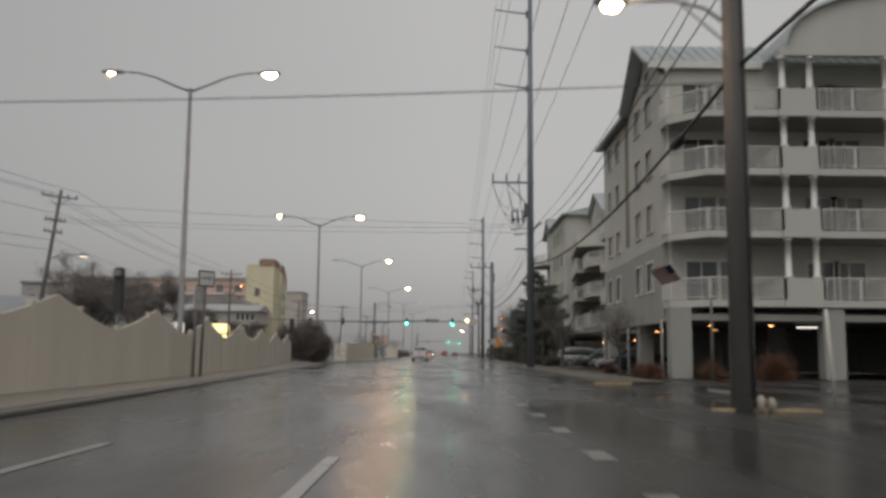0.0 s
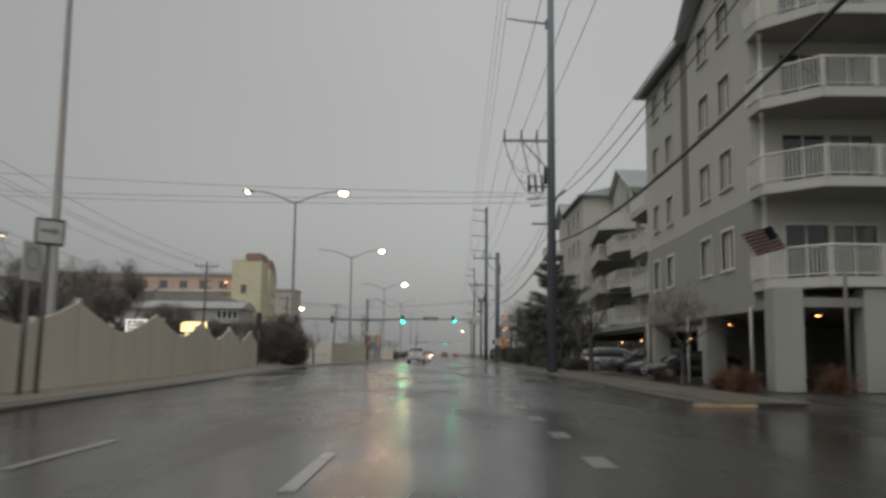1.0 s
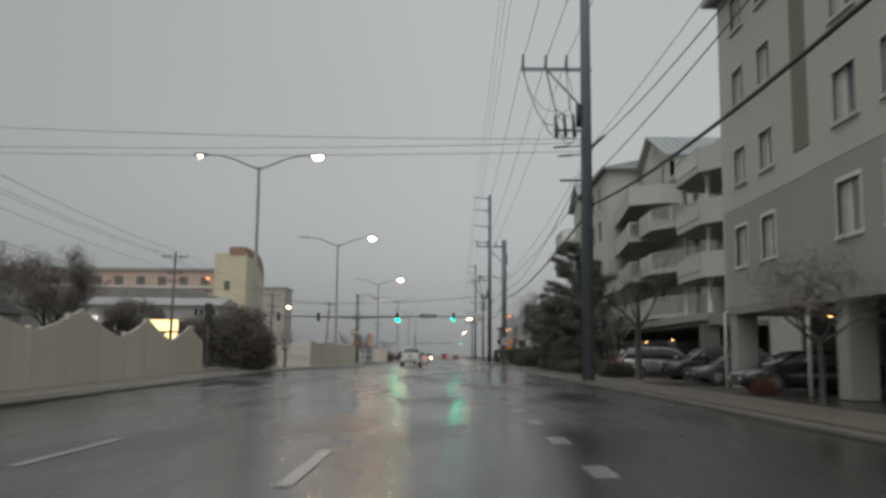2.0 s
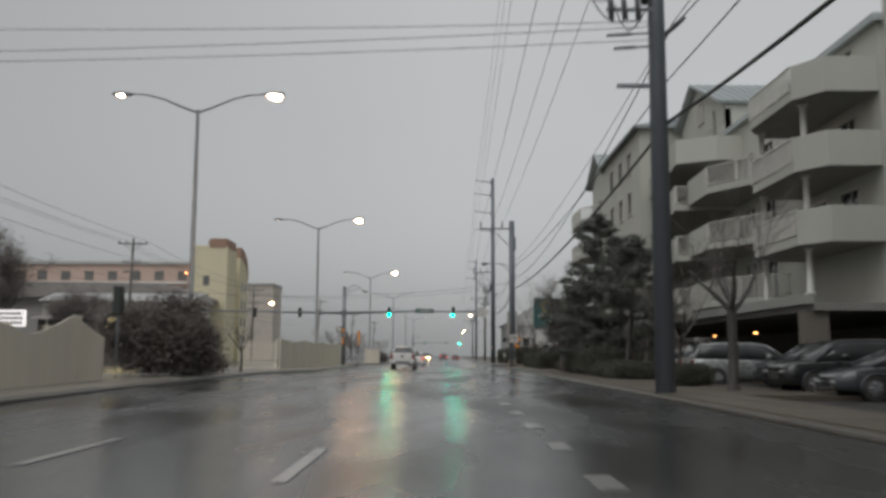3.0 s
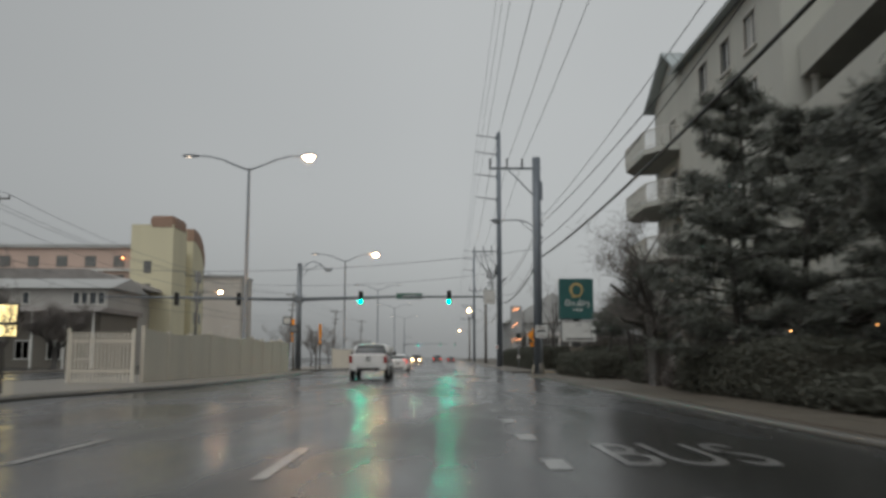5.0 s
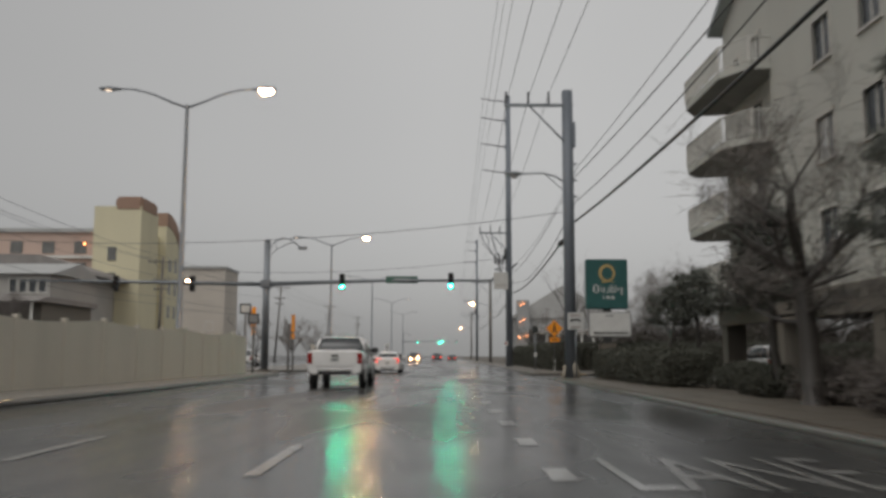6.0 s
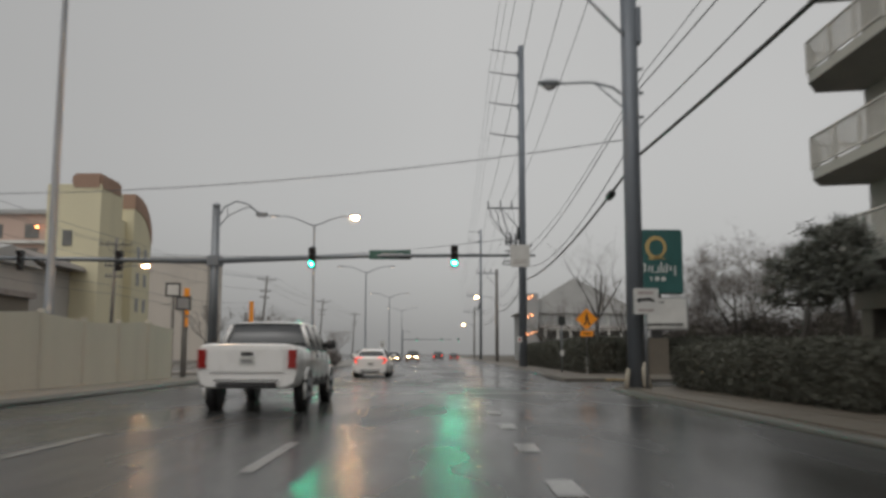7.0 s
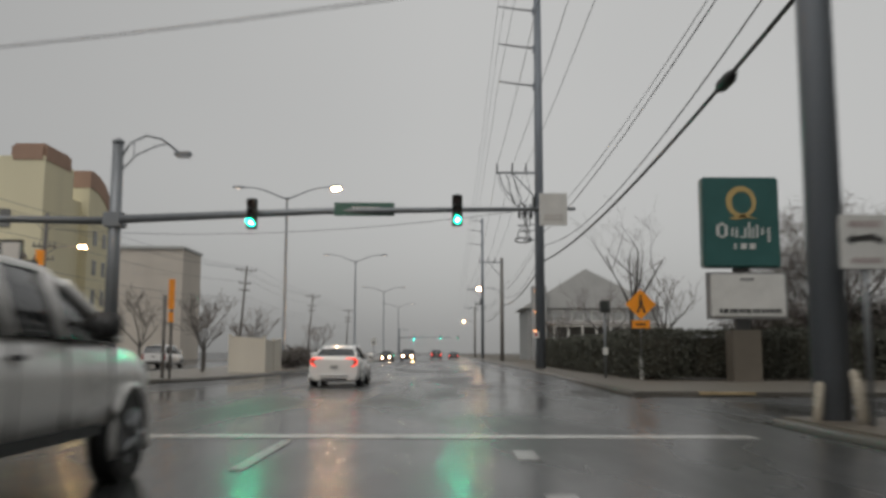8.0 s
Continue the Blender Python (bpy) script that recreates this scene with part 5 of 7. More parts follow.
def mast(at, label, signals, left_arm=True):
    m = thing("traffic_signal", at, label, "traffic signal")
    part("pole", fresh(tube, [(0, 0, 0), (0, 0, 9.0)], [0.26, 0.20], 14), STEEL, m)
    part("pole_cap", fresh(tube, [(0, 0, 9.0), (0, 0, 9.08), (0, 0, 9.2)], [0.22, 0.22, 0.05], 14), STEEL, m)
    part("base_plate", bar(-0.4, 0.4, -0.4, 0.4, 0.0, 0.2), CONCRETE, m, bevel=0.02)
    part("clamp", bar(-0.36, 0.36, -0.32, 0.32, 5.78, 6.34), STEEL, m, "bolted arm clamp", bevel=0.04)
    part("mast_arm", fresh(tube, [(0.3, -0.3, 6.05), (8, -1.3, 6.22), (16.85, -2.4, 6.15)], [0.16, 0.12, 0.06], 10), STEEL, m)
    if left_arm:
        part("mast_arm", fresh(tube, [(-0.3, 0.1, 6.05), (-9, 0.3, 6.2), (-17.2, 0.5, 6.3)], [0.15, 0.11, 0.06], 10), STEEL, m)
    for x in signals:
        signal_head(m, x, -0.12 * x - 0.45, 6.14)
    if left_arm:
        for x in (-5.2, -10.5):
            signal_head(m, x, 0.35, 6.1, lit=False)
    a = part("lamp_arm", fresh(tube, [(0.1, 0, 8.4), (0.45, 0, 9.0), (1.05, 0, 9.3), (1.65, 0, 9.15), (2.25, 0, 8.68)], 0.04, 8), STEEL, m, "trussed lamp bracket")
    part("lamp_strut", fresh(tube, [(0.1, 0, 7.9), (0.7, 0, 8.55), (1.45, 0, 8.9), (1.85, 0, 8.98)], 0.03, 6), STEEL, m)
    part("lamp_strut", fresh(tube, [(0.6, 0, 8.42), (0.6, 0, 9.08)], 0.02, 6), STEEL, m)
    part("lamp_head", bar(2.12, 2.78, -0.14, 0.14, 8.5, 8.68), STEEL, a, bevel=0.05)
    part("lens", bar(2.22, 2.7, -0.11, 0.11, 8.45, 8.5), HEAD_OFF, a)
    return m


def sign_bars(parent, x0, x1, z0, z1, y, rows, material, seed=1):
    """Lettering that cannot be read: rows of plain bars."""
    rnd = random.Random(seed)
    dz = (z1 - z0) / rows
    for r in range(rows):
        x = x0
        while x < x1 - 0.02:
            w = min(rnd.uniform(0.6, 1.3) * dz * 0.8, x1 - x)
            part("letter_bar", bar(x, x + w * 0.78, y - 0.006, y, z0 + dz * (r + 0.15), z0 + dz * (r + 0.85)), material, parent)
            x += w


ms = mast((-11.3, 145.2, 0), "grey steel mast with long arms and green traffic lights", (5.35, 12.75))
sgn = part("street_name_sign", bar(8.36, 10.51, -1.5, -1.45, 6.02, 6.50), STREET_GREEN, ms, "green street name sign", bevel=0.01)
sign_bars(sgn, 9.0, 10.1, 6.15, 6.38, -1.503, 1, SIGN_WHITE, 4)
lane = part("lane_sign", bar(15.58, 16.55, -2.5, -2.45, 5.55, 6.68), SIGN_WHITE, ms, "white lane sign with grey border", bevel=0.01)
sign_bars(lane, 15.75, 16.4, 5.7, 5.95, -2.503, 2, SIGN_PALE, 5)
mast((-12, 402, 0), "distant signal mast with green traffic lights", (5.0, 13.5, 19.0), left_arm=False)

# ---------------------------------------------------------------- signs
motel = thing("hotel_sign", (12.5, 146.5, 0), "green box sign with a gold ring on a concrete base", "sign")
part("base", bar(-0.55, 0.55, -0.45, 0.45, 0, 2.05), CONCRETE, motel, "square concrete base", bevel=0.03)
part("post", bar(-0.28, 0.28, -0.15, 0.15, 2.05, 5.0), SIGN_BLACK, motel)
cab = part("sign_box", bar(-1.48, 1.48, -0.3, 0.3, 4.45, 7.98), SIGN_GREEN, motel, "green illuminated sign box", bevel=0.07)
bm = bmesh.new()
rings = []
for k in range(29):
    a = 2 * math.pi * k / 28
    t = (0.30 + 0.07 * math.cos(a - 2.4)) * 0.6
    rings.append([((0.58 - d) * math.cos(a), y, 7.0 + (0.62 - d) * math.sin(a)) for d, y in ((0, -0.304), (0, -0.330), (t, -0.330), (t, -0.304))])
loft(bm, rings)
for f in bm.faces:
    f.smooth = False
part("emblem", bm, SIGN_GOLD, cab, "gold ring shape")
part("emblem", fresh(prism, [(-0.5, 6.36), (0.1, 6.50), (0.62, 6.34), (0.2, 6.38), (-0.2, 6.30)], -0.330, -0.304, "y"), SIGN_GOLD, cab, "gold swash under the ring")
for x, w, z0, z1 in ((-0.98, 0.10, 5.66, 6.10), (-0.66, 0.10, 5.66, 6.10), (-0.86, 0.18, 6.07, 6.17), (-0.86, 0.18, 5.60, 5.68), (-0.41, 0.07, 5.66, 5.98), (-0.24, 0.07, 5.60, 5.98), (-0.06, 0.16, 5.60, 5.66), (0.09, 0.07, 5.60, 5.98), (0.25, 0.07, 5.6, 6.2), (0.39, 0.07, 5.6, 5.98), (0.55, 0.07, 5.6, 6.1), (0.75, 0.08, 5.72, 5.98), (0.99, 0.08, 5.44, 5.98)):
    part("letter_bar", bar(x, x + w, -0.330, -0.304, z0, z1), SIGN_WHITE, cab)
for x, w in ((-0.32, 0.08), (-0.06, 0.22), (0.28, 0.22)):
    part("letter_bar", bar(x, x + w, -0.330, -0.304, 5.16, 5.38), SIGN_WHITE, cab)
board = part("letter_board", bar(-1.25, 1.62, -0.26, 0.26, 2.55, 4.2), SIGN_WHITE, motel, "white letter board with dark rim", bevel=0.05)
part("board_rim", bar(-1.32, 1.69, -0.2, 0.2, 2.48, 4.27), SIGN_BACK, board)
sign_bars(board, -0.95, 1.45, 2.66, 2.9, -0.263, 1, SIGN_BLACK, 8)
sign_bars(board, -0.1, 0.45, 3.9, 4.08, -0.263, 1, SIGN_BACK, 9)


def post_sign(at, label, post_h, r=0.045, name="road_sign", material=None):
    s = thing(name, at, label, "sign")
    part("post", fresh(tube, [(0, 0, 0), (0, 0, post_h)], r, 8), material or STEEL, s)
    return s


ped = post_sign((9.05, 148.6, 0.1), "amber diamond warning sign with a plaque on a post", 3.8)
part("panel", fresh(prism, [(-0.62, 3.05), (0, 2.43), (0.62, 3.05), (0, 3.67)], -0.09, -0.06, "y"), SIGN_ORANGE, ped, "amber diamond panel")
bm = bmesh.new()
for q in ([(-0.07, 3.0), (0.09, 3.0), (0.06, 3.28), (-0.06, 3.28)], [(-0.05, 3.33), (0.05, 3.33), (0.05, 3.43), (-0.05, 3.43)], [(0.02, 3.0), (0.12, 2.98), (0.2, 2.72), (0.12, 2.7)], [(-0.06, 3.0), (0.03, 3.0), (-0.1, 2.7), (-0.18, 2.72)]):
    prism(bm, q, -0.098, -0.091, "y")
part("symbol", bm, SIGN_BLACK, ped, "plain black symbol bars")
part("plaque", bar(-0.36, 0.36, -0.09, -0.06, 2.08, 2.4), SIGN_ORANGE, ped, "amber arrow plaque")
part("symbol", bar(-0.2, 0.2, -0.098, -0.091, 2.2, 2.27), SIGN_BLACK, ped)
part("post_sleeve", bar(-0.06, 0.06, -0.06, 0.06, 0, 0.9), SIGN_WHITE, ped, "white lower sleeve")
box_ = post_sign((7.75, 149.5, 0.1), "thin post with a dark pedestrian signal box", 3.0, name="pedestrian_signal")
part("signal_box", bar(-0.2, 0.2, -0.2, 0.1, 2.75, 3.25), SIGNAL_BODY, box_, bevel=0.03)
part("button_box", bar(-0.1, 0.1, -0.16, -0.05, 1.0, 1.3), SIGN_WHITE, box_)
cbx = thing("utility_cabinet", (9.6, 150.3, 0.1), "pale concrete utility post beside the hedge", "cabinet")
part("body", bar(-0.3, 0.3, -0.25, 0.25, 0, 1.65), CONCRETE, cbx, bevel=0.04)

bus = post_sign((6.98, 125.2, 0.1), "white bus lane sign with a black arrow on a post", 3.05)
part("panel", bar(-0.38, 0.38, -0.08, -0.055, 2.28, 3.07), SIGN_WHITE, bus, "white sign panel", bevel=0.008)
part("arrow", fresh(prism, [(-0.29, 2.70), (-0.18, 2.61), (-0.18, 2.67), (0.1, 2.69), (0.25, 2.63), (0.25, 2.72), (0.1, 2.79), (-0.18, 2.75), (-0.18, 2.80)], -0.086, -0.081, "y"), SIGN_BLACK, bus, "black arrow")
sign_bars(bus, -0.24, 0.24, 2.86, 3.0, -0.081, 1, SIGN_FADED, 3)
sign_bars(bus, -0.22, 0.24, 2.34, 2.46, -0.081, 1, SIGN_FADED, 6)
tag = post_sign((7.3, 171.55, 0.1), "small white tag sign at the foot of a pole", 2.5)
part("panel", bar(-0.2, 0.2, -0.08, -0.05, 2.05, 2.5), SIGN_WHITE, tag)
part("symbol", bar(-0.08, 0.08, -0.088, -0.081, 2.2, 2.38), SIGN_RED, tag)

# the pair of posts on the median with signs seen at an angle
one = post_sign(pose(-9.45, 34.7, 0.14, 0, 1.2, 40), "leaning dark post with a white arrow sign on the median", 4.05, 0.06, material=WOOD_POLE)
part("panel", bar(-0.34, 0.34, -0.09, -0.06, 3.50, 4.14), SIGN_BLACK, one, "dark sign frame")
part("panel_face", bar(-0.29, 0.29, -0.098, -0.091, 3.56, 4.08), SIGN_WHITE, one, "white arrow panel")
part("arrow", fresh(prism, [(-0.22, 3.80), (0.08, 3.80), (0.08, 3.73), (0.22, 3.84), (0.08, 3.95), (0.08, 3.88), (-0.22, 3.88)], -0.103, -0.099, "y"), SIGN_BACK, one, "grey arrow")
two = post_sign(pose(-9.6, 34.2, 0.14, 0, 1.2, 80), "leaning dark post with a white ring sign on the median", 3.5, 0.06, material=WOOD_POLE)
part("panel", bar(-0.36, 0.36, -0.09, -0.06, 2.62, 3.5), SIGN_WHITE, two, "white sign panel")
bm = bmesh.new()
for k in range(20):
    a0, a1 = 2 * math.pi * k / 20, 2 * math.pi * (k + 1) / 20
    prism(bm, [(0.28 * math.cos(a0), 3.12 + 0.28 * math.sin(a0)), (0.28 * math.cos(a1), 3.12 + 0.28 * math.sin(a1)), (0.23 * math.cos(a1), 3.12 + 0.23 * math.sin(a1)), (0.23 * math.cos(a0), 3.12 + 0.23 * math.sin(a0))], -0.098, -0.091, "y")
part("ring", bm, SIGN_FADED, two, "faded red ring")
edge = post_sign((-11.6, 31.5, 0.14), "dark signal head on a thin post behind the fence", 3.9, 0.05)
part("board", bar(-0.17, 0.17, -0.14, 0.12, 2.32, 3.92), SIGNAL_BODY, edge, "dark upright signal housing", bevel=0.03)
part("visor", bar(-0.15, 0.15, -0.30, -0.14, 3.62, 3.84), SIGN_BACK, edge, "pale weathered visor", bevel=0.02)
edge2 = post_sign((-13.6, 79.5, 0.14), "thin post with a dark board by the shrub", 4.0, 0.04)
part("board", bar(-0.15, 0.15, -0.3, 0.3, 2.7, 3.9), SIGNAL_BODY, edge2, bevel=0.02)
for x, y, hh in ((-10.75, 136.3, 4.0), (-10.2, 136.0, 3.4)):
    e3 = post_sign((x, y, 0.14), "dark sign post at the end of the fence", hh, 0.06, material=WOOD_POLE)
    part("panel", bar(-0.33, 0.33, -0.09, -0.06, hh - 0.56, hh + 0.04), SIGN_BLACK, e3, "dark sign frame")
    part("panel_face", bar(-0.25, 0.25, -0.098, -0.091, hh - 0.48, hh - 0.04), SIGN_WHITE if hh > 3.6 else SIGN_BACK, e3, "plain weathered sign face")
for x, y in ((-10.5, 137.5), (-9.75, 147.5)):
    o = post_sign((x, y, 0.14), "narrow amber marker panel on a dark post", 3.9, 0.06, material=WOOD_POLE)
    part("panel", bar(-0.12, 0.12, -0.1, -0.06, 2.7, 3.9), SIGN_ORANGE, o, "amber panel")
    part("panel", bar(-0.10, 0.10, -0.1, -0.06, 2.2, 2.6), SIGN_ORANGE, o, "amber panel")
post_sign((-10.15, 147.9, 0.14), "plain dark wooden post on the median nose", 3.3, 0.07, name="marker_post", material=WOOD_POLE)
spd = post_sign((-7.9, 232, 0.14), "white speed sign on the distant median", 3.0)
part("panel", bar(-0.38, 0.38, -0.08, -0.05, 2.0, 3.0), SIGN_WHITE, spd)
part("symbol", bar(-0.2, 0.2, -0.088, -0.081, 2.2, 2.55), SIGN_BACK, spd)
lit = thing("lit_sign", (-36.7, 144.5, 0), "glowing yellow two-part roadside sign", "sign")
part("post", bar(-0.2, 0.2, -0.1, 0.1, 0, 5.5), SIGN_BLACK, lit)
part("panel", bar(-1.9, 1.9, -0.2, -0.11, 4.05, 5.5), LIT_SIGN, lit, "glowing yellow panel")
part("panel", bar(-1.3, 1.9, -0.2, -0.11, 2.9, 3.8), LIT_SIGN, lit, "glowing cream panel")
part("frame", bar(-2.0, 2.0, -0.1, 0.1, 2.8, 5.6), SIGN_BLACK, lit)
pale = thing("lit_sign", (-33.8, 111.6, 0), "pale glowing sign board across the highway", "sign")
part("post", bar(-0.15, 0.15, -0.1, 0.1, 0, 4.6), SIGN_BLACK, pale)
part("panel", bar(-1.2, 1.2, -0.2, -0.11, 3.3, 4.6), PINK_SIGN, pale, "glowing white panel")
sign_bars(pale, -1.0, 1.0, 3.4, 4.5, -0.201, 3, SIGN_BACK, 12)


# ---------------------------------------------------------------- median fence
def rise(u):
    """Share of the crest's height at u crests along the fence: pointed crests, hollow flanks."""
    return abs(2 * (u % 1.0) - 1) ** 1.35


def fence(line, label, period=8.5, low=1.62, high=2.42):
    """A solid board fence with a swooping top: each panel is a part, with posts between."""
    f = thing("fence", (0, 0, 0), label, "fence")
    pts = [Vector((*p, 0.146)) for p in line]
    run = 0.0
    for p, q in zip(pts, pts[1:]):
        n = max(1, round((q - p).length / 3.0))
        for k in range(n):
            a, b = p.lerp(q, k / n), p.lerp(q, (k + 1) / n)
            d = (b - a).normalized()
            side = Vector((-d.y, d.x, 0)) * 0.03
            m = 15
            bm = bmesh.new()
            length = (b - a).length
            rings = []
            for i in range(m):
                for s, k in ((i / m, 0.45), (i / m + 0.004, 1.0), ((i + 1) / m - 0.004, 1.0)):
                    c, off = a.lerp(b, s), side * k
                    t = Vector((0, 0, low + (high - low) * rise((run + s * length) / period)))
                    rings.append([c - off, c + off, c + off + t, c - off + t])
            loft(bm, rings)
            for fc in bm.faces:
                fc.smooth = False
            part("fence_panel", bm, FENCE, f)
            for h in (0.35, 1.35):
                part("fence_rail", fresh(tube, [a + Vector((0, 0, h)) + side * 1.6, b + Vector((0, 0, h)) + side * 1.6], 0.04, 4), FENCE, f)
            u = run / period
            hp = low + (high - low) * rise(u) + 0.05
            bm = bar(a.x - 0.07, a.x + 0.07, a.y - 0.07, a.y + 0.07, 0.14, 0.146 + hp)
            prism(bm, [(a.x - 0.09, a.y - 0.09), (a.x + 0.09, a.y - 0.09), (a.x + 0.09, a.y + 0.09), (a.x - 0.09, a.y + 0.09)], 0.146 + hp, 0.2 + hp)
            part("fence_post", bm, FENCE, f)
            run += (b - a).length
    return f


fence([(-9.6, -20), (-9.6, 12), (-10.0, 30), (-11.2, 52), (-13.2, 77)], "cream board fence with a swooping top along the median")
fence([(-11.6, 106.5), (-10.9, 118), (-10.5, 135.5)], "cream board fence with a swooping top before the crossing", low=2.02, high=2.2)
fence([(-9.9, 158.2), (-8.15, 158.2), (-8.5, 165)], "short cream board fence round the median end", low=1.65, high=1.85)
pk = thing("picket_fence", (0, 0, 0), "pale picket fence on the median", "fence")
for k in range(17):
    x = -14.2 + 0.15 * k
    part("picket", fresh(prism, [(x, 0.146), (x + 0.075, 0.146), (x + 0.075, 2.1), (x + 0.0375, 2.18), (x, 2.1)], 105.58, 105.61, "y"), FENCE, pk)
for z in (0.55, 1.75):
    part("rail", bar(-14.3, -11.7, 105.61, 105.66, z, z + 0.09), FENCE, pk)
for x in (-14.34, -11.74):
    part("post", bar(x, x + 0.12, 105.56, 105.68, 0.146, 2.3), FENCE, pk, bevel=0.01)


# ---------------------------------------------------------------- planting
def leaf(bm, c, size, rnd, stretch=1.0):
    d = Vector((rnd.uniform(-1, 1), rnd.uniform(-1, 1), rnd.uniform(-0.6, 1))).normalized()
    s = d.cross(Vector((rnd.uniform(-1, 1), rnd.uniform(-1, 1), rnd.uniform(-1, 1)))).normalized()
    v = [bm.verts.new(c + p) for p in (-s * size * 0.4, d * size * stretch * 0.5 - s * size * 0.1, s * size * 0.4 + d * size * 0.1, d * size * stretch)]
    bm.faces.new((v[0], v[2], v[3], v[1]))


def crown(centres, n, size, rnd, stretch=1.0, shell=0.45):
    """Many small leaves spread through a set of uneven lumps (centre, radii)."""
    bm = bmesh.new()
    wts = [r[0] * r[1] * r[2] for _, r in centres]
    for c, r in rnd.choices(centres, wts, k=n):
        d = Vector((rnd.gauss(0, 1), rnd.gauss(0, 1), rnd.gauss(0, 1))).normalized() * (rnd.uniform(shell, 1.0) * (1 + 0.25 * rnd.uniform(-1, 1)))
        p = Vector(c) + Vector((d.x * r[0], d.y * r[1], d.z * r[2]))
        if p.z > 0.05:
            leaf(bm, p, size * rnd.uniform(0.6, 1.3), rnd, stretch)
    return bm


def brushwood(centres, n, length, rnd, width=0.016):
    """A haze of thin bent twigs that spread outwards and up from a set of points (centre, radius)."""
    verts, faces = [], []
    for _ in range(n):
        c, r = rnd.choice(centres)
        r = r if isinstance(r, tuple) else (r, r, r)
        p = Vector(c) + Vector((rnd.gauss(0, 0.4) * r[0], rnd.gauss(0, 0.4) * r[1], rnd.gauss(0, 0.4) * r[2]))
        d = Vector((rnd.gauss(0, 1), rnd.gauss(0, 1), rnd.gauss(0.35, 0.7))).normalized() * length * rnd.uniform(0.5, 1.4)
        s = d.cross(Vector((rnd.uniform(-1, 1), rnd.uniform(-1, 1), rnd.uniform(-1, 1)))).normalized() * width * 0.5
        m = p + d * 0.55 + Vector((rnd.uniform(-1, 1), rnd.uniform(-1, 1), rnd.uniform(-0.5, 1))) * length * 0.12
        k = len(verts)
        verts += [p - s, p + s, m + s * 0.8, m - s * 0.8, p + d]
        faces += [(k, k + 1, k + 2, k + 3), (k + 3, k + 2, k + 4)]
    bm = bmesh.new()
    vs = [bm.verts.new(v) for v in verts]
    for f in faces:
        bm.faces.new([vs[i] for i in f])
    return bm


def lumps_core(centres, rnd, k=0.62):
    """Dark twiggy heart of a shrub, an uneven mass."""
    bm = bmesh.new()
    for c, r in centres:
        n, m = 9, 6
        rings = []
        for i in range(m + 1):
            t = math.pi * i / m
            rings.append([(c[0] + r[0] * k * (math.sin(t) * math.cos(2 * math.pi * j / n) + rnd.uniform(-0.1, 0.1)), c[1] + r[1] * k * (math.sin(t) * math.sin(2 * math.pi * j / n) + rnd.uniform(-0.1, 0.1)), max(0.0, c[2] + r[2] * k * (-math.cos(t)) + rnd.uniform(-0.08, 0.08))) for j in range(n)])
        loft(bm, rings)
    return bm


def shrub(name, at, lumps, n, size, material, label, seed, category="shrub", group="", stretch=1.0):
    rnd = random.Random(seed)
    s = thing(name, (*at, 0, 0, 0), label, category, group)
    part("branch_core", lumps_core(lumps, rnd, 0.55), HEDGE_CORE, s, "dark inner branches")
    tagged(part("foliage", crown(lumps, n, size, rnd, stretch), material, s, fix=False), kind="stuff")
    if material is DRY_SHRUB:
        tips = [(Vector(c) + Vector((r[0] * rnd.uniform(-0.7, 0.7), r[1] * rnd.uniform(-0.7, 0.7), r[2] * rnd.uniform(-0.3, 0.8))), 0.4) for c, r in lumps for _ in range(30)]
        tagged(part("twig", brushwood(tips, n // 2, 0.5, rnd, 0.016), TWIG, s, "fine bare twigs", fix=False), kind="stuff")
    return s


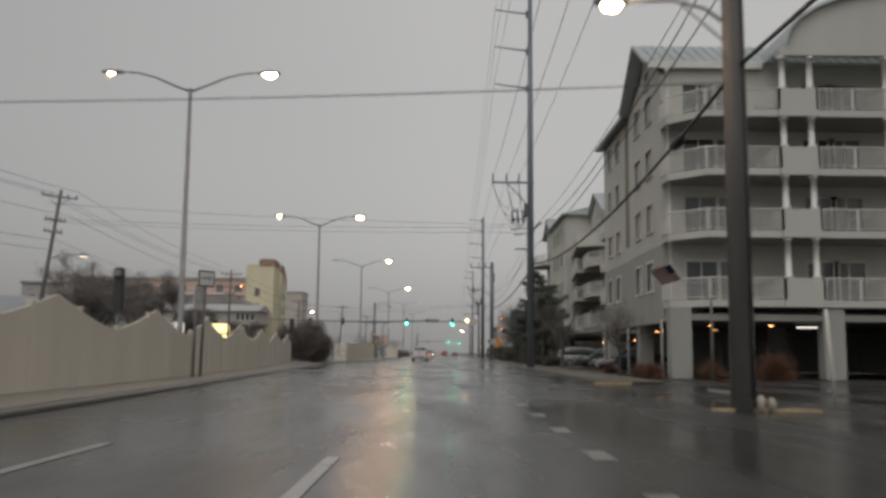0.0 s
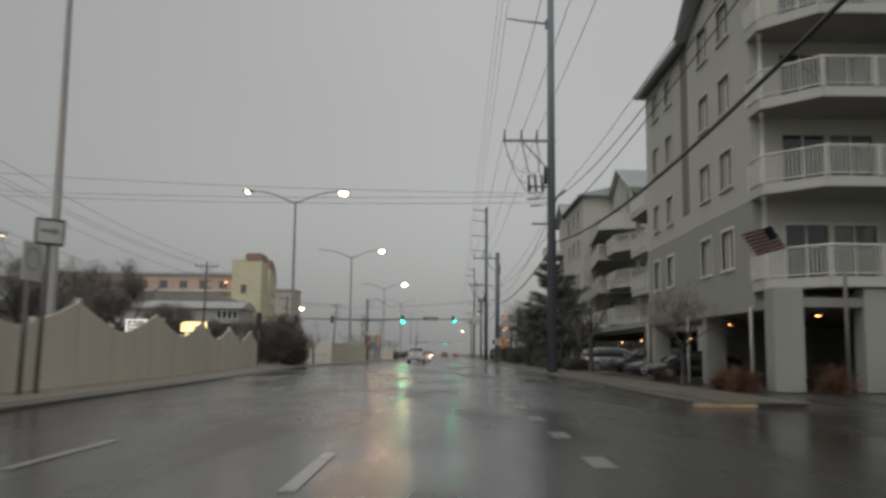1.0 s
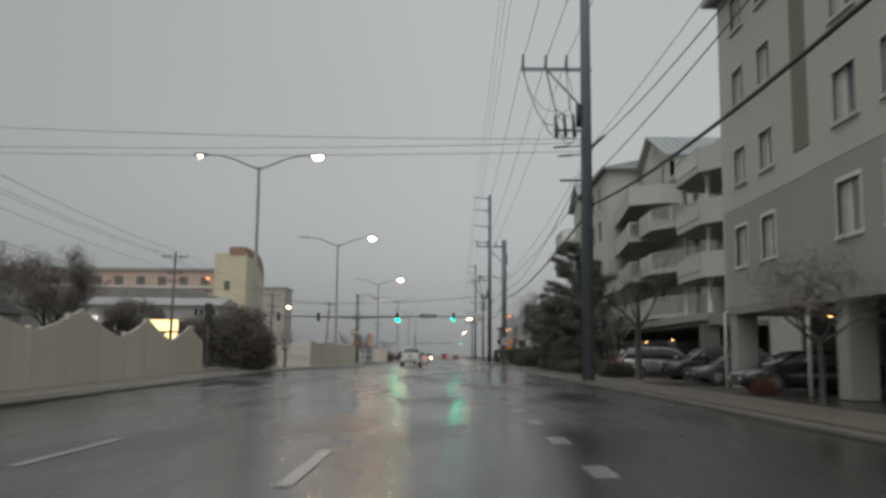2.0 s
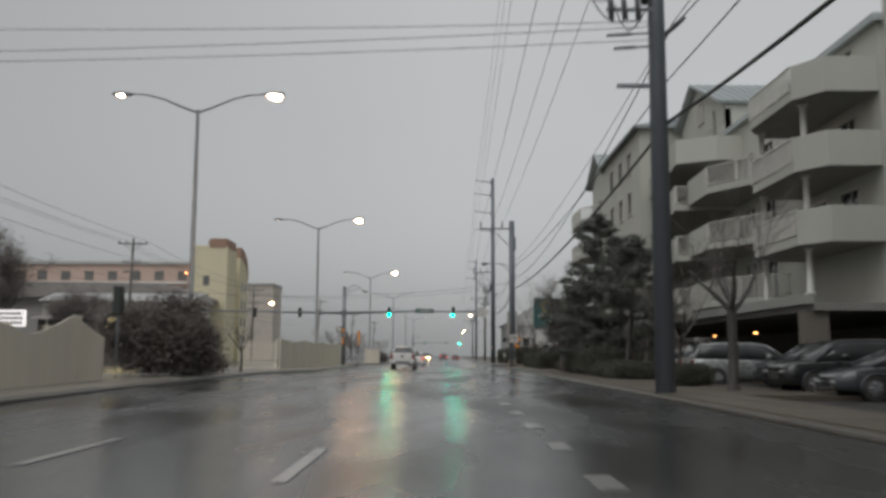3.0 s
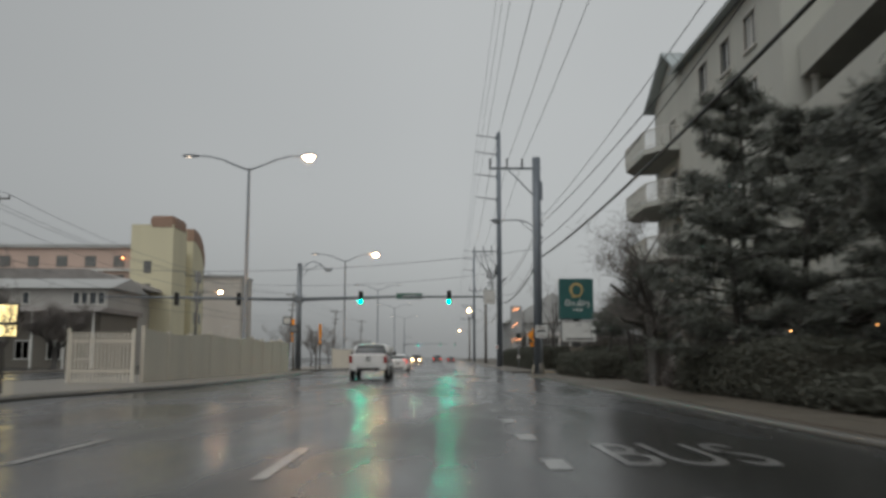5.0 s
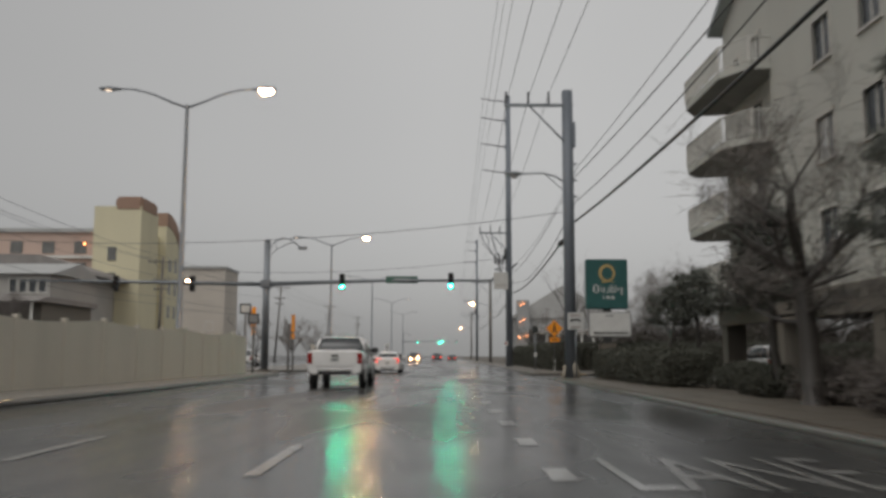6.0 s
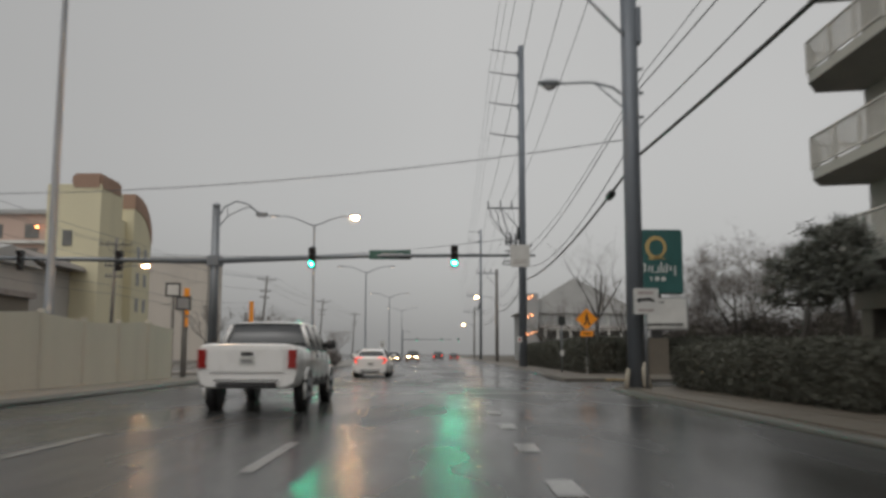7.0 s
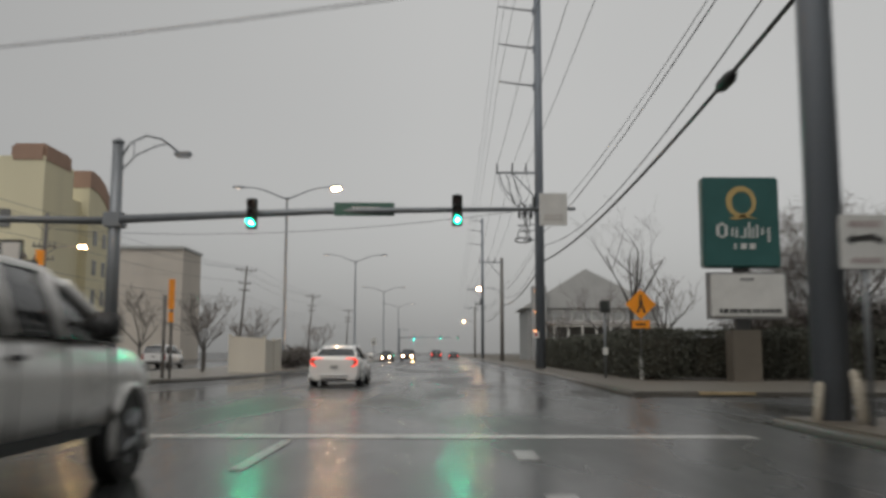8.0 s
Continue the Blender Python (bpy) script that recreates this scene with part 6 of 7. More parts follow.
def hedge(at, length, width, height, n, size, label, seed, group, along="y"):
    """A clipped hedge: a rounded block of small leaves, dense at its skin, over a twiggy heart."""
    rnd = random.Random(seed)
    s = thing("hedge", (*at, 0, 0, 0 if along == "y" else 90), label, "hedge", group)
    a, b, c, r = width / 2, length / 2, height / 2, 0.32
    bumps = [(rnd.uniform(-a, a), rnd.uniform(-b, b), rnd.uniform(0, height), rnd.uniform(0.35, 0.8), rnd.uniform(-0.12, 0.14)) for _ in range(14)]

    def skin(p, k):
        """A point of the box, drawn in to a rounded and lumpy surface at the share k of the size."""
        q = Vector([max(-(d - r), min(d - r, v)) for v, d in zip(p, (a, b, c))])
        out = (p - q).normalized() if (p - q).length > 1e-6 else Vector((0, 0, 1))
        s = q + out * r
        s.z += c
        swell = sum(h * math.exp(-((s.x - x) ** 2 + (s.y - y) ** 2 + (s.z - z) ** 2) / w ** 2) for x, y, z, w, h in bumps)
        return Vector((s.x * k, s.y * k, s.z * (0.5 + 0.5 * k))) + out * swell
    bm = bmesh.new()
    loft(bm, [[skin(Vector((a * x, b * y, c * z)), 0.84) + Vector((rnd.uniform(-0.05, 0.05), rnd.uniform(-0.05, 0.05), 0)) for x, y in ((-1, -1), (-0.4, -1), (0.4, -1), (1, -1), (1, -0.5), (1, 0), (1, 0.5), (1, 1), (0.4, 1), (-0.4, 1), (-1, 1), (-1, 0.5), (-1, 0), (-1, -0.5))] for z in (-1, -0.5, 0, 0.5, 0.9)])
    part("branch_core", bm, HEDGE_CORE, s, "dark inner branches")
    bm = bmesh.new()
    sides = [("x", 4 * b * c), ("y", 4 * a * c), ("z", 2 * a * b)]
    for face in rnd.choices([k for k, _ in sides], [w for _, w in sides], k=n):
        p = Vector((rnd.uniform(-a, a), rnd.uniform(-b, b), rnd.uniform(-c, c)))
        if face == "x":
            p.x = rnd.choice((-a, a))
        elif face == "y":
            p.y = rnd.choice((-b, b))
        else:
            p.z = c
        p = skin(p, rnd.uniform(0.84, 1.03)) + Vector((rnd.gauss(0, 0.04), rnd.gauss(0, 0.06), rnd.gauss(0, 0.05)))
        if p.z > 0.02:
            leaf(bm, p, size * rnd.uniform(0.6, 1.4), rnd, 1.3)
    tagged(part("foliage", bm, SHRUB, s, fix=False), kind="stuff")
    return s


def limb(bm, twig, p, d, length, r, depth, rnd, tips, droop=0.0, fine=0.006):
    pts, rad = [p], [r]
    q, dd = p.copy(), d.copy()
    for k in range(4):
        dd = (dd + Vector((rnd.uniform(-1, 1), rnd.uniform(-1, 1), rnd.uniform(-0.5, 0.9) - droop)) * 0.16).normalized()
        q = q + dd * length / 4
        pts.append(q.copy())
        rad.append(max(fine, r * (1 - 0.16 * (k + 1))))
    tube(bm if depth > 1 else twig, pts, rad, 7 if depth > 2 else 4, caps=False)
    tips.append(q)
    if depth <= 0:
        return
    for k in range(rnd.randint(2, 4) if depth > 1 else rnd.randint(3, 5)):
        i = rnd.randint(1, 4)
        side = Vector((rnd.uniform(-1, 1), rnd.uniform(-1, 1), rnd.uniform(-0.2, 0.8)))
        nd = (dd * 0.8 + side.normalized() * 0.85).normalized()
        limb(bm, twig, pts[i], nd, length * rnd.uniform(0.55, 0.8), rad[i] * 0.62, depth - 1, rnd, tips, droop, fine)


def bare_tree(at, h, label, seed, r=0.14, depth=4, lean=0.0, fork=0.3, group="", spread=0.7, fine=0.006, brush=0.0, twigs=3500, length=0.7, sides=0):
    rnd = random.Random(seed)
    t = thing("bare_tree", (*at, 0, lean, 0), label, "tree", group)
    bm, tw, tips = bmesh.new(), bmesh.new(), []
    base = h * fork
    tube(bm, [(0, 0, -0.05), (0.0, 0, 0.15), (0.03, 0.02, base * 0.5), (0, 0.02, base)], [r * 1.5, r * 1.1, r, r * 0.92], 9, caps=False)
    for k in range(4):
        a = 2 * math.pi * (k + rnd.uniform(-0.2, 0.2)) / 4
        d = Vector((math.cos(a) * spread, math.sin(a) * spread, 1.0)).normalized()
        limb(bm, tw, Vector((0, 0.02, base * rnd.uniform(0.85, 1.0))), d, h * 0.34, r * 0.62, depth - 1, rnd, tips, 0.0, fine)
    for k in range(sides):
        a = 2.4 * k + rnd.uniform(-0.4, 0.4)
        d = Vector((math.cos(a), math.sin(a), rnd.uniform(0.15, 0.5))).normalized()
        limb(bm, tw, Vector((0.01, 0.02, base * (0.55 + 0.42 * k / sides))), d, h * rnd.uniform(0.16, 0.26), r * 0.3, depth - 2, rnd, tips, 0.0, fine)
    if sides:
        limb(bm, tw, Vector((0, 0.02, base * 0.96)), Vector((0.08, 0.05, 1)).normalized(), h * 0.36, r * 0.75, depth - 1, rnd, tips, 0.0, fine)
    part("trunk", bm, BARK, t, "dark wet trunk and limbs")
    if brush:
        lm = [(q[:], brush) for q in tips]
        tagged(part("brushwood", brushwood(lm, twigs, length, rnd, max(0.012, fine * 1.2)), TWIG, t, "haze of fine twigs", fix=False), kind="stuff")
    tagged(part("twig", tw, TWIG, t, "fine bare twigs"), kind="stuff")
    return t


def pine(at, h, label, seed, wide=2.0, base=0.25, n=2600, bend=0.0):
    """An open shore pine: bent trunk, whorled limbs and flat needle tufts with gaps between."""
    rnd = random.Random(seed)
    t = thing("pine_tree", at, label, "tree", "pines before the apartments")
    bm = bmesh.new()
    trunk = [Vector((bend * math.sin(1.6 * k / 8), 0.15 * math.sin(k), h * 0.95 * k / 8)) for k in range(9)]
    tube(bm, trunk, [0.15 * (1 - 0.10 * k) for k in range(9)], 8, caps=False)
    tufts = []
    count = int(h * 3.6)
    for k in range(count):
        f = base + (1 - base) * (k + rnd.random()) / count
        i = min(7, int(f * 8))
        p = trunk[i].lerp(trunk[i + 1], f * 8 - i)
        a = 2.4 * k + rnd.uniform(-0.5, 0.5)
        reach = wide * (0.18 + 0.95 * (1 - f) ** 0.75) * rnd.choice((0.55, 0.75, 0.95, 1.15)) * rnd.uniform(0.9, 1.1)
        out = Vector((math.cos(a), math.sin(a), 0))
        mid = p + out * reach * 0.55 + Vector((0, 0, reach * rnd.uniform(-0.02, 0.12)))
        q = p + out * reach + Vector((0, 0, reach * rnd.uniform(0.05, 0.38)))
        tube(bm, [p, mid, q], [0.045, 0.03, 0.012], 4, caps=False)
        for s in (0.35, 0.55, 0.75, 0.9, 1.0):
            c = p.lerp(mid, s / 0.55) if s < 0.55 else mid.lerp(q, (s - 0.55) / 0.45)
            for side in (-1, 1) if s > 0.4 else (0,):
                tip = c + Vector((-out.y, out.x, 0)) * side * reach * rnd.uniform(0.1, 0.3) + out * reach * 0.08 + Vector((0, 0, rnd.uniform(0.0, 0.16)))
                if side:
                    tube(bm, [c, tip], [0.014, 0.007], 3, caps=False)
                tufts.append((tip[:], (0.42 * rnd.uniform(0.6, 1.3), 0.42 * rnd.uniform(0.6, 1.3), 0.20 * rnd.uniform(0.7, 1.3))))
    part("trunk", bm, BARK, t, "dark bent trunk and limbs")
    tagged(part("needle", brushwood(tufts, int(n * 1.3), 0.26, rnd, 0.03), NEEDLE, t, fix=False), kind="stuff")
    return t


# big shrub around the lamp on the median
shrub("shrub", (-12.9, 83.8, 0.14), [((0, 0, 1.5), (2.2, 2.2, 1.9)), ((-1.5, 1.0, 1.7), (1.6, 1.7, 1.9)), ((1.1, 0.6, 1.3), (1.4, 2.0, 1.6)), ((0.3, 0.8, 2.6), (1.5, 1.5, 1.5)), ((-1.6, -1.0, 2.0), (1.3, 1.3, 1.5)), ((0.9, 2.8, 1.2), (1.1, 1.6, 1.4))], 23000, 0.10, DRY_SHRUB, "dark brown overgrown shrub on the median", 21, stretch=2.0)
shrub("shrub", (-12.6, 90.0, 0.14), [((-0.4, 0, 0.5), (0.9, 1.8, 0.6)), ((-0.2, 2.4, 0.45), (0.8, 1.5, 0.55))], 3600, 0.10, DRY_SHRUB, "low brown shrub on the median", 22, stretch=1.8)
bare_tree((-11.8, 95.0, 0.14), 4.6, "small bare tree on the median", 31, 0.08, 3, group="bare trees")
for k, (x, y) in enumerate(((-8.8, 168.5), (-8.7, 173.5), (-8.6, 205))):
    shrub("shrub", (x, y, 0.14), [((0, 0, 0.6), (0.8, 2.2, 0.8)), ((0.2, 1.8, 0.6), (0.8, 1.6, 0.75))], 1200, 0.18, DRY_SHRUB, "low dark shrub on the far median", 40 + k, group="median shrubs")
for k, (x, y, h) in enumerate(((-11.8, 160, 4.5), (-13.0, 165, 4.2), (-11.6, 172, 4.0), (-14.5, 158, 4.8), (-10.6, 196, 4.2), (-12.5, 176, 4.4))):
    bare_tree((x, y, 0.14), h, "thin bare street tree beyond the crossing", 60 + k, 0.07, 4, group="bare trees", fine=0.012)

# far side: winter trees behind the fence
for k, (x, y, h) in enumerate(((-37, 92, 10.0), (-40, 103, 11.5), (-36, 112, 10.5), (-43, 124, 11.5), (-37, 131, 8.0), (-41, 150, 7.5), (-36.5, 156, 6.5))):
    bare_tree((x, y, 0), h, "dark bare winter tree across the highway", 80 + k, 0.26, 5, group="bare trees", spread=0.9, fine=0.022, brush=0.7, twigs=6000)

# before the apartments
bare_tree((10.1, 51.0, 0), 4.3, "small bare twiggy tree by the parking", 101, 0.08, 4, group="bare trees", spread=1.2, fork=0.4, brush=0.4, twigs=1800, length=0.4)
bare_tree((9.3, 69.3, 0.13), 5.4, "crooked bare tree by the pavement", 102, 0.15, 4, group="bare trees", spread=1.0, fork=0.46)
bare_tree((10.1, 78.5, 0.13), 6.0, "bare spreading tree before the balconies", 103, 0.10, 4, group="bare trees", spread=0.9)
bare_tree((8.65, 103.2, 0.13), 5.5, "dark twiggy tree with a thick trunk before the wing", 109, 0.22, 5, lean=-3, fork=0.5, group="bare trees", spread=0.9, brush=0.4, twigs=2200, length=0.6, sides=6)
pine((10.1, 98.0, 0.13), 10.3, "tall dark shore pine before the apartments", 111, 2.8, 0.13, 19000, 0.3)
pine((9.7, 87.2, 0.13), 7.2, "flat-topped dark shore pine before the apartments", 112, 2.7, 0.40, 12500, 0.4)
pine((8.9, 94.2, 0.13), 5.6, "shorter dark shore pine", 113, 2.5, 0.12, 10500, -0.3)
pine((10.9, 95.2, 0.13), 8.6, "dark shore pine close to the wing", 114, 3.0, 0.16, 14500, 0.3)
pine((9.3, 106.6, 0.13), 5.0, "dense dark evergreen behind the bare tree", 117, 1.55, 0.42, 7000, -0.3)
pine((10.4, 122.6, 0.13), 4.1, "small wind-bent pine over the hedge", 115, 1.9, 0.58, 3300, 0.5)
pine((12.1, 122.4, 0.13), 4.8, "small wind-bent pine over the hedge", 116, 1.8, 0.58, 3300, -0.4)
for k, (x, y) in enumerate(((8.6, 99.2), (9.4, 101.0), (9.2, 103.6))):
    shrub("shrub", (x, y, 0.13), [((0, 0, 0.35), (0.7, 1.1, 0.5))], 1500, 0.1, DRY_SHRUB, "low dark shrub round the tree foot", 220 + k, group="bed shrubs", stretch=1.6)
BED = [(9.15, 74.2, 2.6, 1.5, 0.62)] + [(9.15, 80.6 + 3.15 * k, 3.5, 2.4, (0.5 if k < 3 else 1.3) + 0.12 * math.sin(2.3 * k)) for k in range(1, 6)] + [(8.95, 115.2 + 3.15 * k, 3.5, 1.9, 1.22 + 0.1 * math.sin(2.3 * k)) for k in range(4)] + [(10.3, 112.0, 3.0, 1.2, 0.55), (9.4, 107.6, 2.6, 1.0, 0.4)]
for k, (x, y, ln, wd, hh) in enumerate(BED):
    hedge((x, y, 0.13), ln, wd, hh, 9000, 0.07, "dense dark green hedge in the planting bed", 130 + k, "hedges before the apartments")
for k in range(9):
    hedge((9.95 + 0.05 * k, 150.6 + 4.6 * k, 0.1), 5.0, 2.0, 2.0 + 0.08 * math.sin(2 * k), 7000, 0.10, "clipped dark hedge beyond the side street", 150 + k, "hedges along the far pavement")
for k in range(7):
    hedge((12.9 + 3.9 * k, 149.2 + 0.2 * (k % 2), 0.1), 4.3, 1.9, 2.0 + 0.08 * math.sin(2.7 * k), 7000, 0.10, "clipped dark hedge along the side street", 170 + k, "hedges along the far pavement", "x")
bare_tree((13.8, 172.0, 0.1), 12.2, "tall bare tree beyond the hotel sign", 120, 0.16, 4, fork=0.35, group="bare trees", spread=0.45)
for k, (x, y, h) in enumerate(((17.5, 178, 8.5), (17.6, 155, 7.0), (19.0, 153, 8.6), (21.5, 157, 9.2), (24.5, 154, 8.8), (28, 158, 9.2), (15.5, 190, 8.0), (32, 154, 8.5), (37, 158, 9.0), (13.5, 205, 7.0))):
    bare_tree((x, y, 0.1), h, "bare winter tree beyond the side street", 180 + k, 0.14, 4, group="bare trees", spread=0.8, fine=0.012, brush=0.5 if y < 160 else 0.0, twigs=4000, length=0.55)
for k, (x, y, h) in enumerate(((16.5, 153.0, 1.9), (20.5, 153.8, 2.2), (25.0, 153.2, 2.4), (30.0, 154.0, 2.3), (35.0, 153.4, 2.5))):
    shrub("thicket", (x, y, 0.1), [((0, 0, h), (2.3, 1.2, h)), ((1.4, 0.3, h * 0.9), (1.9, 1.1, h * 0.95)), ((-1.5, 0.2, h * 0.85), (1.8, 1.1, h * 0.8))], 5500, 0.13, DRY_SHRUB, "tangled brown winter thicket behind the hedge", 240 + k, group="thickets", stretch=1.8)
for k, (x, y, s) in enumerate(((10.4, 46.5, 1.0), (10.6, 56.6, 0.9), (12.95, 42.9, 1.2), (15.9, 42.6, 1.7), (10.3, 44.0, 1.1))):
    g = thing("ornamental_grass", (x, y, -0.02), "rust coloured clump of winter grass by a pier", "grass", "grass clumps")
    rnd = random.Random(200 + k)
    tagged(part("blade", brushwood([((0, 0, 0.02), 0.22 * s), ((0.12, 0.05, 0.05), 0.2 * s), ((-0.1, -0.1, 0.1), 0.25 * s), ((0, 0, 0.3 * s), 0.3 * s)], int(1500 * s * s), 0.5 * s, rnd, 0.018), RUST_GRASS, g, fix=False), kind="stuff")


# ---------------------------------------------------------------- vehicles
def ring(w, zb, zt):
    h = zt - zb
    half = [(0.80 * w, zb), (0.95 * w, zb + 0.07), (0.995 * w, zb + 0.30 * h), (w, zb + 0.62 * h), (0.965 * w, zb + 0.86 * h), (0.90 * w, zb + 0.97 * h), (0.74 * w, zt)]
    return [(x, z) for x, z in half] + [(-x, z) for x, z in half[::-1]]


def wheel(parent, x, y, r, side):
    w = part("wheel", fresh(tube, [(x - 0.11 * side, y, r), (x - 0.10 * side, y, r), (x + 0.10 * side, y, r), (x + 0.115 * side, y, r)], [r * 0.93, r, r, r * 0.93], 22), TYRE, parent, "black tyre")
    part("rim", fresh(tube, [(x + 0.09 * side, y, r), (x + 0.122 * side, y, r)], [r * 0.66, r * 0.62], 18), RIM, w)
    bm = bmesh.new()
    for k in range(5):
        a = 2 * math.pi * k / 5
        d = Vector((0, math.cos(a), math.sin(a)))
        tube(bm, [Vector((x + 0.128 * side, y, r)), Vector((x + 0.126 * side, y, r)) + d * r * 0.6], [0.05, 0.035], 5)
    part("spokes", bm, RIM, w)


def car(name, at, yaw, label, paint, body, cabin, width, wheels, r, tail=False, head=False, ladder=None, category="car", rear_lamp="block", glass_z=None):
    """body: stations (y, half width share, low, high); cabin: stations (y, base share, base z, top share, top z). y = 0 at the tail."""
    v = thing(name, pose(*at, 0, 0, yaw), label, category)
    w = width / 2
    bm = fresh(loft, [[(x, y, z) for x, z in ring(w * s, lo, hi)] for y, s, lo, hi in body])
    part("body", bm, paint, v)
    rings, roof_l = [], []
    for y, bs, bz, ts, tz in cabin:
        hb, ht, m = w * bs, w * ts, (bz + tz) / 2
        pr = [(hb, bz), (hb + (ht - hb) * 0.5, m), (ht, tz - 0.05), (ht * 0.86, tz)]
        rings.append([(x, y, z) for x, z in pr] + [(-x, y, z) for x, z in pr[::-1]])
    part("glass", fresh(loft, rings), CAR_GLASS, v, "dark tinted windows")
    top = [c for c in cabin if c[4] > max(q[4] for q in cabin) - 0.16]
    bm = bmesh.new()
    rr = []
    for y, bs, bz, ts, tz in top:
        ht = w * ts
        pr = [(ht + 0.012, tz - 0.07), (ht + 0.005, tz - 0.02), (ht * 0.86, tz + 0.014), (0, tz + 0.03)]
        rr.append([(x, y, z) for x, z in pr] + [(-x, y, z) for x, z in pr[::-1][1:]])
    loft(bm, rr, closed=False)
    part("roof", bm, paint, v)
    for s in (-1, 1):
        for a, b in ((0, 1), (len(cabin) - 2, len(cabin) - 1)):
            ya, bsa, bza, tsa, tza = cabin[a]
            yb, bsb, bzb, tsb, tzb = cabin[b]
            pts = [(s * w * (bsa if tza - bza < 0.2 else tsa), ya, tza if tza - bza > 0.2 else bza + 0.03), (s * (w * tsb + 0.0), yb, tzb - 0.03)] if a == 0 else [(s * w * tsa, ya, tza - 0.03), (s * w * bsb, yb, bzb + 0.03)]
            part("pillar", fresh(tube, pts, 0.05, 6), paint, v)
        for yb in (ladder or ()):
            c = min(cabin, key=lambda q: abs(q[0] - yb))
            bm = fresh(tube, [(s * (w * c[1] + 0.012), yb, c[2]), (s * (w * (c[1] + c[3]) / 2 + 0.012), yb, (c[2] + c[4]) / 2), (s * (w * c[3] + 0.008), yb, c[4] - 0.05)], 0.045, 6)
            part("pillar", bm, paint if len(ladder) > 1 else PLASTIC, v)
        for y in wheels:
            wheel(v, s * (w - 0.09), y, r, s)
            bm = bmesh.new()
            arch = [Vector((s * (w + 0.012), y + (r + 0.055) * math.cos(t), r + (r + 0.055) * math.sin(t))) for t in [math.pi * (-0.12 + 1.24 * k / 12) for k in range(13)]]
            tube(bm, arch, 0.035, 6)
            part("wheel_arch", bm, paint, v)
            # no hollow well: a black disc stands in for the shadow round the tyre
            part("arch_shadow", fresh(tube, [(s * (w - 0.22), y, r + 0.02), (s * (w + 0.006), y, r + 0.02)], r + 0.05, 20), PLASTIC, v, "dark disc standing for the shade in the wheel well")
        c0 = cabin[-2]
        ym, zm = c0[0] - 0.05, c0[2] + 0.12
        bm = bmesh.new()
        loft(bm, [[(s * (w + x), ym + dy * a, zm + dz * b) for a, b in ((-1, -1), (1, -0.8), (1, 0.8), (-1, 1))] for x, dy, dz in ((-0.06, 0.03, 0.03), (0.04, 0.06, 0.06), (0.1, 0.09, 0.11), (0.24, 0.08, 0.10), (0.27, 0.03, 0.05))])
        part("mirror", bm, PLASTIC if category == "pickup truck" else paint, v)
        part("door_handle", bar(s * (w + 0.005) - 0.015, s * (w + 0.005) + 0.015, c0[0] - 1.35, c0[0] - 1.15, c0[2] - 0.16, c0[2] - 0.12), PLASTIC if category == "pickup truck" else paint, v)
    L, lo, hi = body[-1][0], body[0][2], body[0][3]
    y0 = -0.012
    tw = w * body[0][1]
    mt = TAIL_ON if tail else TAIL_OFF
    for s in (-1, 1):
        bm = bmesh.new()
        if rear_lamp == "hook":
            zt = 1.0
            tube(bm, [(s * 0.40, -0.045, zt - 0.02), (s * 0.58, -0.04, zt - 0.03), (s * 0.73, -0.035, zt - 0.05), (s * 0.785, -0.02, zt - 0.12), (s * 0.765, -0.03, zt - 0.20), (s * 0.68, -0.045, zt - 0.29), (s * 0.60, -0.05, zt - 0.30)], [0.010, 0.016, 0.022, 0.024, 0.024, 0.018, 0.010], 6)
        else:
            box(bm, *sorted((s * tw * 0.84, s * tw * 1.01)), -0.03, 0.12, hi - 0.44, hi - 0.08)
        if rear_lamp == "hook":
            part("lamp_shell", fresh(prism, [(s * x, z) for x, z in ((0.56, 0.98), (0.77, 0.96), (0.80, 0.89), (0.76, 0.79), (0.62, 0.71), (0.70, 0.85))], -0.036, 0.10, "y"), TAIL_OFF, v, "dark red lamp shell")
        part("tail_lamp", bm, mt, v, "lit red tail lamp" if tail else "red tail lamp")
        fw = w * body[-1][1]
        fh = body[-1][3]
        bm = bar(*sorted((s * fw * 0.55, s * fw * 0.98)), L - 0.10, L + 0.025, fh - 0.20, fh - 0.05)
        part("headlamp", bm, HEAD_ON if head else HEAD_OFF, v, "lit headlamp" if head else "clear headlamp", bevel=0.03)
    part("rear_bumper", bar(-tw * 0.62, tw * 0.62, -0.05, 0.1, lo - 0.03, lo + 0.08), PLASTIC, v, "dark rear bumper insert", bevel=0.03)
    part("chrome_strip", bar(-tw * 0.66, tw * 0.66, -0.056, -0.03, lo + 0.11, lo + 0.145), CHROME, v)
    pl = part("number_plate", bar(-0.16, 0.16, -0.042, -0.012, (lo + hi) / 2 + 0.02, (lo + hi) / 2 + 0.18), PLATE, v)
    part("lettering", bar(-0.11, 0.11, -0.047, -0.043, (lo + hi) / 2 + 0.06, (lo + hi) / 2 + 0.13), SIGN_BACK, pl)
    fw = w * body[-1][1]
    part("grille", bar(-fw * 0.5, fw * 0.5, L - 0.05, L + 0.02, body[-1][2] + 0.1, body[-1][3] - 0.1), PLASTIC, v, "dark grille", bevel=0.02)
    return v


SEDAN_BODY = [(-0.03, 0.84, 0.25, 0.90), (0.0, 0.90, 0.20, 1.01), (0.16, 0.95, 0.18, 1.05), (0.8, 0.985, 0.20, 1.03), (1.6, 1.0, 0.2, 0.97), (2.8, 1.0, 0.2, 0.95), (3.5, 0.985, 0.2, 0.93), (4.1, 0.95, 0.22, 0.84), (4.5, 0.86, 0.25, 0.72), (4.63, 0.72, 0.30, 0.62)]
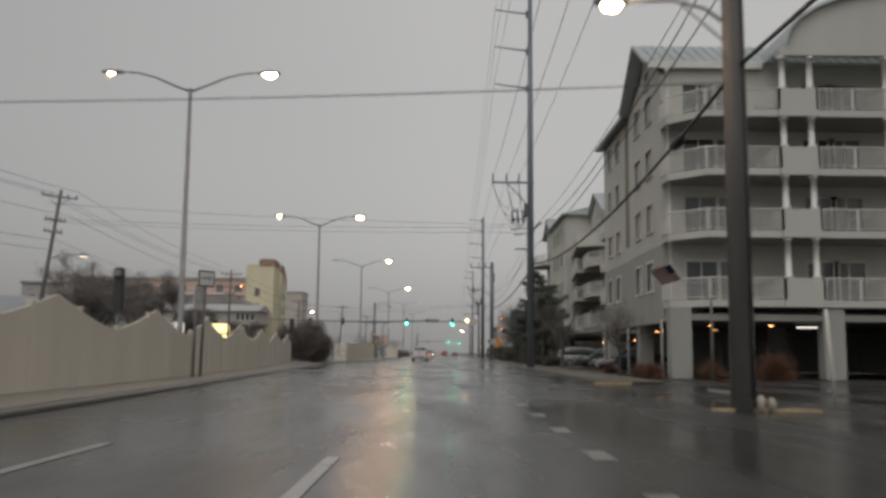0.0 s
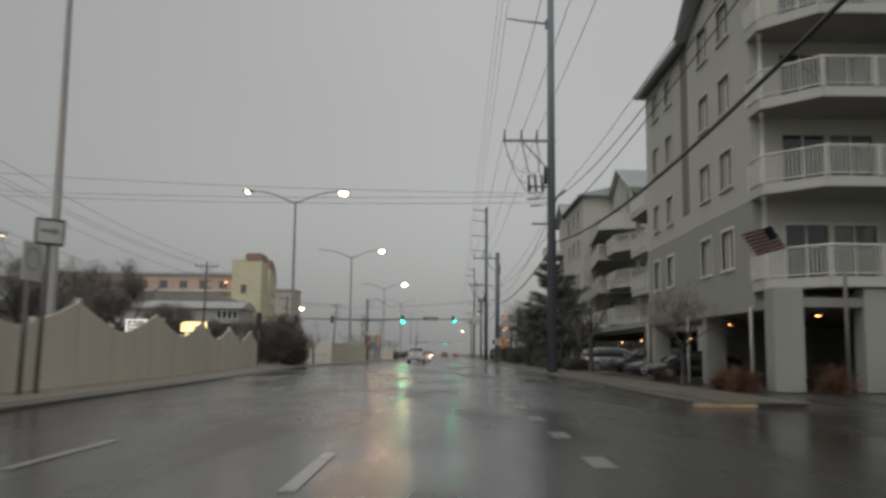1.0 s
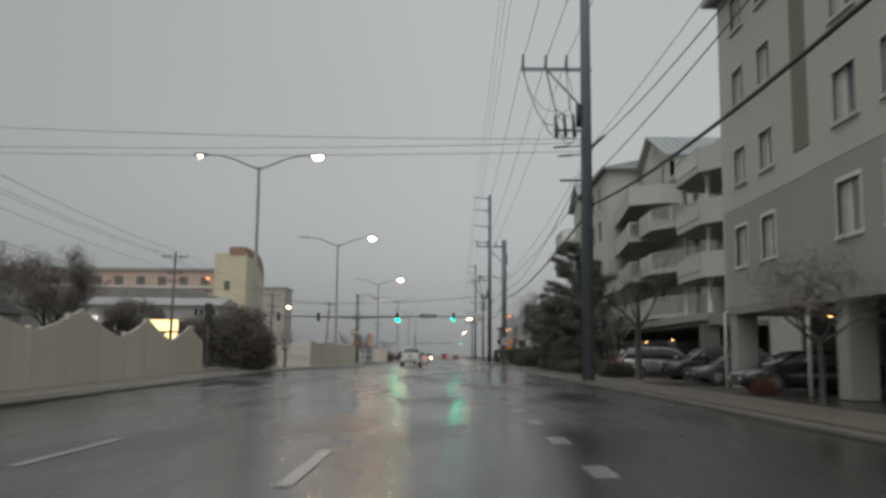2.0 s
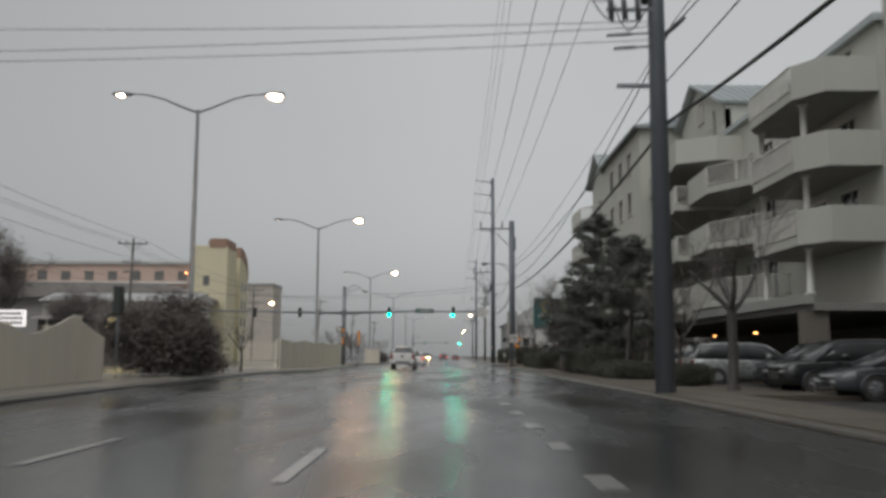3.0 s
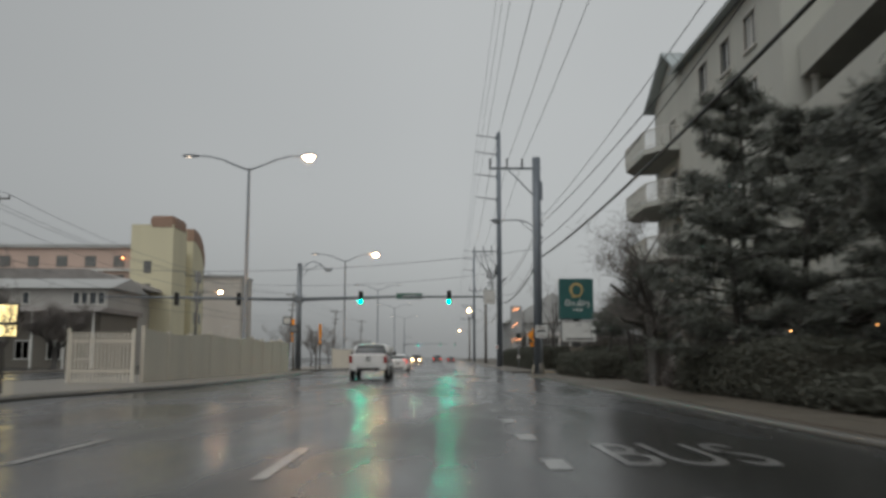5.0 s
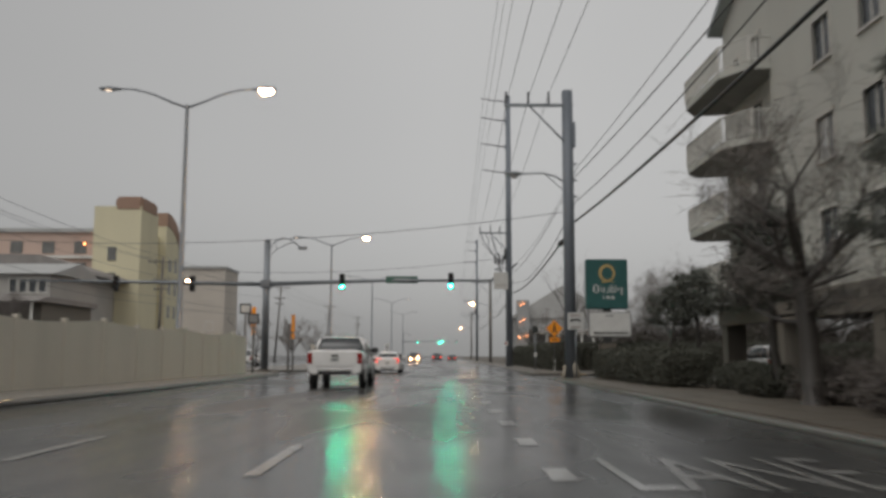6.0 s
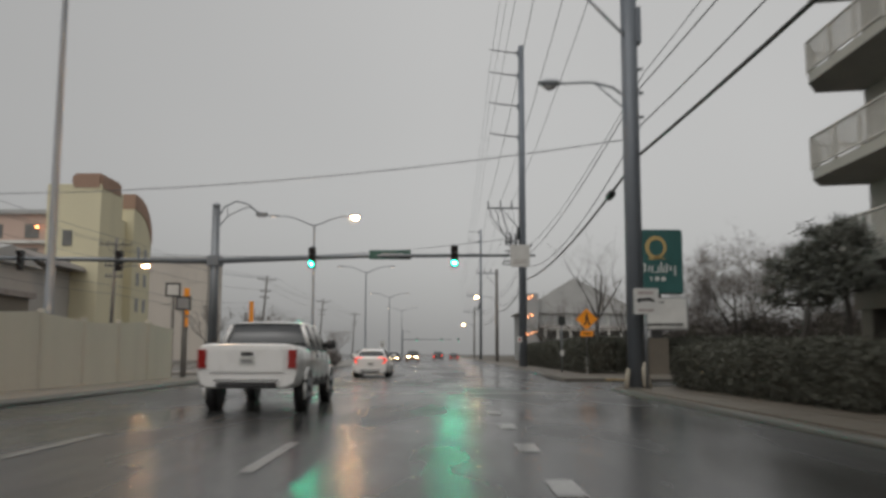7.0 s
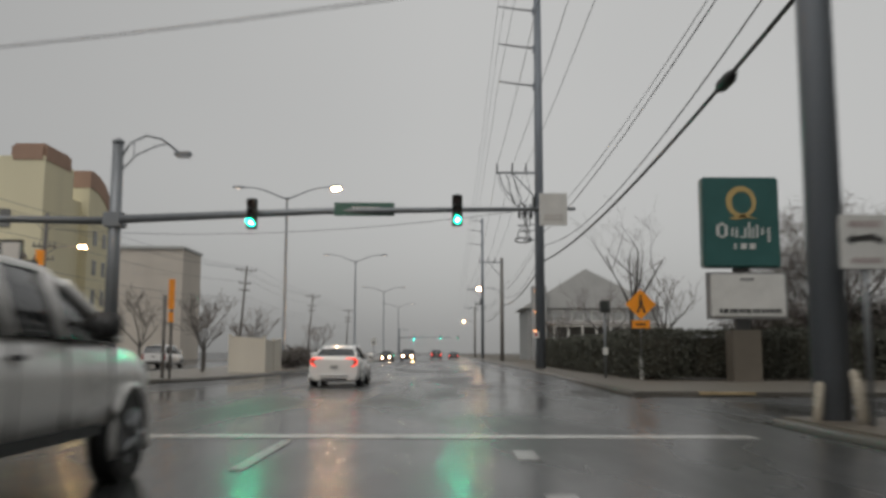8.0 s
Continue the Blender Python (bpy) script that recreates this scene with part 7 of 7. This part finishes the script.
SEDAN_CABIN = [(0.42, 0.78, 1.03, 0.74, 1.06), (0.95, 0.88, 1.0, 0.68, 1.27), (1.5, 0.90, 0.95, 0.64, 1.39), (2.2, 0.92, 0.94, 0.66, 1.42), (2.7, 0.92, 0.94, 0.65, 1.39), (3.6, 0.86, 0.92, 0.70, 0.95)]
SUV_BODY = [(0, 0.88, 0.42, 1.1), (0.15, 0.95, 0.34, 1.12), (0.9, 1.0, 0.28, 1.1), (2.8, 1.0, 0.28, 1.08), (3.6, 0.98, 0.28, 1.06), (4.3, 0.95, 0.3, 1.0), (4.6, 0.86, 0.36, 0.85)]
SUV_CABIN = [(0.1, 0.86, 1.08, 0.80, 1.14), (0.35, 0.88, 1.08, 0.74, 1.62), (1.2, 0.92, 1.08, 0.74, 1.70), (2.4, 0.92, 1.06, 0.74, 1.70), (2.9, 0.92, 1.05, 0.72, 1.62), (3.6, 0.88, 1.04, 0.78, 1.08)]

car("sedan", (-2.75, 142.8, 0), 0, "white wet fastback sedan with lit red tail lamps", CAR_WHITE, SEDAN_BODY, SEDAN_CABIN, 1.80, (0.95, 3.65), 0.33, tail=True, ladder=(1.9,), rear_lamp="hook")
truck = car("pickup_truck", (-3.08, 115.8, 0), 0, "white wet crew-cab pickup truck with black mirrors", TRUCK_WHITE,
    [(0, 0.95, 0.52, 1.32), (0.08, 0.985, 0.48, 1.36), (2.0, 1.0, 0.46, 1.32), (3.6, 1.0, 0.46, 1.28), (4.5, 1.0, 0.46, 1.26), (5.3, 0.99, 0.46, 1.20), (5.68, 0.95, 0.48, 1.12), (5.8, 0.82, 0.52, 0.98)],
    [(1.85, 0.93, 1.28, 0.90, 1.34), (1.98, 0.94, 1.28, 0.76, 1.80), (2.7, 0.95, 1.28, 0.77, 1.86), (3.55, 0.95, 1.27, 0.77, 1.85), (4.0, 0.95, 1.26, 0.75, 1.76), (4.85, 0.92, 1.24, 0.84, 1.28)],
    2.02, (1.25, 5.02), 0.40, tail=False, ladder=(2.7, 3.55), category="pickup truck")
part("bed_cover", bar(-0.90, 0.90, 0.12, 1.82, 1.345, 1.372), PLASTIC, truck, "black soft cover over the bed")
part("tailgate", bar(-0.74, 0.74, -0.03, 0.02, 0.78, 1.27), TRUCK_WHITE, truck, "white tailgate", bevel=0.02)
part("handle", bar(-0.12, 0.12, -0.045, -0.03, 1.12, 1.19), PLASTIC, truck)
part("sill_trim", bar(1.0, 1.02, 1.6, 4.3, 0.47, 0.56), PLASTIC, truck, "dark sill")
for yy, z0, z1 in ((1.82, 0.62, 1.27), (2.74, 0.56, 1.25), (3.60, 0.56, 1.24), (4.56, 0.60, 1.22)):
    for s in (-1, 1):
        edge_pts = [(s * (1.004 - 0.035 * max(0.0, (z - 0.95) / 0.3) ** 1.6), yy + 0.05 * (z - 0.9), z) for z in [z0 + (z1 - z0) * k / 8 for k in range(9)]]
        part("door_gap", fresh(tube, edge_pts, 0.009, 5), PLASTIC, truck, "dark door gap")
car("oncoming_car", (-3.4, 238.0, 0), 180, "dark car with warm headlamps facing along the road", CAR_GREY, SUV_BODY, SUV_CABIN, 1.85, (0.9, 3.7), 0.35, head=True)
car("oncoming_car", (-6.4, 240.0, 0), 180, "dark car with warm headlamps beside another", CAR_BLACK, SEDAN_BODY, SEDAN_CABIN, 1.8, (0.95, 3.65), 0.33, head=True)
car("distant_car", (0.4, 268.0, 0), 0, "distant dark car with lit tail lamps", CAR_GREY, SUV_BODY, SUV_CABIN, 1.85, (0.9, 3.7), 0.35, tail=True)
car("distant_car", (3.6, 276.0, 0), 0, "distant grey car with lit tail lamps", CAR_GREY, SEDAN_BODY, SEDAN_CABIN, 1.8, (0.95, 3.65), 0.33, tail=True)
# parked under and beside the apartments
car("parked_car", (14.6, 57.6, 0), 90, "black sedan parked under the apartments", CAR_BLACK, SEDAN_BODY, SEDAN_CABIN, 1.8, (0.95, 3.65), 0.33)
car("parked_car", (15.6, 66.4, 0), 88, "dark grey car parked beside the apartments", CAR_GREY, SEDAN_BODY, SEDAN_CABIN, 1.82, (0.95, 3.65), 0.33)
car("parked_car", (15.2, 69.6, 0), 92, "dark car parked beside the apartments", CAR_BLACK, SUV_BODY, SUV_CABIN, 1.85, (0.9, 3.7), 0.35)
van = car("parked_car", (16.5, 74.2, 0), 90, "dark grey minivan with a barred chrome grille beside the apartments", CAR_GREY, SUV_BODY, SUV_CABIN, 1.88, (0.9, 3.7), 0.35)
for z in (0.80, 0.90, 1.00):
    part("grille_bar", bar(-0.72, 0.72, 4.60, 4.66, z, z + 0.045), STEEL, van, "bright chrome grille bar", bevel=0.012)
# a white car; silver paint stands in for the haze and shade on it
car("parked_car", (9.9, 76.75, 0), -90, "white sports utility car before the balconies, dimmed to silver for haze and shade", CAR_SILVER, SUV_BODY, SUV_CABIN, 1.92, (0.9, 3.7), 0.35)
car("parked_car", (11.0, 84.65, 0), -90, "dark maroon sports utility car with red lamps before the balconies", CAR_MAROON, SUV_BODY, SUV_CABIN, 1.85, (0.9, 3.7), 0.35)
car("parked_car", (14.3, 97.2, 0), -90, "silver sedan parked under the balconies", CAR_SILVER, SEDAN_BODY, SEDAN_CABIN, 1.8, (0.95, 3.65), 0.33)
car("parked_car", (17.6, 127.6, 0), 0, "white sports utility car standing beyond the wing", CAR_WHITE, SUV_BODY, SUV_CABIN, 1.86, (0.9, 3.7), 0.35)
car("parked_car", (19.2, 107.5, 0), 90, "pale car parked under the wing", CAR_SILVER, SEDAN_BODY, SEDAN_CABIN, 1.8, (0.95, 3.65), 0.33)
car("parked_car", (-19.5, 176, 0), 0, "white van beyond the median", CAR_WHITE, SUV_BODY, SUV_CABIN, 1.9, (0.9, 3.7), 0.36)

# ---------------------------------------------------------------- flag on the lowest balcony
fl = thing("flag", (11.75, 43.9, 4.55), "striped red and white flag with a blue corner", "flag")
part("staff", fresh(tube, [(0.5, 0.5, 0.0), (-0.6, -0.6, 1.05)], 0.02, 6), TRIM, fl)


def flag_cloth(k0, k1, u0, u1):
    bm = bmesh.new()
    rows = []
    for i in range(13):
        u = u0 + (u1 - u0) * i / 12
        col = []
        for k in (k0, k1):
            wave = 0.09 * math.sin(5.5 * u + 0.6 * k / 13) * (0.3 + u)
            base = Vector((-0.6, -0.6, 1.05)).lerp(Vector((0.1, 0.1, 0.38)), k / 13)
            col.append(base + Vector((-0.15 * u + wave, -0.15 * u - wave, -0.05 * u)) + Vector((-0.75, 0.25, -0.28)) * u * 1.0)
        rows.append(col)
    loft(bm, rows, closed=False)
    bmesh.ops.solidify(bm, geom=bm.faces[:], thickness=0.006)
    return bm


for k in range(13):
    part("stripe", flag_cloth(k, k + 1, 0.4 if k < 7 else 0.0, 1.0), FLAG_WHITE if k % 2 else FLAG_RED, fl)
part("canton", flag_cloth(0, 7, 0.0, 0.4), FLAG_BLUE, fl, "dark blue corner")
st = thing("sign_stake", (12.26, 40.5, 0), "weathered wooden post beside the driveway", "post")
part("post", fresh(tube, [(0, 0, -0.02), (0, 0, 3.75)], 0.06, 8), WOOD_POLE, st)
st2 = thing("support_post", pose(10.06, 22.9, -0.02, 0, -4, 0), "slanting white post before the parking", "post")
part("post", fresh(tube, [(0, 0, 0), (0, 0, 2.4)], 0.036, 8), TRIM, st2)

# ---------------------------------------------------------------- paving slabs beside the bus lane
slab_mesh = None
rnd = random.Random(5)
for k in range(-2, 60):
    for side in (0, 1):
        if slab_mesh is None:
            slab = part("paving_slab", bar(-0.498, 0.498, -0.742, 0.742, -0.03, 0.018), SLAB, walkway, bevel=0.008)
            slab_mesh = slab.data
        else:
            slab = new("paving_slab", slab_mesh)
            slab.parent = walkway
        slab.matrix_world = pose(6.885 + 1.008 * side, 37.75 + 1.5 * k, 0.130 + rnd.uniform(-0.003, 0.003), rnd.uniform(-0.15, 0.15), rnd.uniform(-0.15, 0.15), 0)
